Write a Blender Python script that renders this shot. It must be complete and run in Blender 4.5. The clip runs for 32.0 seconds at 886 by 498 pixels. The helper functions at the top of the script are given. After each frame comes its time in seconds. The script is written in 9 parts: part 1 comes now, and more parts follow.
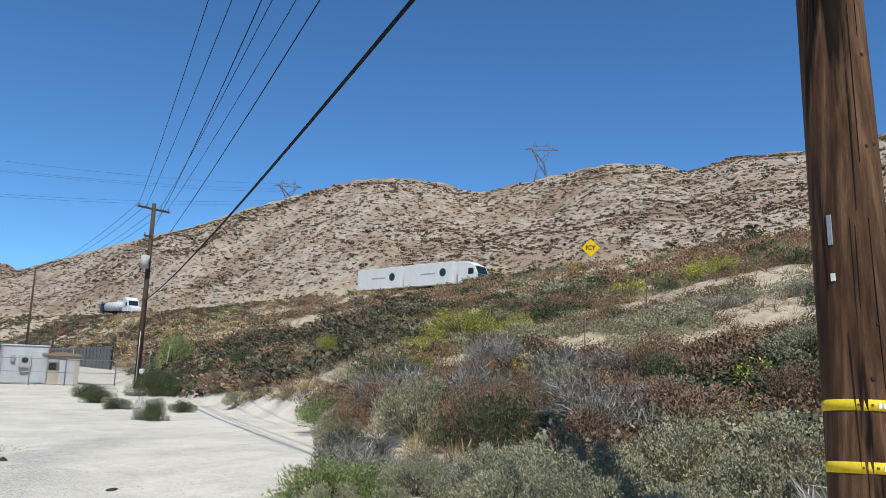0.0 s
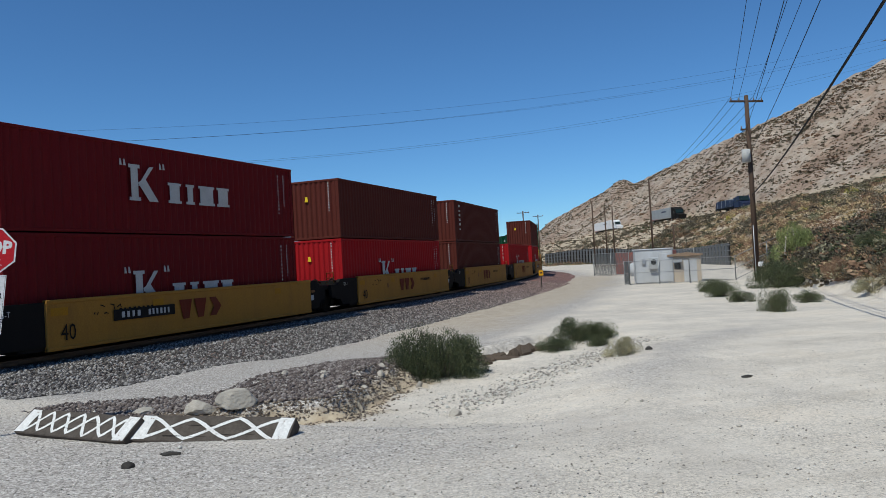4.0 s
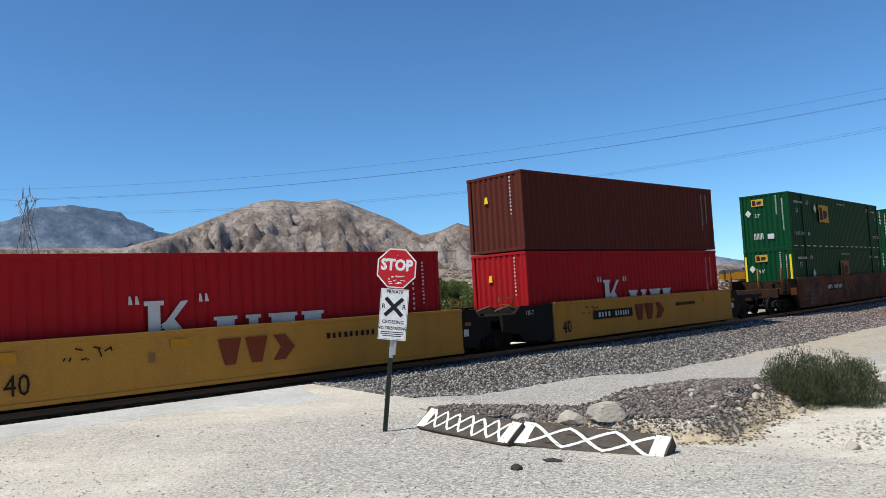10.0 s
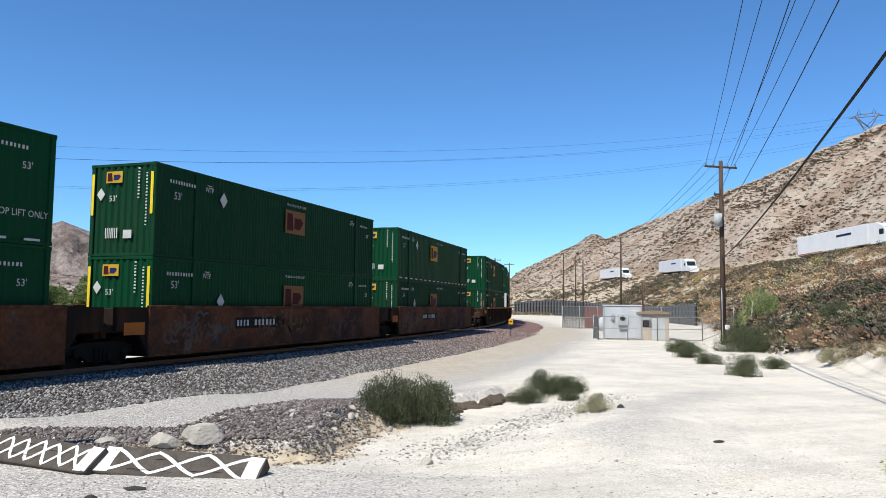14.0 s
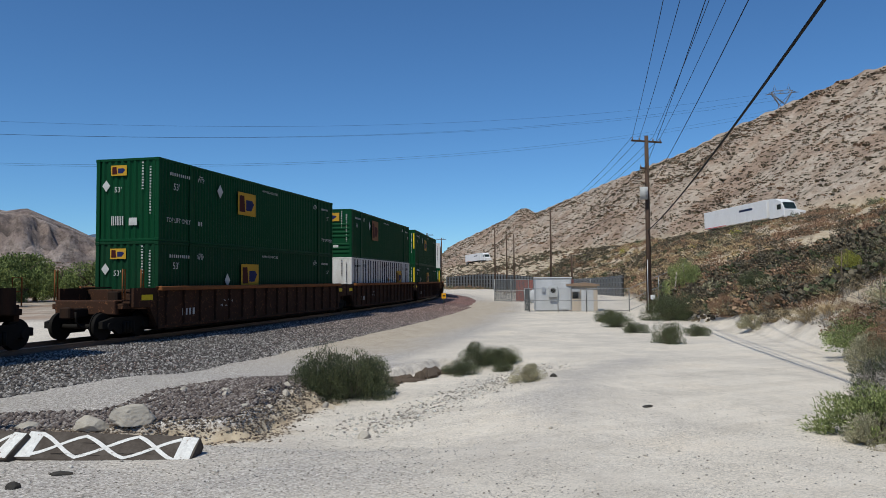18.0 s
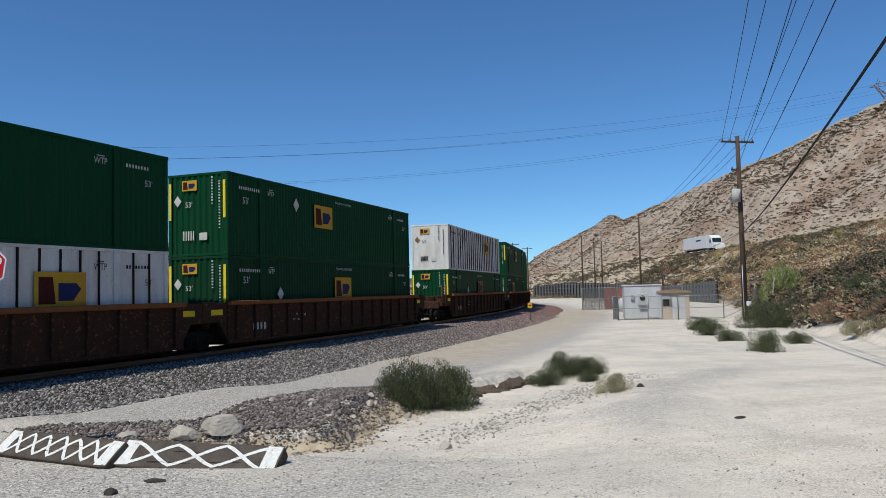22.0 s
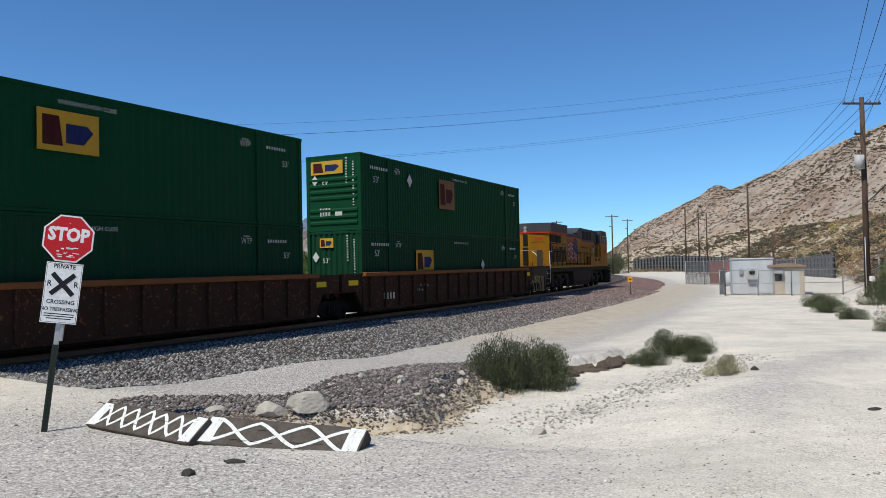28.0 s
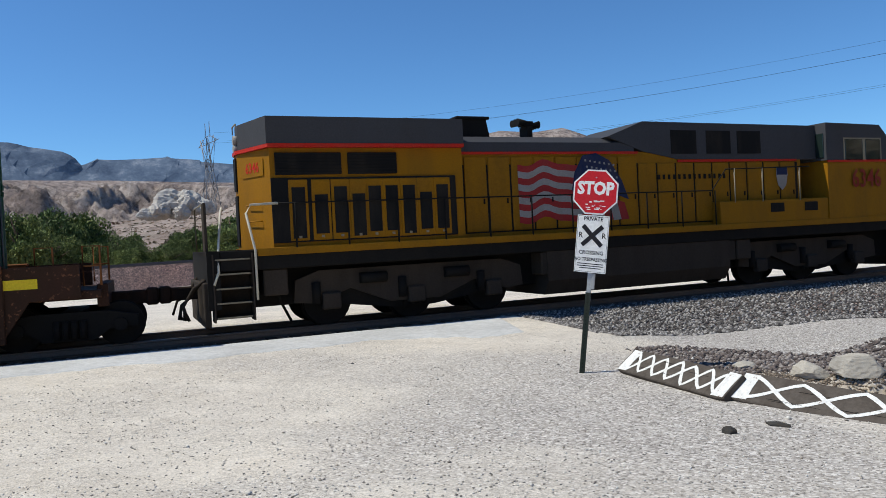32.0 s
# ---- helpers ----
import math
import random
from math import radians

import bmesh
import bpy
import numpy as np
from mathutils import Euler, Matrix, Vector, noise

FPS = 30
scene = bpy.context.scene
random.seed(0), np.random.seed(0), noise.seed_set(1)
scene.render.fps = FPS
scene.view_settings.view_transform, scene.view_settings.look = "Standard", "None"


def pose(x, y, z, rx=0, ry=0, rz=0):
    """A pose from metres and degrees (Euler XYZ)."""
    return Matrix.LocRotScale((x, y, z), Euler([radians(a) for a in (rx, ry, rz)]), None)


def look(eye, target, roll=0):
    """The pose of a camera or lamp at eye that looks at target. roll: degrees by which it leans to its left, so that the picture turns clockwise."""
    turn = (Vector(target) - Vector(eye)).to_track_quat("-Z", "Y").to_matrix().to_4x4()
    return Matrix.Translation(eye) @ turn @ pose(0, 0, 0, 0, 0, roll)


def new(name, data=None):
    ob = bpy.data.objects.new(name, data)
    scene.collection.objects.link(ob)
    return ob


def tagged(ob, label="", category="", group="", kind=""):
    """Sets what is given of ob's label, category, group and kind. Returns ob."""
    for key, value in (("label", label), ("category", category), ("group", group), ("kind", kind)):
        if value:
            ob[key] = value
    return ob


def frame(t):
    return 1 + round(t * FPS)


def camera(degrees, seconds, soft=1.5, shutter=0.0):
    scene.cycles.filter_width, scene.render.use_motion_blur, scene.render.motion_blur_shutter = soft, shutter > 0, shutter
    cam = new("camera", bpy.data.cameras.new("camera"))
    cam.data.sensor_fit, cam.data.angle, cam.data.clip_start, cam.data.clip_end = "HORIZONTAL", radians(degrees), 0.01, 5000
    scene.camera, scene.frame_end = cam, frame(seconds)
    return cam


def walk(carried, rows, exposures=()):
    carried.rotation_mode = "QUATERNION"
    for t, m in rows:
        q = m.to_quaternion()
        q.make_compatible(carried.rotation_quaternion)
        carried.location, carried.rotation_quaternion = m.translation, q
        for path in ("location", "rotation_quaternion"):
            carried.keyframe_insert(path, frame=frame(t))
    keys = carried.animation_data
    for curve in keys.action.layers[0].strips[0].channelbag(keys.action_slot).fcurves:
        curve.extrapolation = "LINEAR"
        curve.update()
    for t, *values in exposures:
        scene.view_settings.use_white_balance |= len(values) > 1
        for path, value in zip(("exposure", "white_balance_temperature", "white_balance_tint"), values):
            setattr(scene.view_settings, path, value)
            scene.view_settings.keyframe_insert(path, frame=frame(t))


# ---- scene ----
cam = camera(61.4, 32.0, 0.5)
PATH = [
    (0, (0.230, -0.007, 1.688), (2.0459, 0.7737, 1.9919), 2.22),
    (0.5, (0.243, -0.010, 1.687), (2.0949, 0.7014, 1.9410), 2.34),
    (1, (0.264, -0.014, 1.685), (2.1369, 0.6436, 1.9271), 2.91),
    (1.5, (0.294, -0.021, 1.680), (2.1964, 0.5731, 1.8485), 2.82),
    (2, (0.325, -0.029, 1.673), (2.2196, 0.5963, 1.8126), 2.08),
    (2.5, (0.340, -0.045, 1.668), (2.1817, 0.7307, 1.7518), 1.85),
    (3, (0.315, -0.077, 1.669), (1.8807, 1.1670, 1.6837), 1.13),
    (3.4, (0.269, -0.104, 1.675), (1.3945, 1.5486, 1.6347), -1.32),
    (3.5, (0.257, -0.109, 1.677), (1.2867, 1.6059, 1.6399), -1.69),
    (4, (0.215, -0.111, 1.683), (0.9755, 1.7389, 1.7206), -3.20),
    (4.5, (0.203, -0.095, 1.686), (0.7972, 1.8130, 1.7632), -4.27),
    (6.5, (0.004, -0.143, 1.739), (0.1412, 1.8492, 1.8533), -3.98),
    (7, (0.007, -0.138, 1.739), (0.0212, 1.8563, 1.8839), -3.79),
    (7.5, (0.001, -0.136, 1.739), (-0.0132, 1.8595, 1.8779), -2.47),
    (8, (-0.021, -0.138, 1.738), (-0.1002, 1.8539, 1.8937), -1.90),
    (8.5, (-0.050, -0.143, 1.737), (-0.1810, 1.8481, 1.8676), -2.66),
    (9, (-0.074, -0.144, 1.738), (-0.2116, 1.8471, 1.8644), -2.89),
    (9.5, (-0.087, -0.143, 1.741), (-0.2197, 1.8494, 1.8472), -3.33),
    (10, (-0.098, -0.145, 1.739), (-0.2272, 1.8475, 1.8616), -3.18),
    (10.5, (-0.108, -0.145, 1.735), (-0.2889, 1.8432, 1.8516), -2.94),
    (11, (-0.114, -0.146, 1.733), (-0.2990, 1.8433, 1.8336), -3.03),
    (11.5, (-0.118, -0.151, 1.733), (-0.2440, 1.8419, 1.8397), -2.60),
    (12, (-0.126, -0.162, 1.734), (-0.2387, 1.8329, 1.8250), -1.93),
    (12.5, (-0.126, -0.168, 1.738), (-0.2198, 1.8270, 1.8456), -1.56),
    (13, (-0.101, -0.153, 1.741), (-0.1989, 1.8426, 1.8398), -1.28),
    (13.5, (-0.041, -0.100, 1.741), (-0.0822, 1.8978, 1.8236), -2.28),
    (13.6, (-0.026, -0.086, 1.741), (0.0130, 1.9113, 1.8390), -1.73),
    (13.8, (0.004, -0.056, 1.741), (0.5374, 1.8656, 1.8907), -1.35),
    (14, (0.031, -0.027, 1.741), (0.8640, 1.7854, 1.8903), 0.61),
    (14.5, (0.074, 0.027, 1.743), (1.1769, 1.6878, 1.9020), -1.50),
    (15, (0.075, 0.046, 1.741), (1.1265, 1.7420, 1.8719), -0.95),
    (15.5, (0.055, 0.043, 1.734), (1.1173, 1.7346, 1.8306), -0.73),
    (17.5, (0.002, 0.027, 1.711), (0.9964, 1.7599, 1.7961), -0.90),
    (18, (0.012, 0.037, 1.711), (1.0086, 1.7685, 1.7947), -0.37),
    (18.5, (0.031, 0.046, 1.712), (0.9768, 1.8073, 1.7835), -0.75),
    (19, (0.054, 0.044, 1.714), (1.0008, 1.8035, 1.7989), -0.24),
    (19.5, (0.074, 0.027, 1.716), (0.9089, 1.8411, 1.8164), 0.05),
    (20, (0.088, 0.010, 1.714), (0.8678, 1.8486, 1.8272), 0.35),
    (20.5, (0.103, 0.003, 1.709), (0.8775, 1.8440, 1.8058), -0.23),
    (21, (0.119, -0.001, 1.704), (0.9443, 1.8189, 1.7864), -0.98),
    (21.5, (0.132, -0.004, 1.702), (0.9382, 1.8234, 1.8068), -1.14),
    (22, (0.143, -0.006, 1.704), (0.9328, 1.8273, 1.8186), -1.37),
    (22.5, (0.152, -0.008, 1.705), (0.9279, 1.8331, 1.8054), -1.68),
    (23, (0.159, -0.005, 1.706), (0.9433, 1.8318, 1.8073), -1.82),
    (23.5, (0.167, 0.002, 1.706), (0.9671, 1.8337, 1.7711), -1.96),
    (24, (0.177, 0.013, 1.708), (0.9692, 1.8483, 1.7654), -1.82),
    (24.5, (0.189, 0.025, 1.711), (0.9684, 1.8660, 1.7432), -1.64),
    (26.5, (0.467, 0.670, 1.733), (1.1798, 2.5371, 1.8019), -0.66),
    (27, (0.473, 0.662, 1.729), (1.1726, 2.5310, 1.8533), -1.19),
    (27.5, (0.472, 0.647, 1.727), (1.0729, 2.5508, 1.8527), -0.12),
    (28, (0.467, 0.636, 1.726), (1.0130, 2.5591, 1.7731), -1.16),
    (28.5, (0.476, 0.641, 1.724), (0.8716, 2.6005, 1.7946), -0.95),
    (29, (0.493, 0.659, 1.715), (0.7779, 2.6369, 1.7850), -1.86),
    (29.5, (0.500, 0.674, 1.707), (0.6965, 2.6628, 1.7828), -2.14),
    (30, (0.494, 0.690, 1.703), (0.5878, 2.6858, 1.7859), -2.24),
    (30.5, (0.459, 0.729, 1.698), (0.4568, 2.7292, 1.7189), -2.66),
    (31, (0.372, 0.823, 1.690), (0.1193, 2.8070, 1.6514), -2.78),
    (31.5, (0.251, 0.955, 1.683), (-0.0940, 2.9245, 1.6363), -3.48),
    (32, (0.147, 1.066, 1.680), (-0.5785, 2.9298, 1.6486), -2.95),
]
walk(cam, [(t, look(eye, target, roll)) for t, eye, target, roll in PATH],
     exposures=[(t, e, 6300 if t < 5 else 6650 if t < 13.5 else 6450, 3 if t < 13.5 else 5) for t, e in ((0, 0.0), (1.0, 0.18), (2.4, 0.08), (3.0, -0.16), (3.4, -0.27), (4.5, -0.36), (7, 0.18), (9, 0.24), (10, 0.12), (11, 0.18), (13, 0.22), (14, 0.36), (14.5, 0.05), (15, -0.1), (18, -0.34), (19, -0.32), (20, -0.2), (23, -0.2), (24, -0.28), (27, -0.1), (28.5, 0.02), (30, 0.18), (31, 0.1), (32, -0.03))])

# ---- world and sun ----
world = bpy.data.worlds.new("world")
scene.world = world
world.use_nodes = True
wn = world.node_tree.nodes
sky = wn.new("ShaderNodeTexSky")
sky.sky_type = "NISHITA"
sky.sun_disc = False
SUN_DIR = Vector((-0.87, -0.492, 0.0)).normalized()
SUN_EL = radians(56)
sky.sun_elevation = SUN_EL
sky.sun_rotation = math.atan2(SUN_DIR.x, SUN_DIR.y)
sky.altitude = 1500
sky.air_density = 1.0
sky.dust_density = 0.0
sky.ozone_density = 6.0
wn["Background"].inputs["Strength"].default_value = 0.107
tint = wn.new("ShaderNodeMix")
tint.data_type, tint.blend_type = "RGBA", "MULTIPLY"
tint.inputs[0].default_value = 1.0
tint.inputs[7].default_value = (0.76, 1.05, 1.27, 1)
world.node_tree.links.new(sky.outputs[0], tint.inputs[6])
world.node_tree.links.new(tint.outputs[2], wn["Background"].inputs["Color"])
sun = new("sun", bpy.data.lights.new("sun", "SUN"))
sun.data.energy, sun.data.angle, sun.data.color = 4.6, radians(0.53), (1.0, 0.95, 0.87)
sun.matrix_world = look((0, 0, 60), (-SUN_DIR.x, -SUN_DIR.y, 60 - math.tan(SUN_EL)))


# ---- mesh helpers ----
class MB:
    """Collects vertices and faces for one mesh."""

    def __init__(self):
        self.v, self.f, self.smooth = [], [], set()

    def quad(self, a, b, c, d):
        n = len(self.v)
        self.v += [tuple(a), tuple(b), tuple(c), tuple(d)]
        self.f.append((n, n + 1, n + 2, n + 3))

    def poly(self, pts):
        n = len(self.v)
        self.v += [tuple(p) for p in pts]
        self.f.append(tuple(range(n, n + len(pts))))

    def box(self, x0, x1, y0, y1, z0, z1, bev=0.0, m=None):
        b = bev
        if b <= 0:
            pts = [(x, y, z) for x in (x0, x1) for y in (y0, y1) for z in (z0, z1)]
            fs = [(0, 1, 3, 2), (4, 6, 7, 5), (0, 4, 5, 1), (2, 3, 7, 6), (0, 2, 6, 4), (1, 5, 7, 3)]
        else:
            pts, fs, idx = [], [], {}
            for ix, x in enumerate((x0, x1)):
                for iy, y in enumerate((y0, y1)):
                    for iz, z in enumerate((z0, z1)):
                        sx, sy, sz = 1 - 2 * ix, 1 - 2 * iy, 1 - 2 * iz
                        for ax, p in enumerate(((x, y + sy * b, z + sz * b), (x + sx * b, y, z + sz * b), (x + sx * b, y + sy * b, z))):
                            idx[ix, iy, iz, ax] = len(pts)
                            pts.append(p)
            for s in (0, 1):
                o = (lambda q: q) if s else (lambda q: tuple(reversed(q)))
                fs.append(o((idx[s, 0, 0, 0], idx[s, 1, 0, 0], idx[s, 1, 1, 0], idx[s, 0, 1, 0])))
                fs.append(o((idx[0, s, 0, 1], idx[0, s, 1, 1], idx[1, s, 1, 1], idx[1, s, 0, 1])))
                fs.append(o((idx[0, 0, s, 2], idx[1, 0, s, 2], idx[1, 1, s, 2], idx[0, 1, s, 2])))
            for a in (0, 1):
                for c in (0, 1):
                    e = (lambda q: q) if a != c else (lambda q: tuple(reversed(q)))
                    fs.append(e((idx[a, c, 0, 0], idx[a, c, 1, 0], idx[a, c, 1, 1], idx[a, c, 0, 1])))
                    fs.append(e((idx[a, 0, c, 2], idx[a, 1, c, 2], idx[a, 1, c, 0], idx[a, 0, c, 0])))
                    fs.append(e((idx[0, a, c, 1], idx[1, a, c, 1], idx[1, a, c, 2], idx[0, a, c, 2])))
            for k in range(8):
                ix, iy, iz = k >> 2, (k >> 1) & 1, k & 1
                t = tuple(idx[ix, iy, iz, ax] for ax in range(3))
                fs.append(t if (ix + iy + iz) % 2 else tuple(reversed(t)))
        if m is not None:
            pts = [tuple(m @ Vector(p)) for p in pts]
        n = len(self.v)
        self.v += pts
        self.f += [tuple(n + i for i in f) for f in fs]
        return self

    def tube(self, pts, radii, sides=8, caps=True, smooth=True):
        """A round bar through the points; radii: one number, or one for each point."""
        pts = [Vector(p) for p in pts]
        if not hasattr(radii, "__len__"):
            radii = [radii] * len(pts)
        base = len(self.v)
        for i, p in enumerate(pts):
            d = (pts[min(i + 1, len(pts) - 1)] - pts[max(i - 1, 0)]).normalized()
            u = d.orthogonal().normalized() if abs(d.z) > 0.99 else d.cross(Vector((0, 0, 1))).normalized()
            w = d.cross(u)
            for k in range(sides):
                a = 2 * math.pi * k / sides
                self.v.append(tuple(p + (u * math.cos(a) + w * math.sin(a)) * radii[i]))
        for i in range(len(pts) - 1):
            for k in range(sides):
                a, b = base + i * sides + k, base + i * sides + (k + 1) % sides
                if smooth:
                    self.smooth.add(len(self.f))
                self.f.append((a, b, b + sides, a + sides))
        if caps:
            self.f.append(tuple(base + k for k in reversed(range(sides))))
            self.f.append(tuple(base + (len(pts) - 1) * sides + k for k in range(sides)))
        return self

    def prism(self, profile, axis, a, b):
        """A flat outline (pairs) drawn out along axis 0, 1 or 2 from a to b."""
        def at3(p, q):
            c = list(p)
            c.insert(axis, q)
            return tuple(c)
        n, k = len(self.v), len(profile)
        self.v += [at3(p, a) for p in profile] + [at3(p, b) for p in profile]
        for i in range(k):
            j = (i + 1) % k
            self.f.append((n + i, n + j, n + k + j, n + k + i))
        self.f.append(tuple(n + i for i in reversed(range(k))))
        self.f.append(tuple(n + k + i for i in range(k)))
        return self

    def add(self, other, m=None):
        n = len(self.v)
        self.v += [tuple(m @ Vector(p)) for p in other.v] if m is not None else other.v
        self.smooth |= {len(self.f) + i for i in other.smooth}
        self.f += [tuple(n + i for i in f) for f in other.f]
        return self

    def mesh(self, name, mat):
        me = bpy.data.meshes.new(name)
        me.from_pydata(self.v, [], self.f)
        bm = bmesh.new()
        bm.from_mesh(me)
        bmesh.ops.recalc_face_normals(bm, faces=bm.faces)
        bm.to_mesh(me)
        bm.free()
        if self.smooth:
            flags = np.zeros(len(self.f), bool)
            flags[list(self.smooth)] = True
            me.polygons.foreach_set("use_smooth", flags)
        me.materials.append(mat)
        return me


def part(name, mb, mat, parent, label="", m=None):
    if isinstance(mb, bmesh.types.BMesh):
        me = bpy.data.meshes.new(name)
        mb.to_mesh(me)
        mb.free()
        me.materials.append(mat)
    else:
        me = mb if isinstance(mb, bpy.types.Mesh) else mb.mesh(name, mat)
    ob = new(name, me)
    ob.parent = parent
    if m is not None:
        ob.matrix_basis = m
    return tagged(ob, label)


def empty(name, m, label, category, group="", kind=""):
    ob = new(name)
    ob.empty_display_size = 0.2
    ob.matrix_basis = m
    return tagged(ob, label, category, group, kind)


TEXTS = {}


def text_mesh(words, size, mat, bold=0.0, align="CENTER", squeeze=1.0):
    key = (words, size, mat.name, bold, align, squeeze)
    if key not in TEXTS:
        cu = bpy.data.curves.new("lettering", "FONT")
        cu.body, cu.size, cu.align_x, cu.align_y, cu.offset = words, size, align, "CENTER", bold
        cu.resolution_u = 2
        ob = bpy.data.objects.new("lettering", cu)
        me = bpy.data.meshes.new_from_object(ob)
        bpy.data.objects.remove(ob)
        for vert in me.vertices:
            vert.co.x *= squeeze
        me.materials.clear()
        me.materials.append(mat)
        TEXTS[key] = me
    return TEXTS[key]


# ---- materials ----
def node_mat(name):
    m = bpy.data.materials.new(name)
    m.use_nodes = True
    nt = m.node_tree
    return m, nt, nt.nodes["Principled BSDF"]


def noise_node(nt, scale, detail=4.0, rough=0.6, vec=None, stretch=None):
    n = nt.nodes.new("ShaderNodeTexNoise")
    n.inputs["Scale"].default_value, n.inputs["Detail"].default_value, n.inputs["Roughness"].default_value = scale, detail, rough
    src = vec
    if src is None:
        src = nt.nodes.new("ShaderNodeTexCoord").outputs["Object"]
    if stretch:
        mp = nt.nodes.new("ShaderNodeMapping")
        mp.inputs["Scale"].default_value = stretch
        nt.links.new(src, mp.inputs["Vector"])
        src = mp.outputs[0]
    nt.links.new(src, n.inputs["Vector"])
    return n


def ramp(nt, fac, stops):
    r = nt.nodes.new("ShaderNodeValToRGB")
    while len(r.color_ramp.elements) < len(stops):
        r.color_ramp.elements.new(0.5)
    for e, (p, c) in zip(r.color_ramp.elements, stops):
        e.position, e.color = p, (*c, 1)
    nt.links.new(fac, r.inputs[0])
    return r


def mix(nt, fac, a, b, mode="MIX"):
    x = nt.nodes.new("ShaderNodeMix")
    x.data_type, x.blend_type = "RGBA", mode
    for sock, val in ((x.inputs[0], fac), (x.inputs[6], a), (x.inputs[7], b)):
        if isinstance(val, bpy.types.NodeSocket):
            nt.links.new(val, sock)
        else:
            sock.default_value = val if isinstance(val, (int, float)) else (*val, 1)
    return x.outputs[2]


def bump(nt, bsdf, height, strength, distance):
    b = nt.nodes.new("ShaderNodeBump")
    b.inputs["Strength"].default_value, b.inputs["Distance"].default_value = strength, distance
    nt.links.new(height, b.inputs["Height"])
    nt.links.new(b.outputs[0], bsdf.inputs["Normal"])


def paint(name, col, rough=0.5, metal=0.0, dirt=(0.12, 0.09, 0.06), amount=0.35, scale=2.0, streak=True, fine=30.0, wear=0.0):
    """Painted or plain surface with grime in streaks and fine speckle."""
    m, nt, b = node_mat(name)
    big = noise_node(nt, scale, 5, 0.65, stretch=(1, 1, 0.25) if streak else None)
    small = noise_node(nt, fine, 3, 0.6)
    r1 = ramp(nt, big.outputs[0], [(0.42, (0, 0, 0)), (0.78, (1, 1, 1))])
    c = mix(nt, 0.0, col, dirt)
    mul = nt.nodes.new("ShaderNodeMath")
    mul.operation = "MULTIPLY"
    mul.inputs[1].default_value = amount
    nt.links.new(r1.outputs[0], mul.inputs[0])
    c = mix(nt, mul.outputs[0], col, dirt)
    r2 = ramp(nt, small.outputs[0], [(0.3, (0.86, 0.86, 0.86)), (0.7, (1.08, 1.08, 1.08))])
    c = mix(nt, 1.0, c, r2.outputs[0], "MULTIPLY")
    if wear:
        wn_ = noise_node(nt, 9, 6, 0.75)
        r3 = ramp(nt, wn_.outputs[0], [(0.62 - wear * 0.1, (0, 0, 0)), (0.66 - wear * 0.1, (1, 1, 1))])
        c = mix(nt, r3.outputs[0], c, (0.16, 0.07, 0.035))
    nt.links.new(c, b.inputs["Base Color"])
    b.inputs["Roughness"].default_value, b.inputs["Metallic"].default_value = rough, metal
    b.inputs["Specular IOR Level"].default_value = 0.5 if metal else 0.08
    bump(nt, b, small.outputs[0], 0.15, 0.004)
    return m


WHITE_C = paint("container_white", (0.62, 0.61, 0.58), 0.55, amount=0.5, dirt=(0.3, 0.22, 0.15))
SILL_YELLOW = paint("car_yellow", (0.38, 0.19, 0.036), 0.6, amount=0.4, dirt=(0.2, 0.1, 0.04))
SILL_RUST = paint("car_rust_brown", (0.046, 0.025, 0.016), 0.8, amount=0.5, dirt=(0.07, 0.03, 0.02), wear=0.4)
def worn_side():
    """Rust-brown car side with faded orange, grey and sooty patches."""
    m, nt, b = node_mat("worn_car_side")
    n1, n2, n3 = noise_node(nt, 0.55, 5, 0.65), noise_node(nt, 1.1, 6, 0.7, stretch=(1, 1, 0.6)), noise_node(nt, 9, 5, 0.7)
    c = ramp(nt, n1.outputs[0], [(0.32, (0.024, 0.016, 0.012)), (0.45, (0.06, 0.028, 0.017)), (0.56, (0.115, 0.046, 0.02)), (0.68, (0.06, 0.036, 0.026))])
    g = ramp(nt, n2.outputs[0], [(0.58, (0, 0, 0)), (0.64, (0.55, 0.55, 0.55))])
    c = mix(nt, g.outputs[0], c.outputs[0], (0.13, 0.115, 0.1))
    s = ramp(nt, n3.outputs[0], [(0.3, (0.7, 0.7, 0.7)), (0.7, (1.2, 1.2, 1.2))])
    nt.links.new(mix(nt, 1.0, c, s.outputs[0], "MULTIPLY"), b.inputs["Base Color"])
    b.inputs["Roughness"].default_value = 0.85
    b.inputs["Specular IOR Level"].default_value = 0.15
    bump(nt, b, n3.outputs[0], 0.2, 0.004)
    return m


SILL_SMOOTH = worn_side()
SILL_TAN = paint("car_rust_orange", (0.22, 0.085, 0.03), 0.75, amount=0.5, dirt=(0.1, 0.05, 0.03), wear=0.3)
BLACK_STEEL = paint("dark_steel", (0.014, 0.013, 0.012), 0.7, amount=0.4, dirt=(0.03, 0.024, 0.018))
BLACK_STEEL.node_tree.nodes["Principled BSDF"].inputs["Specular IOR Level"].default_value = 0.06
STEEL = paint("rail_steel", (0.14, 0.115, 0.1), 0.45, 0.5, amount=0.3)
RUSTY = paint("rust", (0.17, 0.08, 0.045), 0.85, amount=0.5)

# ---- the track's line ----
X0, Y0, H0, K0, K1, RAIL_Z = 0.043, 24.434, radians(45.16), 0.002355, 0.0000293, -0.09
STEP = 0.5
TRACK = {}


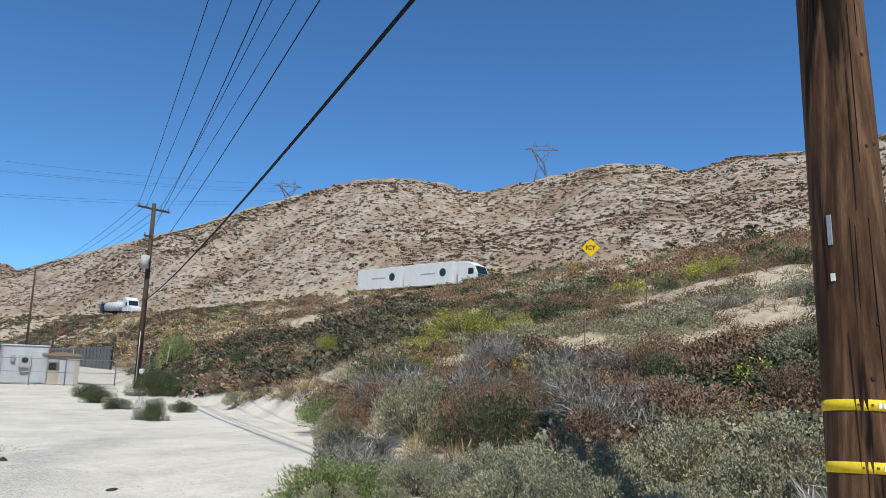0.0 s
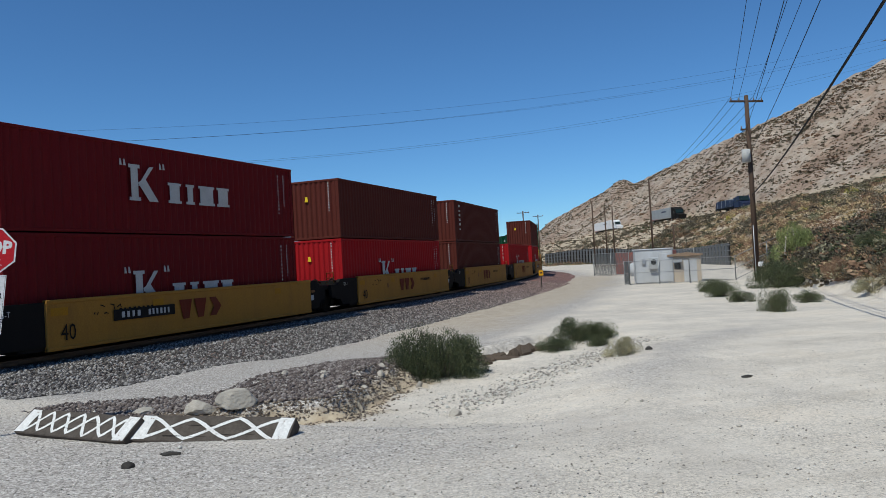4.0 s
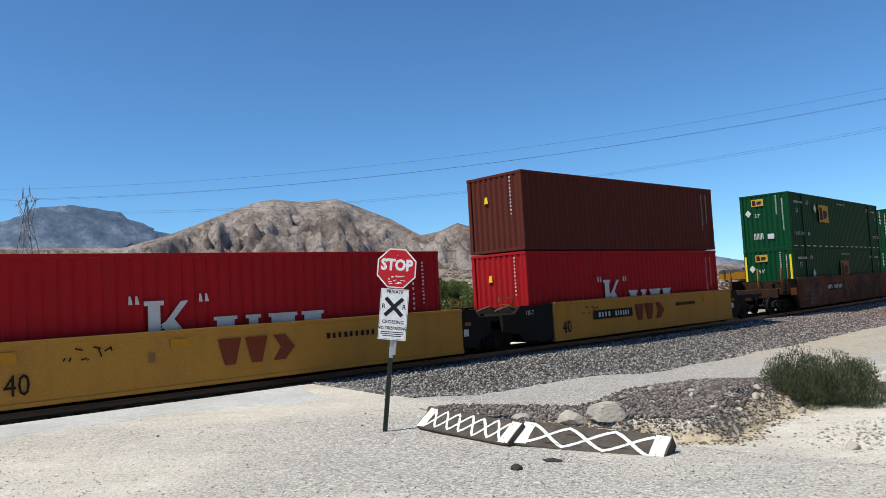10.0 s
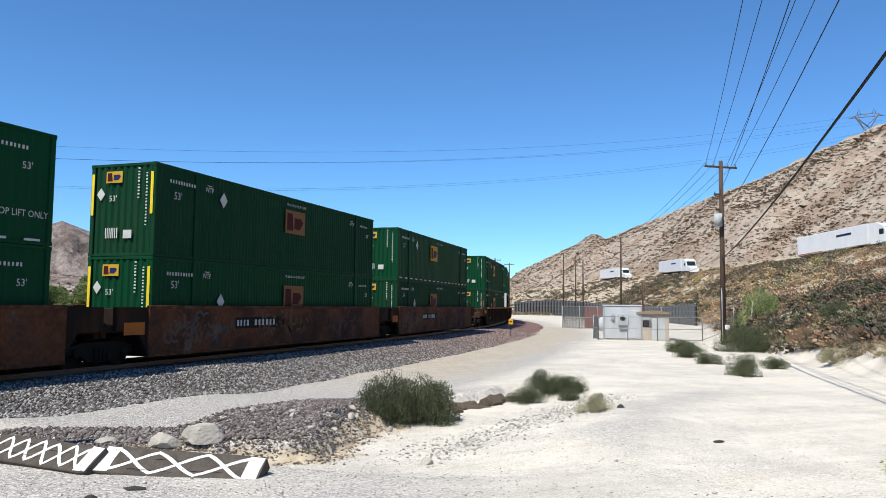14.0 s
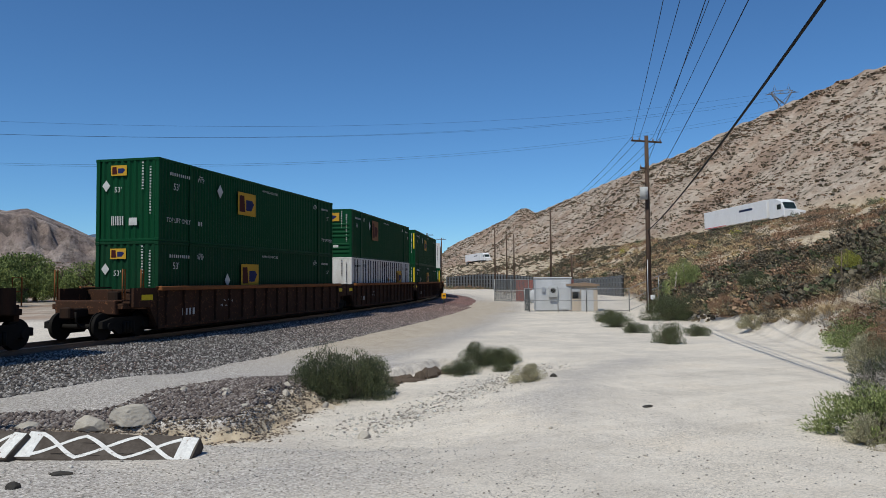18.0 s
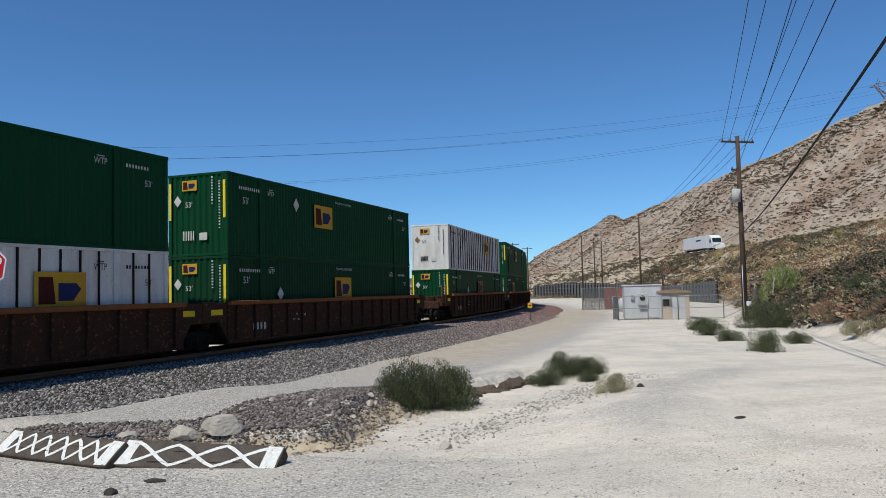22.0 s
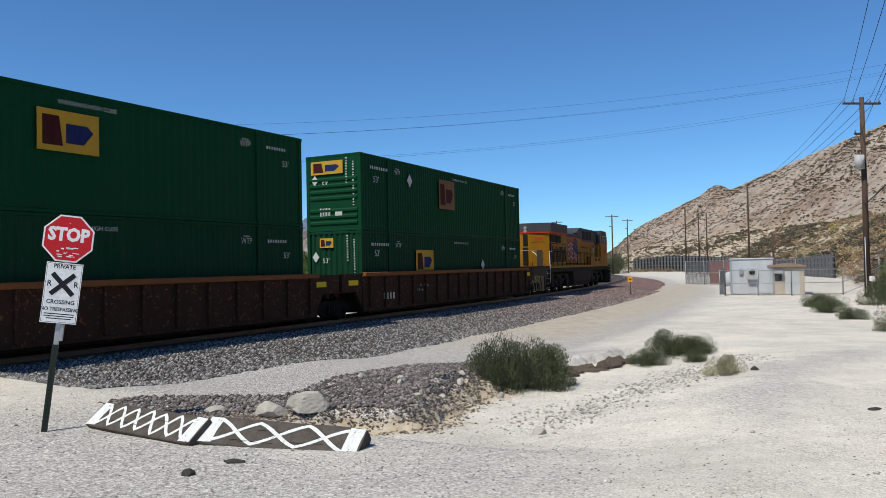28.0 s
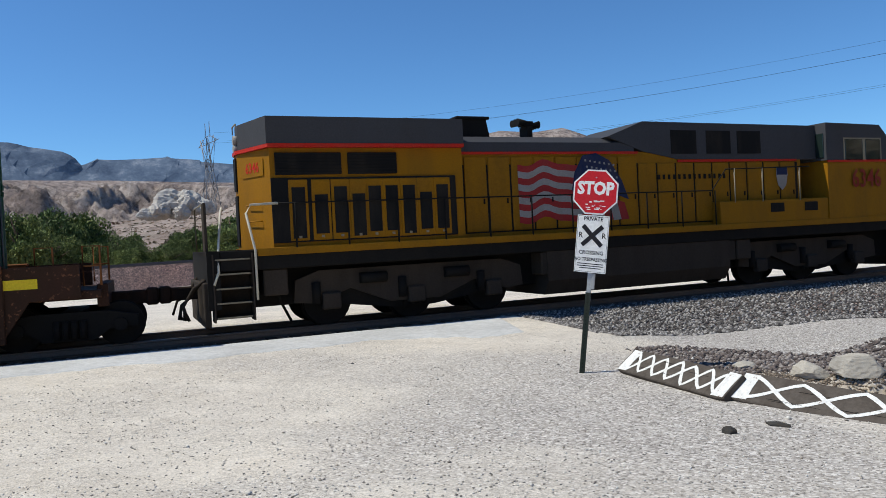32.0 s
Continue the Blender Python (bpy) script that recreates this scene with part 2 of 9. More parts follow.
def lay_track():
    """The centre line, by metres along it: place and heading."""
    for way in (1, -1):
        x, y, h, s = X0, Y0, H0, 0.0
        TRACK[0] = (x, y, h)
        for i in range(1, 761 if way > 0 else 201):
            k = K0 + K1 * min(max(s, -20), 90)
            h += way * k * STEP
            x += way * math.cos(h) * STEP
            y += way * math.sin(h) * STEP
            s += way * STEP
            TRACK[way * i] = (x, y, h)


lay_track()


def on_track(s):
    i = math.floor(s / STEP)
    w = s / STEP - i
    a, b = TRACK[max(-200, min(i, 759))], TRACK[max(-199, min(i + 1, 760))]
    return tuple(p + (q - p) * w for p, q in zip(a, b))


def track_pose(s0, s1):
    """The pose of a body whose ends lie on the centre line at s0 and s1: x along the train, origin at s0 on the rail's top."""
    xa, ya, _ = on_track(s0)
    xb, yb, _ = on_track(s1)
    return pose(xa, ya, RAIL_Z, 0, 0, math.degrees(math.atan2(yb - ya, xb - xa)))


ROLLED = [(0, -37.6), (2, -18.9), (4, 0), (5.5, 14.1), (7, 28.3), (9, 47.7), (11, 67.4), (13, 87.1), (15, 106.9), (17.5, 131.6), (19, 146.4), (21, 166.2), (23, 186.0), (25, 205.8), (27, 225.8), (29, 246.1), (31, 266.4), (32, 276.6)]


def rolled(t):
    for (ta, da), (tb, db) in zip(ROLLED, ROLLED[1:]):
        if t <= tb:
            return da + (db - da) * (t - ta) / (tb - ta)
    return ROLLED[-1][1]


MOVERS = []


def rolling(ob, u0, u1):
    """Notes a thing of the train that spans u0 to u1."""
    MOVERS.append((ob, u0, u1))
    ob.matrix_basis = track_pose(u0, u1)
    return ob

# ---- terrain ----
def lattice(ix, iy, seed):
    n = (ix.astype(np.int64) * 374761393 + iy.astype(np.int64) * 668265263 + seed * 1442695041) & 0x7FFFFFFF
    n = ((n ^ (n >> 13)) * 1274126177) & 0x7FFFFFFF
    return ((n ^ (n >> 16)) & 0xFFFF) / 65535.0


def vnoise(x, y, seed=0):
    ix, iy = np.floor(x), np.floor(y)
    fx, fy = x - ix, y - iy
    fx, fy = fx * fx * (3 - 2 * fx), fy * fy * (3 - 2 * fy)
    ix, iy = ix.astype(np.int64), iy.astype(np.int64)
    a, b = lattice(ix, iy, seed), lattice(ix + 1, iy, seed)
    c, d = lattice(ix, iy + 1, seed), lattice(ix + 1, iy + 1, seed)
    return (a + (b - a) * fx) * (1 - fy) + (c + (d - c) * fx) * fy


def fbm(x, y, octaves=4, seed=0, gain=0.5):
    out, amp, tot = 0, 1.0, 0
    for o in range(octaves):
        out = out + amp * (vnoise(x, y, seed + o * 17) - 0.5)
        tot += amp
        x, y, amp = x * 2.03 + 7.1, y * 2.03 - 3.7, amp * gain
    return out / tot * 2


def ridged(x, y, octaves=4, seed=0):
    out, amp, tot = 0, 1.0, 0
    for o in range(octaves):
        out = out + amp * (1 - np.abs(2 * vnoise(x, y, seed + o * 31) - 1))
        tot += amp
        x, y, amp = x * 2.1 + 3.3, y * 2.1 + 9.2, amp * 0.5
    return out / tot


def smooth(e0, e1, x):
    t = np.clip((x - e0) / (e1 - e0), 0, 1)
    return t * t * (3 - 2 * t)


def table(text):
    a = np.array([[float(v) for v in p.split(",")] for p in text.split()])
    return a[:, 0], a[:, 1]


# Hill east of the road: by bearing, the toe's distance, the freeway bench's distance and rise, and the ridge's rise in degrees.
TOE = table("-180,8 20,90 28,235 30,232 33,205 36,170 39,145 41,128 43.5,108 45.5,60 49,39 53,31 57,25 60,18.5 62.5,12.6 65,10 70,8.6 77,7.7 84,7 100,5.2 120,4.6 140,5 180,8")
BENCH = table("-180,60 20,420 30,330 36,250 40.6,200 47,140 56,112 64.5,95 78,77 90,68 103,62 120,58 140,60 180,60")
BENCH_EL = table("-180,0 15,0 30.7,1.05 36.2,1.9 40.6,2.3 45.6,2.8 50,3.3 56.6,4.5 60.3,5 65.4,5.5 70.6,6.5 74.5,7.1 81,8 89.2,9.5 98,10.1 102.6,10.4 115,10.2 130,8 150,3 170,0 180,0")
RIDGE_EL = table("-180,0 24,0.4 26,0.8 30.5,2.7 34.6,4.6 35.8,5.4 36.4,5.5 37,5.15 42.4,7.3 48,9.3 51.1,10.7 56.2,12.6 60,13.8 63.3,14.1 66,13.9 69.5,13.2 73.4,14.2 79,15.4 83,15.3 85,14.65 88.7,15.6 93,15.6 98,16.3 102.6,17.5 115,18 130,14 150,6 165,0 180,0")
RIDGE_R = table("-180,300 26,520 30,450 36,380 40.6,310 45,250 50,225 64,190 80,170 100,155 125,150 180,200")
MID_EL = table("-180,2 -75,3 -52,2.4 -45,2.1 -38,2.5 -33.6,3.9 -28.5,3.7 -25.6,2.4 -23,2.5 -20.8,3.8 -17.5,3.6 -12.8,2.8 -8,2.2 0,1.5 10,0.8 20,0.35 26,0.3 60,0 165,0 180,2")
FAR_EL = table("-180,3 -75,5.5 -60,5.4 -45,5.2 -38,4.9 -32,4.7 -27,4.6 -24,5.4 -20.8,6.6 -17.7,7.7 -16.4,7.9 -14,7.6 -11.7,7.8 -10,7.1 -7.5,6 -5.4,4.7 -4,4.9 -2.5,5.5 -0.6,4.8 0.7,5.05 3.3,3.9 4.7,3.2 10.7,2 20,0.8 24,0.5 40,0 165,0 180,3")


def track_offset(x, y):
    """Signed distance from the track's centre line, positive on the road's side, and metres along it."""
    keys = np.arange(-120, 420)
    pts = np.array([TRACK[int(k)] for k in keys])
    best, off, along = np.full(x.shape, 1e9), np.zeros(x.shape), np.zeros(x.shape)
    for k, (px, py, h) in zip(keys[::4], pts[::4]):
        dx, dy = x - px, y - py
        a = dx * math.cos(h) + dy * math.sin(h)
        o = dx * math.sin(h) - dy * math.cos(h)
        d = np.abs(a) * 3 + np.abs(o)
        near = d < best
        best, off, along = np.where(near, d, best), np.where(near, o, off), np.where(near, k * STEP + a, along)
    return off, along


WASH_LIP = ((-4.9, -4.6, -4.1, -3.4, -2.5, -1.56, -0.4, 0.7, 2.2), (-0.9, -0.55, 0.1, 1.0, 0.75, 0.45, 0.1, 0.0, 0.0))


def terrain(x, y):
    """Height of the ground, and its kinds: slope soil, grey gravel, bare rock."""
    r = np.hypot(x, y) + 1e-6
    az = np.degrees(np.arctan2(x, y))
    at_az = lambda tab: np.interp(az, *tab)
    z = 0.06 - 0.42 * smooth(1, 12, r) - 0.3 * smooth(12, 34, r) + 0.02 * fbm(x * 0.9, y * 0.9, 4, 3) + 0.05 * fbm(x * 0.17, y * 0.17, 3, 5) * smooth(3, 12, r)
    # the track's bank and the level crossing
    off, s = track_offset(x, y)
    cross = smooth(-6.2, -8.6, s) * smooth(-26, -22, s)
    strip = smooth(-3.0, 0.5, s) * smooth(70, 50, s) * smooth(12.5, 8.5, off) * (off > 0)
    z = z + (-0.66 + 0.04 * fbm(x * 0.6, y * 0.6, 3, 19) - z) * strip
    bank = np.where(np.abs(off) < 2.2, -0.42, -0.42 - (np.abs(off) - 2.2) * 0.12)
    z = np.where(np.abs(off) < 5.2, np.minimum(z, bank), z)
    apron = -0.16 - 0.14 * smooth(1.5, 10, np.abs(off))
    z = z + (apron - z) * cross * smooth(12, 5, np.abs(off)) * smooth(1.55, 1.95, np.abs(off))
    # the wash beside the service strip, with its undercut northern bank, and the gravel heap behind the planks
    wx, wy = x - 5.1, y - 13.75
    wl = wx * 0.80 + wy * 0.60
    wo = wx * 0.60 - wy * 0.80 - np.interp(wl, *WASH_LIP) + 0.4 * fbm(x * 0.7, y * 0.7, 3, 8) + 0.3 * fbm(x * 2.6, y * 2.6, 4, 9)
    wash = smooth(-5.0, -4.0, wl) * smooth(8.6, 5.6, wl)
    steep = 0.34 + 0.16 * smooth(1.0, -1.2, wl)
    z = z + 0.08 * wash * smooth(-1.6, -0.4, wo) * smooth(0.0, -0.1, wo) - (0.17 + 0.06 * smooth(1.6, 0.2, wl)) * wash * smooth(-steep, 0.05, wo) * smooth(4.6, 1.2, wo)
    z = z + 0.09 * fbm(x * 4.5, y * 4.5, 4, 15) * wash * smooth(-1.2, -0.2, wo) * smooth(0.7, 0.1, wo)
    for o in (14.6, 16.4, 18.3, 20.1):
        rut = off - o - 1.2 * fbm(s * 0.05, s * 0 + o, 2, 91) - 0.9 * fbm(s * 0.32, s * 0 + o, 3, 93)
        z = z - 0.016 * smooth(-0.05, 0.35, fbm(s * 0.22, s * 0 + o, 3, 99)) * np.exp(-(rut / 0.2) ** 2) * smooth(8, 16, s) * smooth(60, 40, s) * smooth(-1, -4, r - at_az(TOE))
    z = z + 9.5 * np.exp(-((x + 131) / 26) ** 2 - ((y - 153) / 26) ** 2)
    heap = np.exp(-((x - 3.3) / 2.2) ** 2 - ((y - 14.0) / 1.5) ** 2)
    z = z + 0.14 * heap * smooth(0.4, -0.5, wo)
    low = 0.08 * np.exp(-((wo - 4.6) / 0.9) ** 2) * smooth(-4, 0, wl) * smooth(12, 5, wl)
    z = z + low
    # the slope up to the freeway bench and the hill above it
    toe, bench, ridge = at_az(TOE), at_az(BENCH), at_az(RIDGE_R)
    bz = 1.7 + bench * np.tan(np.radians(at_az(BENCH_EL)))
    rz = 1.7 + ridge * np.tan(np.radians(at_az(RIDGE_EL)))
    hill = smooth(24, 31, az) * smooth(168, 150, az)
    k = np.clip((r - toe) / (bench - toe), 0, 1)
    base = -0.45
    rise = base + (bz - base) * (k ** 1.05)
    rough = fbm(x * 0.12, y * 0.12, 5, 11) * 0.9 * smooth(0, 0.15, k) * smooth(1.0, 0.8, k) + fbm(x * 0.8, y * 0.8, 3, 13) * 0.12 * smooth(0, 0.05, k)
    up = rise + rough
    bw = 17
    q = np.clip((r - bench - bw) / (ridge - bench - bw), 0, 1)
    ga, gb = (x * 0.55 + y * 0.83), (x * 0.83 - y * 0.55)
    spur = (ridged(gb * 0.02, ga * 0.011, 3, 21) - 0.6) * 2.3 + (ridged(gb * 0.055, ga * 0.03, 3, 27) - 0.6) * 1.1 + (ridged(x * 0.16, y * 0.16, 3, 23) - 0.6) * 0.4
    be, re_ = at_az(BENCH_EL) - 0.15, at_az(RIDGE_EL)
    lift = smooth(0.0, 0.16, q) * smooth(1.0, 0.72, q) * np.clip((re_ - be) / 7, 0.15, 1)
    rim = 0.07 * fbm(az * 1.1, az * 0 + 3, 3, 29) * (q > 0.5)
    angle = np.minimum(be + (re_ - be) * (0.22 * q + 0.78 * q ** 0.75) + spur * lift, re_ - 0.5 * (1 - q)) + rim * q
    face = 1.7 + r * np.tan(np.radians(angle))
    back = rz - np.maximum(r - ridge, 0) * 0.25
    hz = np.where(r < bench, up, np.where(r < bench + bw, bz - 0.35, np.where(r < ridge, face, np.maximum(back, 5))))
    z = np.where(r > toe, z + (hz - z) * hill * smooth(0, 0.05, k), z)
    # the low windrow of gravel at the slope's foot
    gx, gy = x - 9.0, y - 4.2
    ga_, go = (gx * -0.447 + gy * -0.894), (gx * 0.894 - gy * 0.447) + 0.25 * fbm(x * 0.9, y * 0.9, 3, 45)
    windrow = np.exp(-(go / 0.55) ** 2) * smooth(-0.9, 0.3, ga_) * smooth(6.0, 4.6, ga_)
    z = z + windrow * (0.34 + 0.08 * fbm(x * 3, y * 3, 3, 46))
    # hills beyond the track
    mid = 1.7 + 340 * np.tan(np.radians(at_az(MID_EL)))
    m = smooth(150, 340, r) * smooth(640, 340, r) ** 0.5
    zm = -0.8 + (mid + 0.8) * m + (ridged(x * 0.02, y * 0.02, 4, 41) - 0.6) * 10 * m * smooth(1.0, 0.7, m) * np.clip(mid / 20, 0, 1) + (ridged(x * 0.06, y * 0.06, 3, 47) - 0.6) * 5 * m * smooth(1.05, 0.8, m) * np.clip(mid / 20, 0, 1)
    far = 1.7 + 1150 * np.tan(np.radians(at_az(FAR_EL)))
    g = np.clip((r - 600) / 550, 0, 1)
    fe = at_az(FAR_EL)
    fold = (ridged(x * 0.0062, y * 0.0062, 4, 51) - 0.62) * 6.5 + (ridged(x * 0.016, y * 0.016, 4, 57) - 0.6) * 6.0 + (ridged(x * 0.05, y * 0.05, 3, 59) - 0.6) * 2.2
    fa = np.minimum(fe * (0.8 * g + 0.2 * g ** 3) + fold * smooth(0.02, 0.3, g) * smooth(1.0, 0.7, g) * np.clip(fe / 6, 0, 1), fe - 0.9 * (1 - g) * np.clip(fe / 6, 0, 1))
    zf = np.where(r < 1150, 1.7 + r * np.tan(np.radians(fa)) - 3.0 * (1 - g), far - (r - 1150) * 0.2)
    side = 1 - hill
    z = np.where(r > 60, z + (np.maximum(np.maximum(zm, zf), np.where(r > 140, -0.8, z)) - z) * side * smooth(60, 160, r), z)
    soil = (1 - windrow) * hill * smooth(0.02, 0.12, k + smooth(48, 45, az) * (k > 0) + 0.05 * fbm(x * 0.7, y * 0.7, 3, 33)) * (r > toe) + (1 - hill) * smooth(112, 130, r)
    gravel = np.clip(0.02 + 0.22 * smooth(0.05, 0.4, fbm(x * 0.35, y * 0.35, 4, 37)) + (1 - hill) * smooth(52, 60, r) + cross * 0.15 + 0.12 * smooth(5, -3, x) * smooth(18, 13, y) * (r > 3) + 1.1 * wash * smooth(-2.2, -0.6, wo) * smooth(0.25, 0.0, wo) * (0.35 + 0.65 * smooth(3.4, 1.0, wl)) + np.exp(-((off - 5.4) / 2.4) ** 2) * 0.75 * (1 - 0.95 * cross) + 0.7 * smooth(-9.5, -6, s) * smooth(5, 6, off) * smooth(11, 9, off) * smooth(30, 10, s) * (off > 0) + heap * 1.2 + 0.75 * strip * smooth(0.4, -0.4, wo) + low * 7 + windrow * 0.15 + smooth(4.5, 1.5, np.abs(y - 9.5)) * smooth(5, 2, np.abs(x - 0.5)) * 0.3, 0, 1)
    soil = np.maximum(soil, 0.62 * smooth(10.5, 8.0, off + 1.2 * fbm(x * 0.3, y * 0.3, 3, 97)) * smooth(4.6, 5.6, off) * smooth(-1, 11, s) * smooth(75, 55, s))
    soil = np.maximum(soil, wash * smooth(-0.34, -0.12, wo) * smooth(0.4, 0.15, wo) * smooth(2.5, 0.5, wl))
    rock = np.clip(smooth(0.0, 0.06, q) * hill + (1 - hill) * smooth(50, 58, r), 0, 1)
    return z, np.clip(soil, 0, 1), gravel, rock


def ground_height(x, y):
    return float(terrain(np.array([float(x)]), np.array([float(y)]))[0][0])


def ground_material():
    m, nt, b = node_mat("sandy_ground")
    tc = nt.nodes.new("ShaderNodeTexCoord").outputs["Object"]
    at = nt.nodes.new("ShaderNodeAttribute")
    at.attribute_name = "kinds"
    sep = nt.nodes.new("ShaderNodeSeparateColor")
    nt.links.new(at.outputs["Color"], sep.inputs[0])
    big, mid_, fine = noise_node(nt, 0.25, 5, 0.6, tc), noise_node(nt, 2.2, 6, 0.7, tc), noise_node(nt, 45, 3, 0.7, tc)
    sand = ramp(nt, mid_.outputs[0], [(0.25, (0.565, 0.497, 0.405)), (0.5, (0.69, 0.613, 0.508)), (0.8, (0.775, 0.712, 0.61))])
    sand2 = mix(nt, big.outputs[0], sand.outputs[0], (0.695, 0.625, 0.528), "MIX")
    turn_ = nt.nodes.new("ShaderNodeMapping")
    turn_.inputs["Rotation"].default_value = (0, 0, math.radians(-48))
    turn_.inputs["Scale"].default_value = (0.12, 2.6, 1)
    nt.links.new(tc, turn_.inputs["Vector"])
    lines = noise_node(nt, 1.0, 3, 0.55, turn_.outputs[0])
    worn = ramp(nt, lines.outputs[0], [(0.36, (0.8, 0.775, 0.74)), (0.5, (1, 1, 1)), (0.68, (1.06, 1.06, 1.05))])
    sand2 = mix(nt, 0.3, sand2, worn.outputs[0], "MULTIPLY")
    turn2 = nt.nodes.new("ShaderNodeMapping")
    turn2.inputs["Rotation"].default_value = (0, 0, math.radians(17))
    turn2.inputs["Scale"].default_value = (3.4, 0.16, 1)
    nt.links.new(tc, turn2.inputs["Vector"])
    lines2 = noise_node(nt, 1.0, 3, 0.6, turn2.outputs[0])
    worn2 = ramp(nt, lines2.outputs[0], [(0.36, (0.84, 0.83, 0.81)), (0.5, (1, 1, 1)), (0.7, (1.05, 1.05, 1.05))])
    sand2 = mix(nt, 0.16, sand2, worn2.outputs[0], "MULTIPLY")
    broad = ramp(nt, noise_node(nt, 0.5, 5, 0.65, tc).outputs[0], [(0.3, (0.83, 0.83, 0.84)), (0.55, (1, 1, 1)), (0.75, (1.05, 1.02, 0.98))])
    sand2 = mix(nt, 1.0, sand2, broad.outputs[0], "MULTIPLY")
    # grit: scattered small stones, some darker and some paler than the sand
    patchy = ramp(nt, noise_node(nt, 0.9, 5, 0.7, tc).outputs[0], [(0.36, (0.25, 0.25, 0.25)), (0.62, (1, 1, 1))])
    for size_, lo, hi, amount in ((120, 0.36, 1.2, 0.7), (62, 0.32, 1.22, 0.7), (34, 0.4, 1.16, 0.45)):
        grit = nt.nodes.new("ShaderNodeTexVoronoi")
        grit.inputs["Scale"].default_value = size_
        nt.links.new(tc, grit.inputs["Vector"])
        gs = nt.nodes.new("ShaderNodeSeparateColor")
        nt.links.new(grit.outputs["Color"], gs.inputs[0])
        gc = ramp(nt, gs.outputs[0], [(0.0, (lo, lo, lo)), (0.3, (0.95, 0.95, 0.95)), (0.72, (1.0, 1.0, 1.0)), (1.0, (hi, hi, hi))])
        ga_ = nt.nodes.new("ShaderNodeMath")
        ga_.operation = "MULTIPLY"
        ga_.inputs[1].default_value = amount
        nt.links.new(patchy.outputs[0], ga_.inputs[0])
        sand2 = mix(nt, ga_.outputs[0], sand2, gc.outputs[0], "MULTIPLY")
    vor = nt.nodes.new("ShaderNodeTexVoronoi")
    vor.inputs["Scale"].default_value = 42
    nt.links.new(tc, vor.inputs["Vector"])
    sepv = nt.nodes.new("ShaderNodeSeparateColor")
    nt.links.new(vor.outputs["Color"], sepv.inputs[0])
    stones = ramp(nt, sepv.outputs[0], [(0.0, (0.15, 0.13, 0.115)), (0.3, (0.3, 0.27, 0.24)), (0.75, (0.45, 0.41, 0.37)), (1.0, (0.7, 0.66, 0.61))])
    gmask = ramp(nt, fine.outputs[0], [(0.35, (0, 0, 0)), (0.6, (1, 1, 1))])
    gm = nt.nodes.new("ShaderNodeMath")
    gm.operation = "MULTIPLY_ADD"
    gm.use_clamp = True
    part_ = nt.nodes.new("ShaderNodeMath")
    part_.operation = "MULTIPLY_ADD"
    part_.inputs[1].default_value, part_.inputs[2].default_value = 0.6, -0.6
    nt.links.new(gmask.outputs[0], part_.inputs[0])
    nt.links.new(sep.outputs[1], gm.inputs[0])
    gm.inputs[1].default_value = 1.5
    nt.links.new(part_.outputs[0], gm.inputs[2])
    c = mix(nt, gm.outputs[0], sand2, stones.outputs[0])
    soilc = ramp(nt, mid_.outputs[0], [(0.2, (0.25, 0.19, 0.13)), (0.45, (0.4, 0.32, 0.22)), (0.6, (0.48, 0.4, 0.29)), (0.8, (0.58, 0.52, 0.43))])
    c = mix(nt, sep.outputs[0], c, soilc.outputs[0])
    rk = noise_node(nt, 0.05, 8, 0.7, tc)
    rk2 = noise_node(nt, 0.35, 6, 0.75, tc)
    rockc = ramp(nt, rk.outputs[0], [(0.34, (0.24, 0.168, 0.12)), (0.46, (0.35, 0.255, 0.185)), (0.54, (0.43, 0.36, 0.285)), (0.66, (0.29, 0.208, 0.152))])
    rockd = ramp(nt, rk2.outputs[0], [(0.33, (0.66, 0.63, 0.6)), (0.6, (1.05, 1.05, 1.05))])
    rc = mix(nt, 1.0, rockc.outputs[0], rockd.outputs[0], "MULTIPLY")
    scrub = nt.nodes.new("ShaderNodeTexVoronoi")
    scrub.inputs["Scale"].default_value = 0.6
    nt.links.new(tc, scrub.inputs["Vector"])
    dots = ramp(nt, scrub.outputs["Distance"], [(0.22, (1, 1, 1)), (0.36, (0, 0, 0))])
    cover = ramp(nt, noise_node(nt, 0.018, 4, 0.6, tc).outputs[0], [(0.42, (0.15, 0.15, 0.15)), (0.6, (0.85, 0.85, 0.85))])
    rc = mix(nt, mix(nt, 1.0, dots.outputs[0], cover.outputs[0], "MULTIPLY"), rc, (0.15, 0.125, 0.09))
    cragn = noise_node(nt, 0.016, 10, 0.72, tc)
    crag = ramp(nt, cragn.outputs[0], [(0.34, (0.1, 0.08, 0.075)), (0.45, (0.25, 0.19, 0.165)), (0.56, (0.42, 0.345, 0.305)), (0.7, (0.5, 0.44, 0.4))])
    mott = ramp(nt, noise_node(nt, 0.13, 7, 0.75, tc).outputs[0], [(0.4, (0.5, 0.48, 0.47)), (0.52, (1.0, 1.0, 1.0)), (0.68, (1.2, 1.18, 1.15))])
    rc = mix(nt, at.outputs["Alpha"], rc, mix(nt, 1.0, crag.outputs[0], mott.outputs[0], "MULTIPLY"))
    c = mix(nt, sep.outputs[2], c, rc)
    nt.links.new(c, b.inputs["Base Color"])
    b.inputs["Roughness"].default_value = 0.95
    h = mix(nt, 0.5, fine.outputs[0], mid_.outputs[0])
    bump(nt, b, h, 0.5, 0.024)
    relief = nt.nodes.new("ShaderNodeBump")
    relief.inputs["Distance"].default_value = 2.0
    nt.links.new(sep.outputs[2], relief.inputs["Strength"])
    nt.links.new(rk.outputs[0], relief.inputs["Height"])
    steepen = nt.nodes.new("ShaderNodeBump")
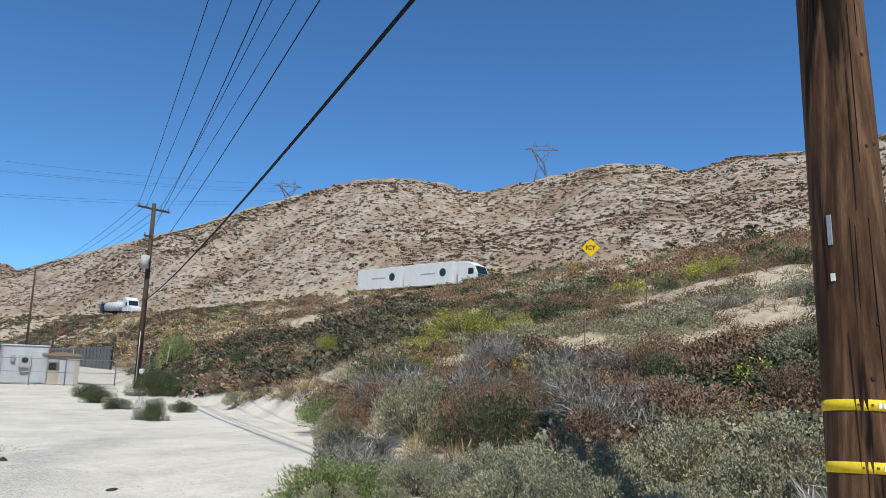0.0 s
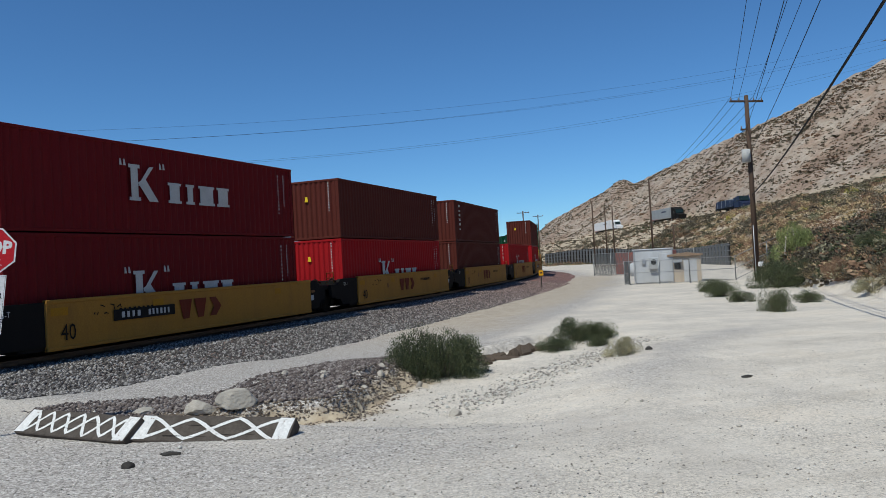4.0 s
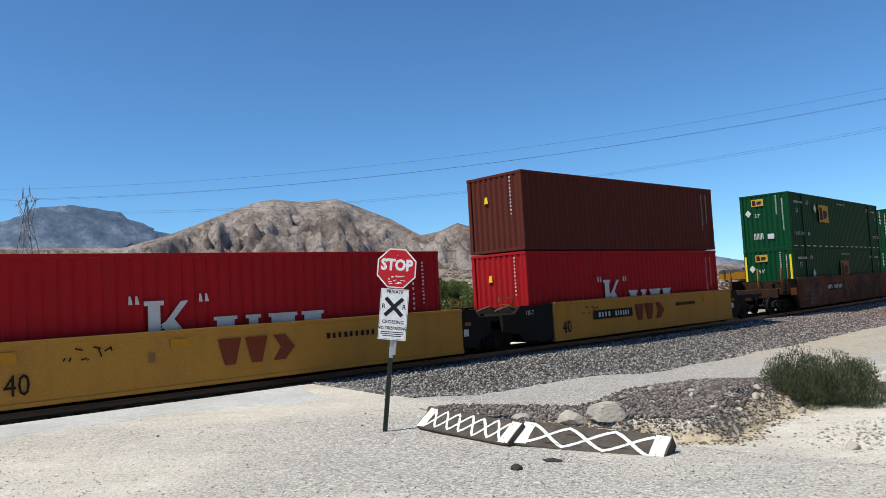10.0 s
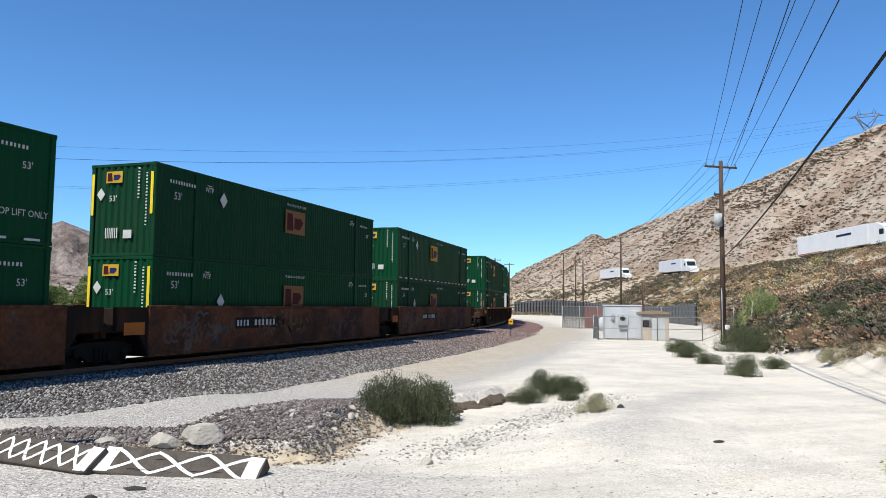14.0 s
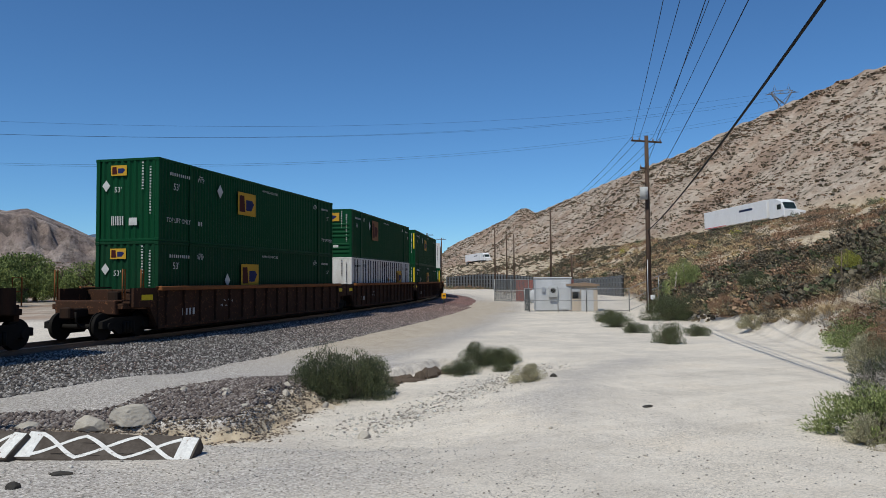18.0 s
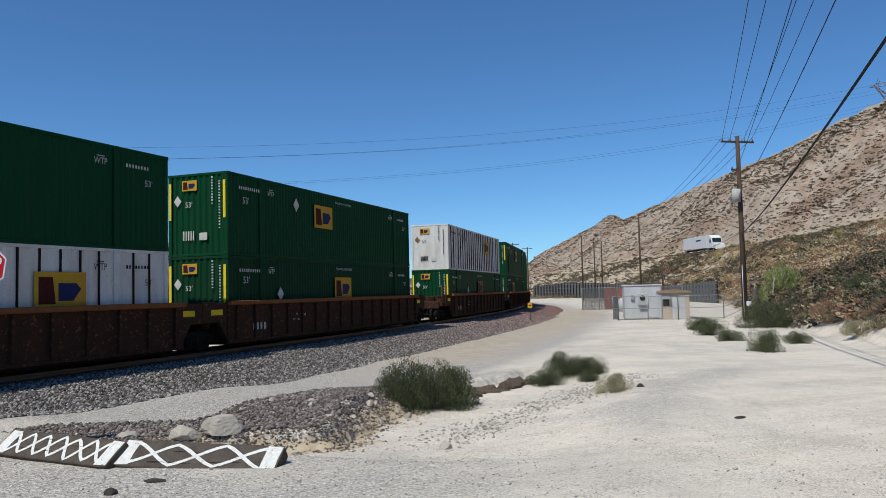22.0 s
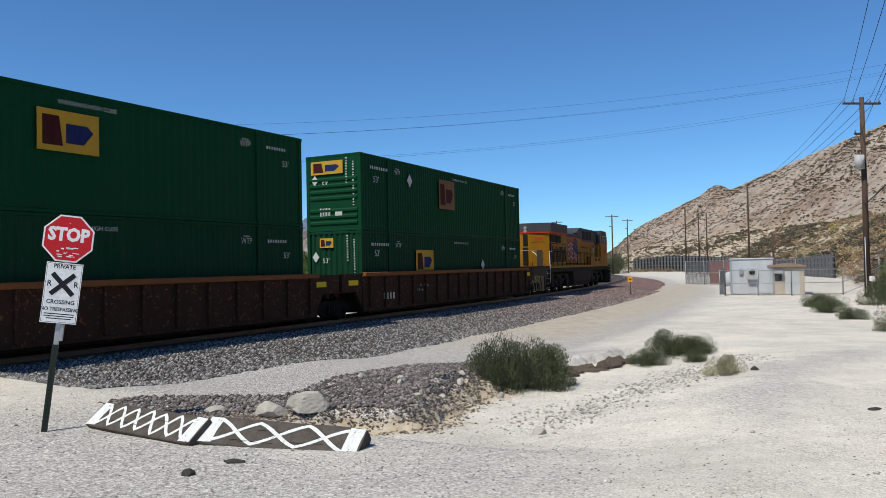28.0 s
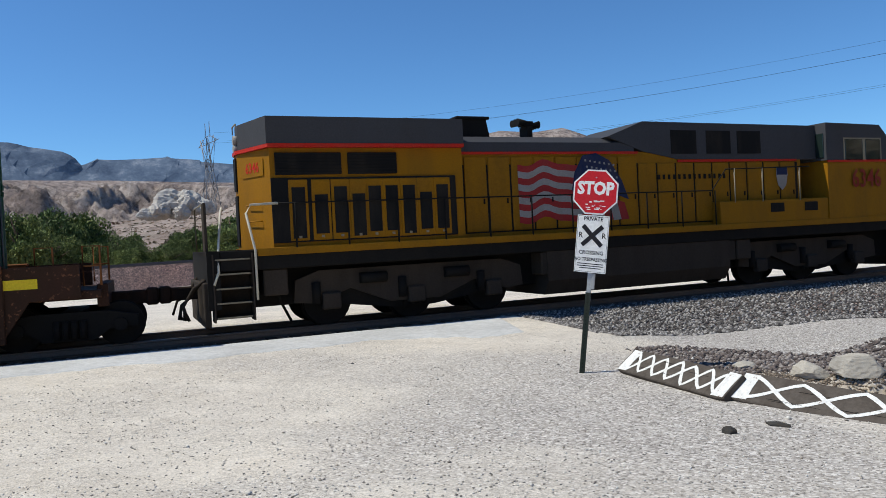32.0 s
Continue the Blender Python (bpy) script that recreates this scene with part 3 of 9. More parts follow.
    steepen.inputs["Distance"].default_value = 22.0
    nt.links.new(at.outputs["Alpha"], steepen.inputs["Strength"])
    nt.links.new(cragn.outputs[0], steepen.inputs["Height"])
    nt.links.new(steepen.outputs[0], relief.inputs["Normal"])
    nt.links.new(relief.outputs[0], b.inputs["Normal"].links[0].from_node.inputs["Normal"])
    return m


def grid_mesh(name, radii, angles, close):
    R, A = np.meshgrid(radii, np.radians(angles), indexing="ij")
    X, Y = R * np.sin(A), R * np.cos(A)
    Z, soil, gravel, rock = terrain(X.ravel(), Y.ravel())
    n, k = R.shape
    i = np.arange(n - 1)[:, None] * k
    j = np.arange(k if close else k - 1)[None, :]
    j2 = (j + 1) % k
    faces = np.stack([i + j, i + k + j, i + k + j2, i + j2], -1).reshape(-1, 4)
    me = bpy.data.meshes.new(name)
    me.vertices.add(n * k)
    me.vertices.foreach_set("co", np.stack([X.ravel(), Y.ravel(), Z], -1).ravel())
    me.loops.add(faces.size)
    me.loops.foreach_set("vertex_index", faces[:, ::-1].ravel().astype(np.int32))
    me.polygons.add(len(faces))
    me.polygons.foreach_set("loop_start", np.arange(0, faces.size, 4, dtype=np.int32))
    me.polygons.foreach_set("use_smooth", np.ones(len(faces), bool))
    att = me.color_attributes.new("kinds", "FLOAT_COLOR", "POINT")
    att.data.foreach_set("color", np.stack([soil, gravel, rock, 0.9 * np.where(np.abs(np.mod(np.degrees(A.ravel()) + 180, 360) - 180 - 88) < 62, smooth(400, 700, R.ravel()), np.maximum((0.6 - 0.4 * np.exp(-((np.degrees(A.ravel()) + 27) / 7.5) ** 2)) * smooth(130, 200, R.ravel()), smooth(470, 620, R.ravel()))) + 0 * soil], -1).ravel())
    me.update(calc_edges=True)
    me.validate()
    return me


GROUND_M = ground_material()
ANG = np.concatenate([np.arange(-58, 112, 0.25), np.arange(112, 302, 2.0)])
RAD = np.concatenate([[0.02], np.exp(np.linspace(math.log(0.5), math.log(1400), 430)), np.arange(9.0, 21.0, 0.07), np.arange(640.0, 1150.0, 6.5), [1700, 2600, 4400]])
RAD = np.unique(np.round(RAD, 3))
gm_ = grid_mesh("ground", RAD, ANG, True)
gm_.materials.append(GROUND_M)
tagged(new("ground", gm_), "pale sandy soil with gravel, a dry wash and brown hills", "ground", kind="structure")


def crossing_pavement():
    """Worn grey paving from the near rail to an uneven outer edge."""
    m, nt, b = node_mat("worn_paving")
    n1, n2, n3 = noise_node(nt, 0.7, 5, 0.65), noise_node(nt, 9, 5, 0.7), noise_node(nt, 70, 3, 0.7)
    c = ramp(nt, n1.outputs[0], [(0.35, (0.47, 0.46, 0.44)), (0.65, (0.57, 0.56, 0.54))])
    c2 = ramp(nt, n2.outputs[0], [(0.35, (0.84, 0.84, 0.84)), (0.65, (1.08, 1.08, 1.08))])
    c3 = ramp(nt, n3.outputs[0], [(0.35, (0.85, 0.85, 0.85)), (0.62, (1.06, 1.06, 1.06))])
    nt.links.new(mix(nt, 1.0, mix(nt, 1.0, c.outputs[0], c2.outputs[0], "MULTIPLY"), c3.outputs[0], "MULTIPLY"), b.inputs["Base Color"])
    b.inputs["Roughness"].default_value = 0.9
    bump(nt, b, n3.outputs[0], 0.4, 0.006)
    rows_, cols_ = np.arange(-25.0, -8.2, 0.12), 26
    X, Y = [], []
    for sq in rows_:
        x0, y0, h = on_track(sq)
        wide = 3.55 + 0.5 * float(fbm(np.array([sq * 0.4]), np.array([2.0]), 4, 63)[0]) + 0.22 * float(fbm(np.array([sq * 2.3]), np.array([5.0]), 3, 65)[0]) + 0.8 * float(smooth(-11, -9, sq))
        for k in range(cols_):
            o = 1.98 + (wide - 1.98) * k / (cols_ - 1)
            along_ = sq - 0.28 * (o - 0.9) * float(smooth(-12, -8.5, sq))
            xx, yy, hh = on_track(along_)
            X.append(xx + o * math.sin(hh))
            Y.append(yy - o * math.cos(hh))
    Z = terrain(np.array(X), np.array(Y))[0]
    mb = MB()
    n = len(rows_)
    for i in range(n):
        for k in range(cols_):
            j = i * cols_ + k
            edge = k in (0, cols_ - 1) or i in (0, n - 1)
            mb.v.append((X[j], Y[j], Z[j] + (-0.02 if edge else 0.014)))
    for i in range(n - 1):
        for k in range(cols_ - 1):
            a = i * cols_ + k
            mb.smooth.add(len(mb.f))
            mb.f.append((a, a + 1, a + cols_ + 1, a + cols_))
    tagged(new("crossing_pavement", mb.mesh("crossing_pavement", m)), "worn grey paving of the level crossing beside the rail", "pavement", kind="structure")


crossing_pavement()


# far range: haze is painted in as blue colour and a faint glow
def far_range():
    m, nt, b = node_mat("hazed_range")
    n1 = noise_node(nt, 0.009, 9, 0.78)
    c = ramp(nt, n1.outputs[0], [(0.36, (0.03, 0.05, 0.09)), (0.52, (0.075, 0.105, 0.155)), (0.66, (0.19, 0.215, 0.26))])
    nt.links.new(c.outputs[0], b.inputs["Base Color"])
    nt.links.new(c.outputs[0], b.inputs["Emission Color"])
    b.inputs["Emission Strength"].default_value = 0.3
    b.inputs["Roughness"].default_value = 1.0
    el = table("-100,5 -75,7 -60,8.3 -51.6,7.8 -49.9,7.4 -48,6.3 -46.5,6.8 -45,6.65 -42,6.9 -37,6.2 -33.6,7.4 -30.6,7.7 -28,7.2 -25.4,5.9 -20,4.5 0,3 4.7,3.4 5.8,4.3 7.5,3.9 10.7,2.8 18.9,1.3 25,0.9 35,0.5")
    az = np.arange(-100, 35, 0.4)
    h = 3300 * np.tan(np.radians(np.interp(az, *el)))
    mb = MB()
    rows = 14
    for j in range(rows):
        w = j / (rows - 1)
        rr = 2900 + 400 * w
        for a, top in zip(np.radians(az), h):
            x, y = rr * math.sin(a), rr * math.cos(a)
            nz = float(ridged(np.array([x * 0.0035]), np.array([y * 0.0035]), 4, 77)[0]) - 0.6
            mb.v.append((x + nz * 220, y + nz * 220, top * w ** 0.9 + nz * 160 * w * (1 - w) * 2 - 3))
    k = len(az)
    for j in range(rows - 1):
        for i in range(k - 1):
            mb.f.append((j * k + i, j * k + i + 1, (j + 1) * k + i + 1, (j + 1) * k + i))
    tagged(new("mountain_backdrop", mb.mesh("mountain_backdrop", m)), "distant mountain range with haze put in as blue tint and faint glow", "mountains", kind="structure")


far_range()

# ---- track ----
def redder(nt, colour):
    """The crushed stone turns from grey to a reddish brown along the line."""
    geo, sep, far = (nt.nodes.new("ShaderNode" + k) for k in ("NewGeometry", "SeparateXYZ", "MapRange"))
    nt.links.new(geo.outputs["Position"], sep.inputs[0])
    nt.links.new(sep.outputs[1], far.inputs[0])
    far.inputs[1].default_value, far.inputs[2].default_value = 27, 50
    return mix(nt, far.outputs[0], colour, mix(nt, 1.0, colour, (1.28, 0.97, 0.92), "MULTIPLY"))


def ballast_material():
    m, nt, b = node_mat("crushed_stone")
    tc = nt.nodes.new("ShaderNodeTexCoord").outputs["Object"]
    vor = nt.nodes.new("ShaderNodeTexVoronoi")
    vor.inputs["Scale"].default_value = 17
    nt.links.new(tc, vor.inputs["Vector"])
    sepv = nt.nodes.new("ShaderNodeSeparateColor")
    nt.links.new(vor.outputs["Color"], sepv.inputs[0])
    c = ramp(nt, sepv.outputs[0], [(0, (0.03, 0.027, 0.026)), (0.5, (0.095, 0.086, 0.082)), (0.85, (0.19, 0.175, 0.166)), (1, (0.42, 0.4, 0.38))])
    big = noise_node(nt, 0.12, 4, 0.6, tc)
    tint = ramp(nt, big.outputs[0], [(0.36, (1.02, 0.92, 0.88)), (0.6, (1.38, 1.04, 0.93))])
    nt.links.new(redder(nt, mix(nt, 1.0, c.outputs[0], tint.outputs[0], "MULTIPLY")), b.inputs["Base Color"])
    b.inputs["Roughness"].default_value = 0.9
    bump(nt, b, vor.outputs["Distance"], 1.0, 0.05)
    return m


def stone_material(name, a, bcol, c, red=False):
    m, nt, b = node_mat(name)
    geo = nt.nodes.new("ShaderNodeNewGeometry")
    n = noise_node(nt, 30, 4, 0.6)
    col = ramp(nt, geo.outputs["Random Per Island"], [(0, a), (0.55, bcol), (1, c)])
    sp = ramp(nt, n.outputs[0], [(0.3, (0.8, 0.8, 0.8)), (0.7, (1.12, 1.12, 1.12))])
    c = mix(nt, 1.0, col.outputs[0], sp.outputs[0], "MULTIPLY")
    nt.links.new(redder(nt, c) if red else c, b.inputs["Base Color"])
    b.inputs["Roughness"].default_value = 0.9
    return m


BALLAST = ballast_material()
BALLAST_STONE = stone_material("ballast_stone", (0.035, 0.03, 0.028), (0.12, 0.108, 0.1), (0.42, 0.395, 0.37), True)
PEBBLE = stone_material("pebble", (0.2, 0.175, 0.15), (0.46, 0.42, 0.36), (0.72, 0.69, 0.63))
WOOD_TIE = paint("tie_wood", (0.07, 0.05, 0.04), 0.9, amount=0.5, dirt=(0.2, 0.17, 0.14), scale=6)


def sweep(profile, s0, s1, step, mat, name):
    """An outline (offset, height) drawn along the track."""
    mb = MB()
    n, k = 0, len(profile)
    s = s0
    while s <= s1 + 1e-6:
        x, y, h = on_track(s)
        for o, z in profile:
            mb.v.append((x + o * math.sin(h), y - o * math.cos(h), z))
        if n:
            b0 = (n - 1) * k
            for i in range(k):
                j = (i + 1) % k
                mb.f.append((b0 + i, b0 + j, b0 + k + j, b0 + k + i))
        n += 1
        s += step
    mb.f.append(tuple(range(k)))
    mb.f.append(tuple((n - 1) * k + i for i in range(k)))
    return mb.mesh(name, mat)


track = tagged(new("railway_track"), "steel rails on wooden ties in grey ballast", "track", kind="structure")
bed = [(-4.6, -1.2), (-4.0, -0.85), (-2.1, -0.3), (-1.5, -0.27), (1.5, -0.27), (2.2, -0.31), (5.4, -0.72), (6.0, -1.0)]
part("ballast_bed", sweep(bed, -58, 190, 1.0, BALLAST, "ballast_bed"), BALLAST, track)
RAIL_P = [(-0.075, -0.26), (0.075, -0.26), (0.075, -0.245), (0.012, -0.22), (0.012, -0.135), (0.037, -0.12), (0.037, -0.095), (0.03, -0.09), (-0.03, -0.09), (-0.037, -0.095), (-0.037, -0.12), (-0.012, -0.135), (-0.012, -0.22), (-0.075, -0.245)]
for side in (-0.755, 0.755):
    part("rail", sweep([(o + side, z) for o, z in RAIL_P], -58, 190, 1.0, STEEL, "rail"), STEEL, track, "worn steel rail with a bright head")
tie_me = MB().box(-0.115, 0.115, -1.3, 1.3, -0.4, -0.25, 0.01).mesh("tie", WOOD_TIE)
for i in range(280):
    s = -26 + i * 0.5
    x, y, h = on_track(s)
    part("tie", tie_me, WOOD_TIE, track, m=pose(x, y, 0.004 * math.sin(i * 7.3), 0, 0, math.degrees(h)))


def second_track():
    """A further track on a low stone bank beyond the crossing."""
    a, b = Vector((-44.5, 12.0, 0)), Vector((-24.5, 94.0, 0))
    along_, n = (b - a).normalized(), 60
    across = Vector((along_.y, -along_.x, 0))

    def strip_(profile, mat, name):
        mb, k = MB(), len(profile)
        for i in range(n + 1):
            c = a + (b - a) * (i / n)
            for o, z in profile:
                wob = 0.12 * noise.noise(Vector((i * 0.9, o, 3))) if z < 0.5 else 0
                mb.v.append(tuple(c + across * (o + wob) + Vector((0, 0, z))))
            if i:
                q = (i - 1) * k
                mb.f += [(q + j, q + (j + 1) % k, q + k + (j + 1) % k, q + k + j) for j in range(k)]
        mb.f += [tuple(range(k)), tuple(n * k + j for j in range(k))]
        return mb.mesh(name, mat)
    far_ = tagged(new("far_railway_track"), "second railway track on a grey stone bank", "track", kind="structure")
    part("ballast_bed", strip_([(-4.4, -1.2), (-1.9, 0.78), (1.9, 0.78), (4.4, -1.2)], BALLAST, "ballast_bed"), BALLAST, far_)
    for o in (-0.755, 0.755):
        part("rail", strip_([(o - 0.06, 0.8), (o + 0.06, 0.8), (o + 0.035, 0.97), (o - 0.035, 0.97)], STEEL, "rail"), STEEL, far_)
    tie = MB().box(-0.115, 0.115, -1.3, 1.3, 0.68, 0.82, 0.01).mesh("tie", WOOD_TIE)
    turn_ = math.degrees(math.atan2(along_.y, along_.x))
    for i in range(150):
        c = a + (b - a) * ((i + 0.5) / 150)
        part("tie", tie, WOOD_TIE, far_, m=pose(c.x, c.y, 0, 0, 0, turn_))


second_track()


def stamp(name, verts, faces, places, mat, smooth_=False):
    """Many copies of one small form, as one mesh: places are rows of x, y, z, turn, width, height, lean."""
    verts, faces = np.asarray(verts, float), np.asarray(faces, int)
    P = np.asarray(places, float)
    n, k = len(P), len(verts)
    c, s = np.cos(P[:, 3])[:, None], np.sin(P[:, 3])[:, None]
    vx, vy, vz = verts[:, 0][None], verts[:, 1][None], verts[:, 2][None]
    w, hgt = P[:, 4][:, None], P[:, 5][:, None]
    X = (vx * c - vy * s) * w + P[:, 0][:, None] + vz * hgt * P[:, 6][:, None]
    Y = (vx * s + vy * c) * w + P[:, 1][:, None]
    Z = vz * hgt + P[:, 2][:, None]
    V = np.stack([X, Y, Z], -1).reshape(-1, 3)
    F = (faces[None] + (np.arange(n) * k)[:, None, None]).reshape(-1, faces.shape[1])
    me = bpy.data.meshes.new(name)
    me.vertices.add(len(V))
    me.vertices.foreach_set("co", V.ravel())
    me.loops.add(F.size)
    me.loops.foreach_set("vertex_index", F.ravel().astype(np.int32))
    me.polygons.add(len(F))
    me.polygons.foreach_set("loop_start", np.arange(0, F.size, F.shape[1], dtype=np.int32))
    if smooth_:
        me.polygons.foreach_set("use_smooth", np.ones(len(F), bool))
    me.update(calc_edges=True)
    me.materials.append(mat)
    return me


OCT_V = [(0.55, 0.1, 0), (-0.1, 0.5, 0.05), (-0.5, -0.12, -0.04), (0.06, -0.5, 0.03), (0.08, 0.05, 0.42), (-0.03, -0.06, -0.4)]
OCT_F = [(0, 1, 4), (1, 2, 4), (2, 3, 4), (3, 0, 4), (1, 0, 5), (2, 1, 5), (3, 2, 5), (0, 3, 5)]


GRAVEL_LINE = ((4.6, 6.6, 9.3, 12.0), (10.6, 11.9, 13.6, 15.6))


def gravel_scatter():
    rng = np.random.RandomState(5)
    rows = []
    for i in range(46000):
        s = -8.2 + 54 * rng.rand() ** 1.6
        o = 0.95 + 4.8 * rng.rand()
        x, y, h = on_track(s)
        z = np.interp(o, [1.5, 2.2, 5.4, 6.0], [-0.27, -0.31, -0.72, -0.8])
        px, py = x + o * math.sin(h), y - o * math.cos(h)
        d = 0.045 + 0.06 * rng.rand()
        rows.append((px, py, z + 0.012, rng.rand() * 6.3, d, d * (0.7 + 0.5 * rng.rand()), 0.3 * rng.rand()))
    rows = np.array(rows)
    gz = terrain(rows[:, 0], rows[:, 1])[0]
    rows[:, 2] = np.maximum(rows[:, 2], gz + 0.005)
    part("ballast_stones", stamp("ballast_stones", OCT_V, OCT_F, rows, BALLAST_STONE), None, track)["kind"] = "stuff"
    P = []
    for i in range(9000):
        a = math.radians(-45 + 130 * rng.rand())
        r = 2.5 + 17 * rng.rand() ** 1.2
        P.append((r * math.sin(a), r * math.cos(a)))
    for i in range(14000):
        a = math.radians(-50 + 120 * rng.rand())
        r = 4.5 + 9 * rng.rand()
        P.append((r * math.sin(a), r * math.cos(a)))
    for i in range(5200):
        P.append((3.2 + rng.normal() * 2.0, 13.9 + rng.normal() * 1.3))
    for i in range(3200):
        u = rng.rand()
        P.append((0.5 + 12 * u + rng.normal() * 0.6, 8.2 + 7.0 * u + rng.normal() * 0.6))
    P = np.array(P)
    z, soil, gr, rk = terrain(P[:, 0], P[:, 1])
    big = np.where(rng.rand(len(P)) < 0.0025, 0.03 + 0.04 * rng.rand(len(P)), 0.007 + 0.022 * rng.rand(len(P)) ** 2)
    keep = (rng.rand(len(P)) < 0.25 + gr) & (soil < 0.5)
    rows = np.stack([P[:, 0], P[:, 1], z + big * 0.15, rng.rand(len(P)) * 6.3, big, big * (0.6 + 0.4 * rng.rand(len(P))), 0.2 * rng.rand(len(P))], -1)[keep]
    u = rng.rand(2600)
    lx, ly = np.interp(u, [0, 0.3, 0.65, 1], GRAVEL_LINE[0]), np.interp(u, [0, 0.3, 0.65, 1], GRAVEL_LINE[1])
    lx, ly = lx + rng.normal(size=2600) * 0.35, ly + rng.normal(size=2600) * 0.35
    d = 0.015 + 0.06 * rng.rand(2600) ** 3
    ridge_rows = np.stack([lx, ly, terrain(lx, ly)[0] + d * 0.15, u * 60, d, d * 0.8, 0.2 * u], -1)
    tagged(new("gravel_line", stamp("gravel_line", OCT_V, OCT_F, ridge_rows, PEBBLE)), "line of pale stones pushed up beside the wash", "gravel", kind="stuff")
    n = 13000
    wl, wo = rng.uniform(-5.6, 3.0, n), -2.75 + 2.45 * rng.rand(n) ** 0.8
    wo = wo + np.interp(wl, *WASH_LIP)
    x, y = 5.1 + wl * 0.8 + wo * 0.6, 13.75 + wl * 0.6 - wo * 0.8
    d = 0.03 + 0.07 * rng.rand(n) ** 2
    dark = np.stack([x, y, terrain(x, y)[0] + d * 0.15, rng.rand(n) * 6.3, d, d * 0.8, 0.3 * rng.rand(n)], -1)
    tagged(new("wash_gravel", stamp("wash_gravel", OCT_V, OCT_F, dark, stone_material("wash_stone", (0.06, 0.045, 0.04), (0.14, 0.11, 0.097), (0.31, 0.275, 0.25)))), "dark reddish gravel spilling down the wash's bank", "gravel", kind="stuff")
    n = 11000
    wl, wo = rng.uniform(-5.2, 2.6, n), rng.normal(size=n) * 0.22 - 0.12
    wo = wo + np.interp(wl, *WASH_LIP)
    x, y = 5.1 + wl * 0.8 + wo * 0.6, 13.75 + wl * 0.6 - wo * 0.8
    d = 0.015 + 0.045 * rng.rand(n) ** 2.5
    face = np.stack([x, y, terrain(x, y)[0] + d * 0.1, rng.rand(n) * 6.3, d, d * 0.8, 0.3 * rng.rand(n)], -1)
    tagged(new("bank_clods", stamp("bank_clods", OCT_V, OCT_F, face, stone_material("bank_clod", (0.08, 0.06, 0.046), (0.19, 0.145, 0.105), (0.35, 0.29, 0.22)))), "tan clods and stones on the wash's eroded face", "gravel", kind="stuff")
    n = 30000
    a, r = np.radians(rng.uniform(-62, 62, n)), 2.6 + 13.5 * rng.rand(n) ** 1.15
    x, y = r * np.sin(a), r * np.cos(a)
    clump = fbm(x * 0.5, y * 0.5, 4, 73) + 0.35 * smooth(6, -2, x) - 0.3 * smooth(3, 7, x)
    keep = (rng.rand(n) < 0.12 + 1.5 * np.clip(clump, 0, 1)) & (track_offset(x, y)[0] > 4.9)
    x, y = x[keep], y[keep]
    d = 0.007 + 0.022 * rng.rand(len(x)) ** 2.4
    grey = np.stack([x, y, terrain(x, y)[0] + d * 0.12, rng.rand(len(x)) * 6.3, d, d * 0.75, 0.25 * rng.rand(len(x))], -1)
    tagged(new("grey_gravel", stamp("grey_gravel", OCT_V, OCT_F, grey, stone_material("grey_pebble", (0.12, 0.115, 0.105), (0.33, 0.31, 0.285), (0.66, 0.64, 0.6)))), "grey angular gravel strewn over the pale ground", "gravel", kind="stuff")
    n = 1300
    u, w = rng.uniform(-0.6, 6.0, n), rng.normal(size=n) * 0.5
    x, y = 9.0 - 0.447 * u + 0.894 * w, 4.2 - 0.894 * u - 0.447 * w
    d = 0.01 + 0.06 * rng.rand(n) ** 5
    ridge2 = np.stack([x, y, terrain(x, y)[0] + d * 0.12, rng.rand(n) * 6.3, d, d * 0.8, 0.2 * rng.rand(n)], -1)
    tagged(new("windrow_stones", stamp("windrow_stones", OCT_V, OCT_F, ridge2, PEBBLE)), "pale stones on the low bank beside the shrubs", "gravel", kind="stuff")
    tagged(new("loose_stones", stamp("loose_stones", OCT_V, OCT_F, rows, PEBBLE)), "loose pebbles and gravel lying on the sandy ground", "gravel", kind="stuff")


gravel_scatter()


# ---- plants ----
def leaf_material(name, dark, mid_, light, rough=0.8):
    m, nt, b = node_mat(name)
    geo, info = nt.nodes.new("ShaderNodeNewGeometry"), nt.nodes.new("ShaderNodeObjectInfo")
    c = ramp(nt, geo.outputs["Random Per Island"], [(0, dark), (0.5, mid_), (1, light)])
    o = ramp(nt, info.outputs["Random"], [(0, (0.8, 0.82, 0.8)), (1, (1.15, 1.1, 1.05))])
    n = noise_node(nt, 1.6, 4, 0.6)
    sp = ramp(nt, n.outputs[0], [(0.35, (0.7, 0.7, 0.68)), (0.65, (1.22, 1.22, 1.2))])
    cc = mix(nt, 1.0, mix(nt, 1.0, c.outputs[0], o.outputs[0], "MULTIPLY"), sp.outputs[0], "MULTIPLY")
    nt.links.new(cc, b.inputs["Base Color"])
    b.inputs["Roughness"].default_value = rough
    return m


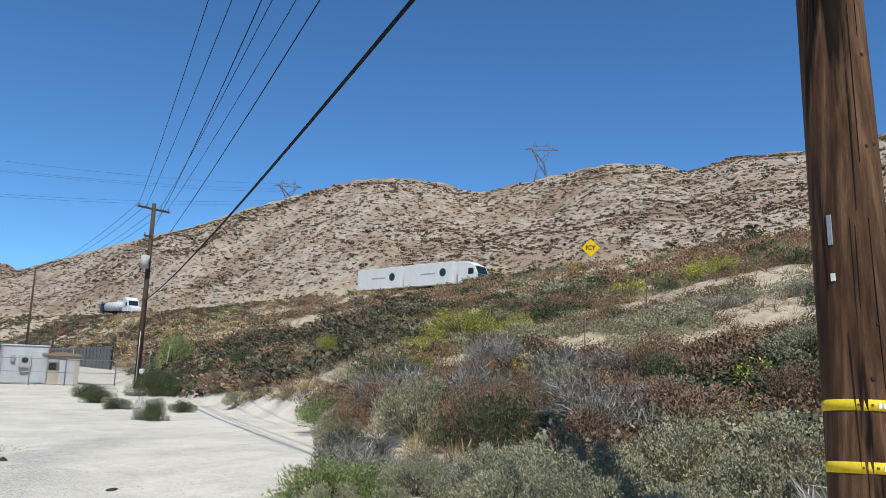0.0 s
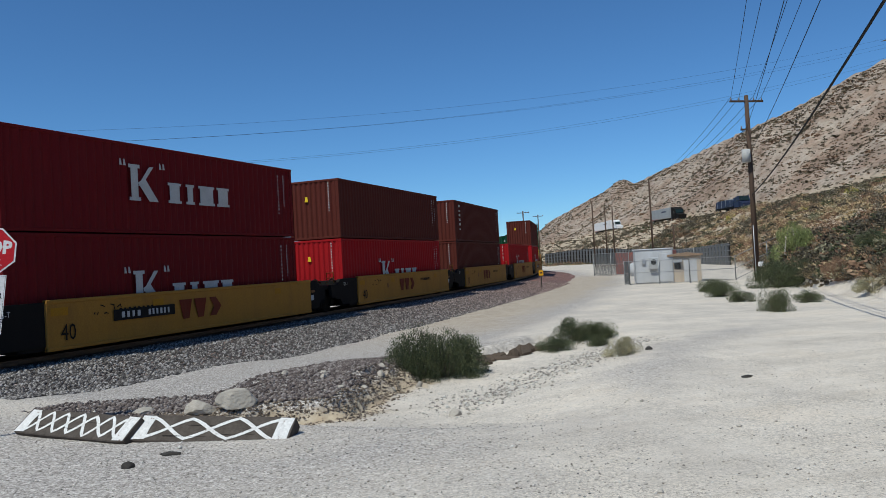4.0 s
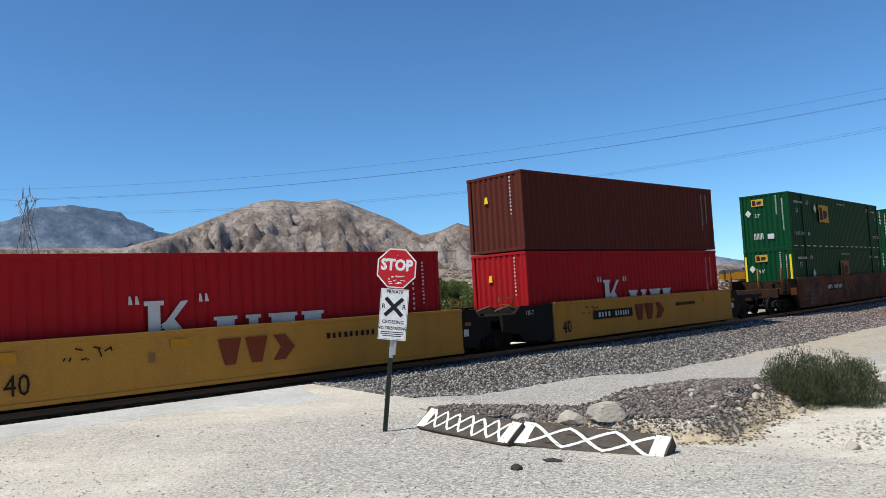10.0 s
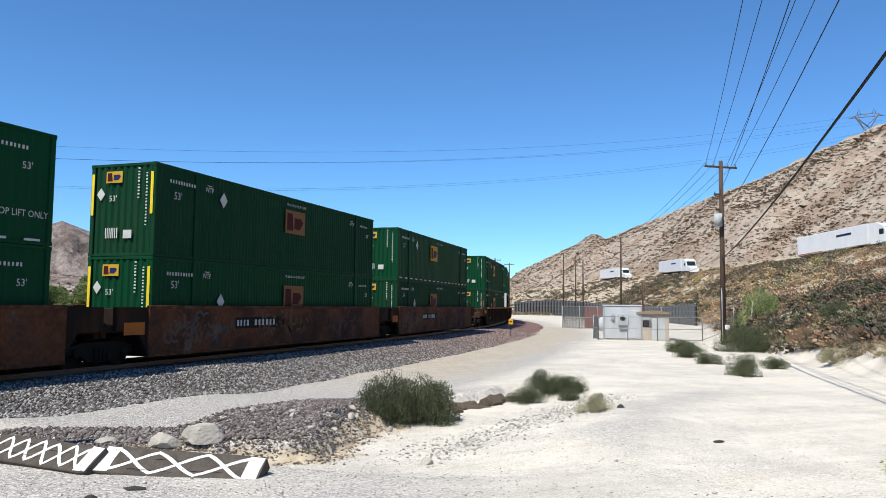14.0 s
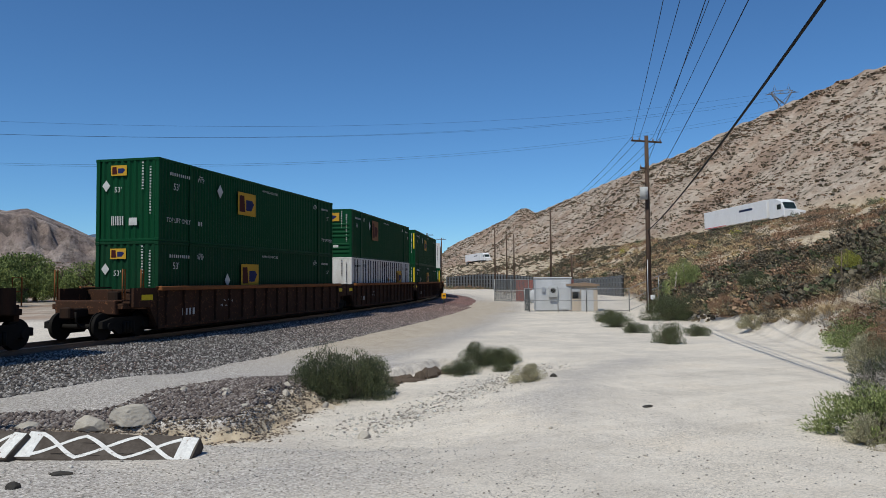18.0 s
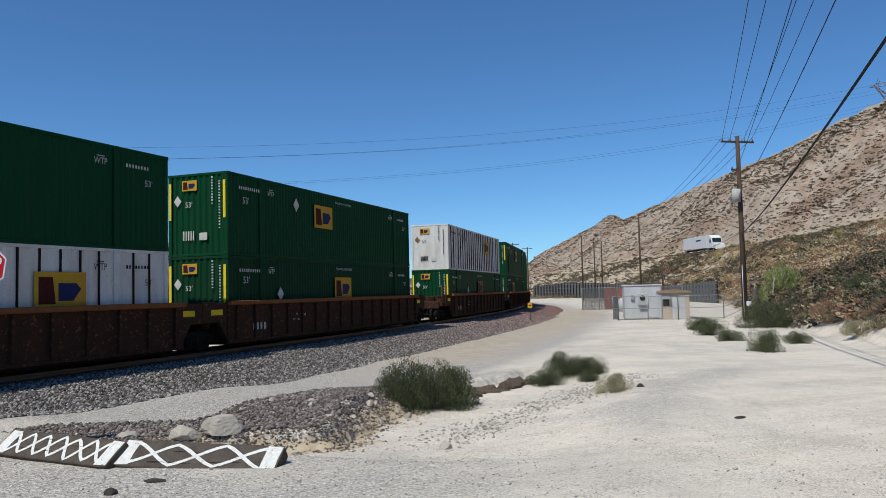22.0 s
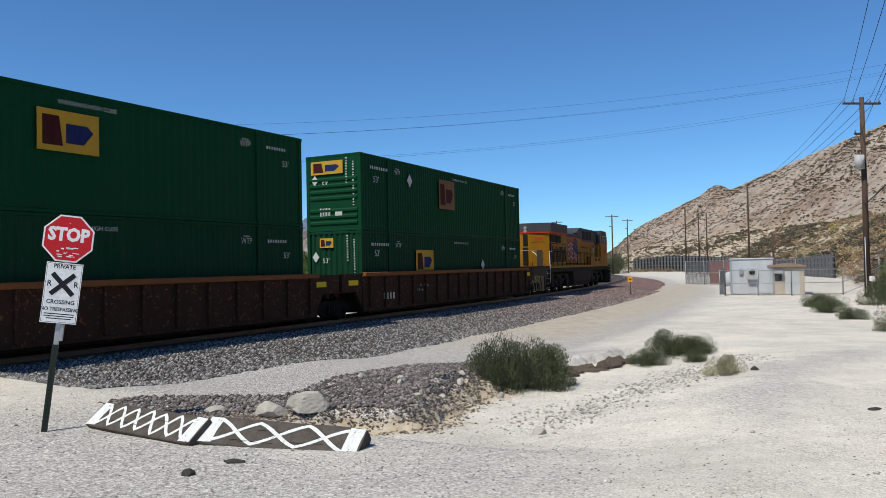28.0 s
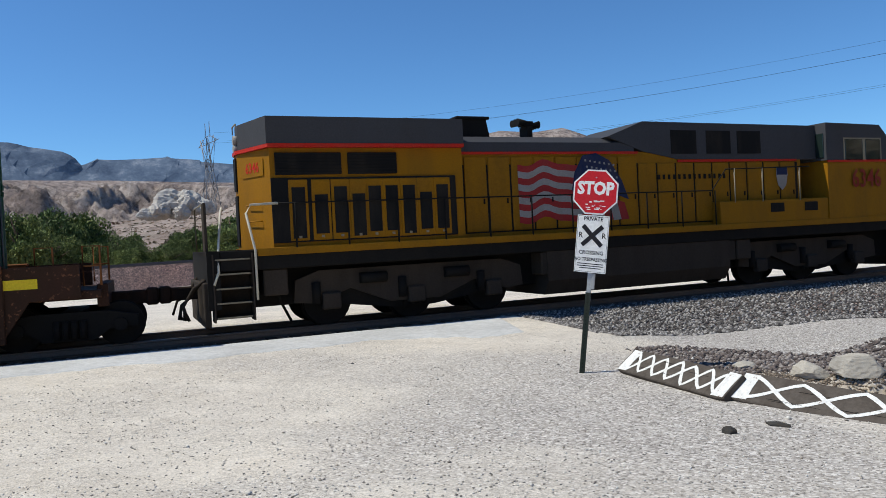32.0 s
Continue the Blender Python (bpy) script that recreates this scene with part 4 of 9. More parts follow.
LEAF = {
    "sage": leaf_material("sage_leaf", (0.215, 0.205, 0.132), (0.315, 0.3, 0.195), (0.41, 0.385, 0.26)),
    "green": leaf_material("green_leaf", (0.03, 0.042, 0.018), (0.07, 0.088, 0.038), (0.14, 0.155, 0.07)),
    "bright": leaf_material("bright_leaf", (0.1, 0.135, 0.045), (0.22, 0.265, 0.09), (0.37, 0.42, 0.17)),
    "rust": leaf_material("rust_leaf", (0.155, 0.09, 0.058), (0.245, 0.148, 0.092), (0.35, 0.23, 0.148)),
    "straw": leaf_material("straw_leaf", (0.24, 0.17, 0.09), (0.42, 0.32, 0.18), (0.6, 0.49, 0.31)),
    "yellow": leaf_material("yellow_leaf", (0.16, 0.17, 0.03), (0.36, 0.35, 0.05), (0.55, 0.52, 0.1)),
    "dead": leaf_material("dead_twig", (0.1, 0.09, 0.08), (0.22, 0.2, 0.18), (0.42, 0.4, 0.37)),
    "scrub": leaf_material("scrub_leaf", (0.06, 0.05, 0.034), (0.115, 0.095, 0.063), (0.185, 0.155, 0.105)),
    "tree": leaf_material("tree_leaf", (0.05, 0.075, 0.018), (0.13, 0.175, 0.045), (0.24, 0.29, 0.085)),
}
TWIG = leaf_material("twig", (0.06, 0.045, 0.035), (0.12, 0.095, 0.075), (0.22, 0.19, 0.16))


def dome(seed, n, leaf, wide, spiky=0.4, fill=0.35, lump=1.0):
    """Leaf blades (rhombs) in a lumpy dome of radius 1 and height 1."""
    rng = np.random.RandomState(seed)
    V, F = [], []
    lumps = []
    for _ in range(30):
        a, q, up = rng.rand() * 6.283, 0.8 * rng.rand() ** 0.55, rng.uniform(0.1, 0.85)
        q *= 1.0 - 0.45 * up
        lumps.append((math.cos(a) * q, math.sin(a) * q, up * (0.95 - 0.35 * q), rng.uniform(0.13, 0.27) * lump))
    lumps.append((0, 0, 0.2 * lump, 0.45 * lump))
    for i in range(n):
        cx, cy, cz, cr = lumps[rng.randint(len(lumps))]
        d = rng.normal(size=3)
        d /= np.linalg.norm(d)
        rr = cr * (fill + (1 - fill) * rng.rand() ** 0.4)
        p = np.array([cx, cy, cz]) + d * rr
        p[2] = abs(p[2]) * 0.95
        g = np.array([p[0] * 0.7, p[1] * 0.7, 0.75]) + rng.normal(size=3) * spiky
        g /= np.linalg.norm(g)
        u = np.cross(g, rng.normal(size=3))
        u /= np.linalg.norm(u) + 1e-9
        ln, wd = leaf * rng.uniform(0.6, 1.4), wide * rng.uniform(0.7, 1.3)
        b = len(V)
        V += [p, p + g * ln * 0.5 + u * wd, p + g * ln, p + g * ln * 0.5 - u * wd]
        F.append((b, b + 1, b + 2, b + 3))
    V = np.array(V)
    V[:, :2] *= 1.22
    return V, np.array(F)


def spray(seed, n, ln, wd, spread, bend=0.25):
    """Thin stalks that fan out from the base, to height about 1."""
    rng = np.random.RandomState(seed)
    V, F = [], []
    for i in range(n):
        a, t = rng.rand() * 6.283, spread * rng.rand() ** 0.6
        d = np.array([math.cos(a) * t, math.sin(a) * t, 1.0 - 0.45 * t])
        d /= np.linalg.norm(d)
        p = np.array([math.cos(a), math.sin(a), 0]) * 0.22 * t * rng.rand()
        u = np.cross(d, rng.normal(size=3))
        u /= np.linalg.norm(u) + 1e-9
        L_ = ln * rng.uniform(0.5, 1.1)
        k = p + d * L_ * 0.55
        e = p + d * L_ + np.array([d[0], d[1], -0.4]) * bend * L_ * rng.rand()
        b = len(V)
        V += [p - u * wd, p + u * wd, k + u * wd * 0.8, k - u * wd * 0.8, e, e + u * wd * 0.2]
        F += [(b, b + 1, b + 2, b + 3), (b + 3, b + 2, b + 5, b + 4)]
    return np.array(V), np.array(F)


def from_np(name, V, F, mat):
    return stamp(name, V, F, [(0, 0, 0, 0, 1, 1, 0)], mat)


def make_shrubs():
    kinds = {}
    for kind, (n, leaf, wide) in {"sage": (12000, 0.042, 0.008), "green": (17000, 0.05, 0.006), "bright": (9000, 0.055, 0.0075), "rust": (10000, 0.036, 0.0065), "yellow": (6000, 0.045, 0.009)}.items():
        kinds[kind] = []
        for v in range(3):
            kinds[kind].append((from_np("foliage", *dome(100 + v * 7 + len(kind), n, leaf, wide, lump=1.5 if kind == "green" else 1.0), LEAF[kind]), from_np("stem", *spray(50 + v, 90, 0.9, 0.008, 0.9), TWIG)))
    kinds["straw"] = [(from_np("blades", *spray(31 + v, 420, 1.0, 0.006, 0.7, 0.5), LEAF["straw"]), None) for v in range(3)]
    kinds["dead"] = [(from_np("twigs", *dome(71 + v, 2600, 0.22, 0.006, 1.1, 0.1), LEAF["dead"]), from_np("stem", *spray(55 + v, 60, 0.8, 0.008, 1.1), TWIG)) for v in range(3)]
    return kinds


SHRUBS = make_shrubs()
SHRUB_LABEL = {"scrub": "low dark brown-green scrub on the hillside", "sage": "grey-green sagebrush shrub on the sandy slope", "green": "dense dark green desert shrub in dry soil", "bright": "low bright green shrub beside the road", "rust": "dry rust-brown buckwheat shrub on the slope", "yellow": "yellow-flowering rabbitbrush shrub on the hillside", "straw": "clump of dry straw-coloured grass on the slope", "dead": "bare grey twiggy dead shrub in dry soil"}


def shrub(kind, x, y, r, h, seed=0, turn=0.0, z=None):
    fol, stems = SHRUBS[kind][seed % 3]
    gz = ground_height(x, y) if z is None else z
    e = empty("grass_clump" if kind == "straw" else "shrub", pose(x, y, gz - 0.03, 0, 0, turn), SHRUB_LABEL[kind], "grass" if kind == "straw" else "shrub", "shrubs on the slope" if x > 6 else "")
    sc = Matrix.Diagonal((r, r, h, 1))
    part("tuft" if kind == "straw" else ("twig_crown" if kind == "dead" else "foliage"), fol, None, e, m=sc)
    if stems:
        part("stem", stems, None, e, m=sc)
    return e


# single shrubs by the wash, the road's edge and the pole
for i, (k, x, y, r, h) in enumerate([
    ("green", 5.3, 13.85, 0.7, 1.12), ("green", 5.8, 13.65, 0.74, 1.1), ("green", 6.1, 13.8, 0.6, 0.9), ("green", 9.4, 15.6, 0.5, 0.42), ("green", 10.9, 17.0, 0.72, 0.74), ("green", 11.5, 16.7, 0.5, 0.55), ("green", 10.6, 15.5, 0.3, 0.3), ("sage", 9.3, 12.6, 0.42, 0.46),
    ("green", 28.6, 31.2, 1.15, 0.8), ("green", 26.0, 27.8, 0.85, 0.7), ("green", 23.6, 24.2, 0.6, 0.55), ("green", 20.3, 19.2, 0.58, 0.9), ("green", 24.3, 21.5, 0.6, 0.55), ("green", 32.4, 30.6, 1.6, 1.7), ("rust", 30.7, 25.3, 1.0, 1.35), ("sage", 27.3, 21.0, 0.75, 0.8),
    ("green", 34.5, 31.5, 1.44, 1.76), ("rust", 29, 21.2, 0.77, 0.94), ("green", 36, 27.5, 1.02, 1.35), ("rust", 24.6, 15.2, 0.51, 0.61), ("straw", 25.5, 16.5, 0.77, 0.81), ("straw", 24, 14.6, 0.68, 0.68),
    ("bright", 9.75, 5.7, 0.8, 0.85), ("bright", 10.15, 5.2, 0.7, 0.8), ("sage", 9.3, 5.35, 0.45, 0.55), ("dead", 12.6, 6.9, 0.9, 0.95), ("green", 12.6, 7.1, 0.75, 0.95), ("dead", 11.7, 6.5, 0.8, 0.8), ("dead", 10.9, 5, 0.9, 0.7),
    ("sage", 16.5, 9.6, 1, 1.1), ("bright", 19.5, 11.5, 1.2, 1), ("sage", 8.9, 2.6, 0.85, 1.05), ("sage", 9.6, 1.7, 0.9, 1.1), ("sage", 8.7, 1.2, 0.8, 0.95), ("sage", 10.4, 0.9, 0.95, 1.15),
    ("sage", 9.4, 0.2, 0.85, 1), ("sage", 9.9, 3.3, 0.8, 0.9), ("sage", 8.2, 2.1, 0.55, 0.75), ("rust", 11.6, 2.3, 1.1, 1.2), ("rust", 12.6, 0.8, 1.2, 1.2), ("rust", 13.4, 3.4, 1.1, 1.1),
    ("sage", 9.1, 4.0, 0.6, 0.7), ("sage", 10.2, 2.6, 0.95, 1.1), ("sage", 8.3, 1.6, 0.8, 0.95), ("sage", 8.0, 0.7, 0.85, 1.0), ("sage", 9.2, -0.3, 0.9, 1.1), ("sage", 10.6, -0.2, 1.0, 1.15), ("sage", 8.1, -0.5, 0.75, 0.9), ("sage", 10.8, 3.5, 0.8, 0.9), ("dead", 10.6, 4.3, 0.9, 0.7),
    ("dead", 7.6, 0.1, 0.9, 0.8), ("dead", 7.4, -1, 1.1, 1.2), ("sage", 8.6, -1.6, 1, 1.2), ("dead", 8.5, 0.4, 0.7, 0.7), ("straw", 9.2, -0.8, 0.8, 0.8), ("dead", 6.5, 1.95, 0.5, 0.46), ("dead", 7.35, 3.45, 0.32, 0.22), ("sage", 9.3, 3.1, 0.75, 0.85), ("rust", 8.9, 0.9, 0.6, 0.7),
    ("yellow", 27, 10.5, 1.7, 1.6), ("yellow", 29, 9.2, 1.2, 1.3), ("yellow", 34, 21, 0.85, 1.62), ("yellow", 24, 10.8, 1, 0.9), ("yellow", 40, 2, 1.5, 1.5)]):
    shrub(k, x, y, r, h, i, i * 77)


def dark_brush():
    rng = random.Random(12)
    for i in range(30):
        a, r = math.radians(rng.uniform(61, 97)), rng.uniform(12.5, 22)
        shrub(rng.choice(("rust", "rust", "dead", "dead", "sage", "rust", "green")), r * math.sin(a), r * math.cos(a), rng.uniform(0.8, 1.3), rng.uniform(0.9, 1.45), i, i * 67)


dark_brush()


def scatter_slope():
    rng = np.random.RandomState(9)
    near, far, mid_rows = [], {k: [] for k in LEAF}, {k: [] for k in LEAF}
    az = -1
    n = 0
    A = np.radians(rng.uniform(30, 112, 8000))
    U = rng.rand(8000)
    toe, bench = np.interp(np.degrees(A), *TOE), np.interp(np.degrees(A), *BENCH)
    R = toe + 3.4 + (np.minimum(bench, 190) - toe - 4) * U ** 1.25
    order = np.argsort(R)
    A, R = A[order], R[order]
    X, Y = R * np.sin(A), R * np.cos(A)
    Z = terrain(X, Y)[0]
    zone, zone2 = fbm(X * 0.06, Y * 0.06, 3, 61), fbm(X * 0.11, Y * 0.11, 3, 67)
    for x, y, z, r, a, q, w in zip(X, Y, Z, R, A, zone, zone2):
        if math.hypot(x - 4.4, y + 0.3) < 1.8 or fbm(np.array([x * 0.25]), np.array([y * 0.25]), 2, 71)[0] < -0.24:
            continue
        k = "rust" if q > 0.24 else "straw" if w > (0.2 if r < 28 else 0.02) else "sage" if w > -0.12 else "dead" if q < -0.2 else "green" if w < -0.3 else "rust"
        if rng.rand() < 0.25:
            k = ("sage", "straw", "rust", "dead", "green")[rng.randint(5)]
        if rng.rand() < 0.012:
            k = "yellow"
        if r > 33:
            k = {"sage": "green" if rng.rand() < 0.55 else "sage", "dead": "rust" if rng.rand() < 0.5 else "straw"}.get(k, k)
        if r > 33 and a < math.radians(64) and rng.rand() < 0.5:
            k = "scrub" if rng.rand() < 0.6 else "straw"
        size = rng.uniform(0.4, 1.0) * (1.0 if r < 40 else 1.25)
        hh = size * (0.75 if k in ("straw", "dead") else 1.0) * rng.uniform(0.7, 1.1)
        if r < 30 and len(near) < 190:
            near.append(1)
            shrub(k, x, y, size, hh, n, rng.rand() * 360, z)
        else:
            (far if r > 46 else mid_rows)[k].append((x, y, z - 0.05, rng.rand() * 6.28, size, hh, 0.0))
        n += 1
    for k, rows, fine in [(k, v, True) for k, v in mid_rows.items()] + [(k, v, False) for k, v in far.items()]:
        if not rows:
            continue
        if k in ("straw", "dead"):
            V, F = spray(5, 130 if fine else 50, 1.0, 0.011 if fine else 0.02, 0.9, 0.5)
        else:
            V, F = dome(6 + len(k), 620 if fine else 170, 0.08 if fine else 0.13, 0.024 if fine else 0.045)
        tagged(new("hillside_" + {"straw": "grass", "dead": "twigs"}.get(k, "shrubs"), stamp("slope_plants", V, F, rows, LEAF[k])), SHRUB_LABEL[k] + "es", "shrubs", kind="stuff")
    # a thicket of brown and olive brush on the slope under the freeway
    n = 5200
    A = np.radians(rng.uniform(31, 66, n))
    toe, bench = np.interp(np.degrees(A), *TOE), np.interp(np.degrees(A), *BENCH)
    R = np.maximum(toe + 4, 34) + (bench - np.maximum(toe + 4, 34) - 3) * rng.rand(n)
    X, Y = R * np.sin(A), R * np.cos(A)
    patch = fbm(X * 0.05, Y * 0.05, 3, 131) + rng.uniform(-0.3, 0.3, n)
    ok = (patch > -0.2 + 0.5 * smooth(45, 34, np.degrees(A)) + 0.3 * smooth(50, 58, np.degrees(A))) & (R < bench - 2)
    X, Y, patch = X[ok], Y[ok], patch[ok]
    Z = terrain(X, Y)[0]
    size = rng.uniform(0.45, 1.05, len(X))
    rows = np.stack([X, Y, Z - 0.08, rng.rand(len(X)) * 6.28, size, size * rng.uniform(0.6, 1.0, len(X)), 0 * X], -1)
    for lo, hi, k in ((-9, -0.02, "straw"), (-0.02, 0.1, "rust"), (0.1, 0.24, "scrub"), (0.24, 0.32, "green"), (0.32, 9, "scrub")):
        sel = (patch > lo) & (patch <= hi)
        V, F = dome(23 + len(k), 70, 0.22, 0.09)
        tagged(new("hillside_brush", stamp("hillside_brush", V, F, rows[sel], LEAF[k])), "dense brown and olive brush on the slope", "shrubs", kind="stuff")
    # dry tufts between the shrubs
    n = 9000
    A = np.radians(rng.uniform(34, 112, n))
    toe, bench = np.interp(np.degrees(A), *TOE), np.interp(np.degrees(A), *BENCH)
    R = toe + 3.6 + (np.minimum(bench, 120) - toe - 5) * rng.rand(n) ** 1.3
    X, Y = R * np.sin(A), R * np.cos(A)
    Z = terrain(X, Y)[0]
    size = rng.uniform(0.25, 0.6, n)
    rows = np.stack([X, Y, Z - 0.03, rng.rand(n) * 6.28, size, size * rng.uniform(0.6, 1.1, n), 0 * X], -1)
    pick = fbm(X * 0.09, Y * 0.09, 3, 95) + rng.uniform(-0.3, 0.3, n)
    for sel, k in ((pick > 0.05, "straw"), ((pick <= 0.05) & (pick > -0.2), "rust"), (pick <= -0.2, "dead")):
        V, F = spray(15, 16, 1.0, 0.017, 1.1, 0.5)
        tagged(new("dry_grass", stamp("dry_grass", V, F, rows[sel], LEAF[k])), "dry grass tufts between the shrubs on the slope", "grass", kind="stuff")
    # small dark bushes dotted over the hills above the freeway and beyond the track
    A = np.concatenate([np.radians(rng.uniform(27, 112, 40000)), np.radians(rng.uniform(-58, 26, 26000))])
    hill = A > math.radians(27)
    bench, ridge = np.interp(np.degrees(A), *BENCH), np.interp(np.degrees(A), *RIDGE_R)
    R = np.where(hill, bench + 16 + (ridge * 0.985 - bench - 16) * rng.rand(len(A)) ** 0.9, 130 + 260 * rng.rand(len(A)))
    A2 = np.radians(rng.uniform(29, 50, 5200))
    toe2, bench2 = np.interp(np.degrees(A2), *TOE), np.interp(np.degrees(A2), *BENCH)
    A, R = np.concatenate([A, A2]), np.concatenate([R, toe2 + 2 + (bench2 - toe2 - 3) * rng.rand(5200)])
    X, Y = R * np.sin(A), R * np.cos(A)
    keep = fbm(X * 0.03, Y * 0.03, 3, 81) > rng.uniform(-1.2, 0.6, len(A))
    X, Y, R = X[keep], Y[keep], R[keep]
    Z = terrain(X, Y)[0]
    size = rng.uniform(0.16, 0.44, len(X)) * np.where(rng.rand(len(X)) < 0.02, 2.2, 1.0) * np.clip(R / 190, 0.8, 1.1)
    V, F = dome(3, 11, 0.8, 0.36)
    rows = np.stack([X, Y, Z - 0.1, rng.rand(len(X)) * 6.28, size, size * 0.8, 0 * X], -1)
    half = rng.rand(len(X)) < 0.3
    for sel, k in ((half, "rust"), (~half, "scrub")):
        tagged(new("hill_bushes", stamp("hill_bushes", V, F, rows[sel], LEAF[k])), "small dark bushes dotted over the dry hills", "bushes", kind="stuff")


scatter_slope()


def make_trees():
    bark = paint("bark", (0.16, 0.12, 0.09), 0.95, amount=0.5, scale=4)
    forms = []
    for v in range(3):
        rng = np.random.RandomState(200 + v)
        mb = MB()
        mb.tube([(0, 0, -0.3), (0.05, 0.03, 1.2), (0.12, -0.05, 2.6), (0.1, 0.1, 4.2)], [0.2, 0.16, 0.11, 0.04], 7)
        for j in range(9):
            a, z0 = rng.rand() * 6.28, rng.uniform(0.7, 2.6)
            d = Vector((math.cos(a), math.sin(a), rng.uniform(0.5, 1.2))).normalized()
            p = Vector((0.08, 0, z0))
            mb.tube([p, p + d * 0.9 + Vector((0, 0, 0.1)), p + d * rng.uniform(1.7, 2.4)], [0.08, 0.055, 0.015], 5)
        V, F = dome(300 + v, 17000, 0.042, 0.015, 0.9, 0.3)
        V = V * np.array([2.3, 2.3, 4.6]) + np.array([0, 0, 0.5])
        forms.append((mb.mesh("trunk", bark), from_np("crown", V, F, LEAF["tree"])))
    rng = np.random.RandomState(77)
    top = table("-62,3.4 -51.8,3.4 -47.8,3.6 -45,2.8 -43,1.3 -40.5,1.4 -38,2.4 -36.5,2.7 -33.6,3.0 -29.5,3.5 -27.4,2.2 -26.2,1.1 -25,1.4 -23,2.3 -21,3.2 -19,2.2 -17,1.9 -14,1.6 -8,1.5 -4,2.8 -1.4,1.9 0.5,2.3 2,2.6 4.4,2.8 7.1,2.9 9,1.8")
    for i in range(104):
        az = -61 + 45 * i / 83 if i < 84 else -16 + 24 * (i - 84) / 19
        az += rng.uniform(-0.6, 0.6)
        a = math.radians(az)
        r = rng.uniform(84, 112)
        h = (1.7 + r * math.tan(math.radians(float(np.interp(az, *top)))) + 0.8) / 5.0 * rng.uniform(0.5, 1.05)
        x, y = r * math.sin(a), r * math.cos(a)
        e = empty("tree", pose(x, y, ground_height(x, y) - 0.05, 0, 0, rng.uniform(0, 360)), "leafy green cottonwood tree beyond the railway track", "tree", "trees beyond the track")
        for nm, me in zip(("trunk", "crown"), forms[i % 3]):
            part(nm, me, None, e, m=Matrix.Diagonal((h * 1.3, h * 1.3, h, 1)))


make_trees()

# ---- the train ----
GREEN = paint("container_green", (0.0034, 0.048, 0.018), 0.55, amount=0.2, dirt=(0.02, 0.05, 0.03))
GREEN_B = paint("container_green_worn", (0.005, 0.041, 0.017), 0.6, amount=0.35, dirt=(0.03, 0.05, 0.03))
RED = paint("container_red", (0.33, 0.01, 0.014), 0.6, amount=0.25, dirt=(0.12, 0.02, 0.02))
MAROON = paint("container_dark_red", (0.135, 0.009, 0.011), 0.6, amount=0.25, dirt=(0.08, 0.02, 0.02))
BROWN = paint("container_brown", (0.09, 0.022, 0.016), 0.65, amount=0.3, dirt=(0.09, 0.03, 0.02))
LETTER = paint("white_lettering", (0.52, 0.52, 0.5), 0.6, amount=0.25, streak=False)
YELLOW_TAPE = paint("yellow_strip", (0.75, 0.55, 0.03), 0.5, amount=0.2)
GOLD = paint("emblem_gold", (0.5, 0.29, 0.03), 0.6, amount=0.25)
EMB_RED = paint("emblem_maroon", (0.05, 0.008, 0.009), 0.6, amount=0.2)
EMB_BLUE = paint("emblem_blue", (0.012, 0.02, 0.09), 0.6, amount=0.2)
BRONZE = paint("faded_emblem", (0.2, 0.1, 0.045), 0.6, amount=0.2)
ORANGE_R = paint("orange_paint", (0.42, 0.2, 0.015), 0.6, amount=0.4)
SOOTY = paint("sooty_brown", (0.02, 0.014, 0.011), 0.85, amount=0.5, dirt=(0.09, 0.04, 0.02))
GRILLE_B = paint("panel_black", (0.012, 0.012, 0.012), 0.7, amount=0.2)
MESHES = {}


def cached(key, make):
    if key not in MESHES:
        MESHES[key] = make()
    return MESHES[key]


def corrugated(length, height, pitch, depth, flat=0.35):
    """A ribbed sheet in the x-z plane, ribs standing towards -y by depth."""
    mb = MB()
    xs, x = [], 0.0
    n = max(1, round(length / pitch))
    p = length / n
    for i in range(n):
        a = i * p
        xs += [(a, 0), (a + p * (0.5 - flat), 0), (a + p * 0.5, -depth), (a + p * (1 - 0.5 + flat * 0.9), -depth)]
    xs.append((length, 0))
    k = len(xs)
    mb.v = [(q, d, 0) for q, d in xs] + [(q, d, height) for q, d in xs]
    mb.f = [(i, i + 1, k + i + 1, k + i) for i in range(k - 1)]
    return mb


def decal(name, words, x, y, z, size, mat, parent, end=False, squeeze=1.0, bold=0.0):
    me = text_mesh(words, size, mat, bold, "CENTER", squeeze)
    return part(name, me, mat, parent, m=pose(x, y, z, 90, 0, -90 if end else 0))


def bars(parent, x, y, z, width, height, mat, end=False, n=6, upright=False, name="marking"):
    """A row of plain bars in place of a serial marking."""
    def make():
        mb = MB()
        for i in range(n):
            w = width / n if not upright else width
            if upright:
                h = height / n
                mb.box(-w * 0.4, w * 0.4, -0.004, 0.0, i * h - height / 2, i * h - height / 2 + h * (0.5 if i % 4 else 0.3))
            else:
                mb.box(-width / 2 + i * w, -width / 2 + i * w + w * (0.45 if i % 3 else 0.55), -0.004, 0.0, -height * 0.4, height * 0.4)
        return mb.mesh(name, mat)
    me = cached(("bars", width, height, mat.name, n, upright), make)
    ob = part(name, me, mat, parent, m=pose(x, y, z, 0, 0, -90 if end else 0))
    ob["kind"] = "stuff"
    return ob


def diamond(parent, x, y, z, r, mat, end=False):
    me = cached(("diamond", r, mat.name), lambda: MB().prism([(-r * 0.8, 0), (0, -r), (r * 0.8, 0), (0, r)], 1, -0.006, 0).mesh("placard", mat))
    return part("placard", me, mat, parent, m=pose(x, y, z, 0, 0, -90 if end else 0))


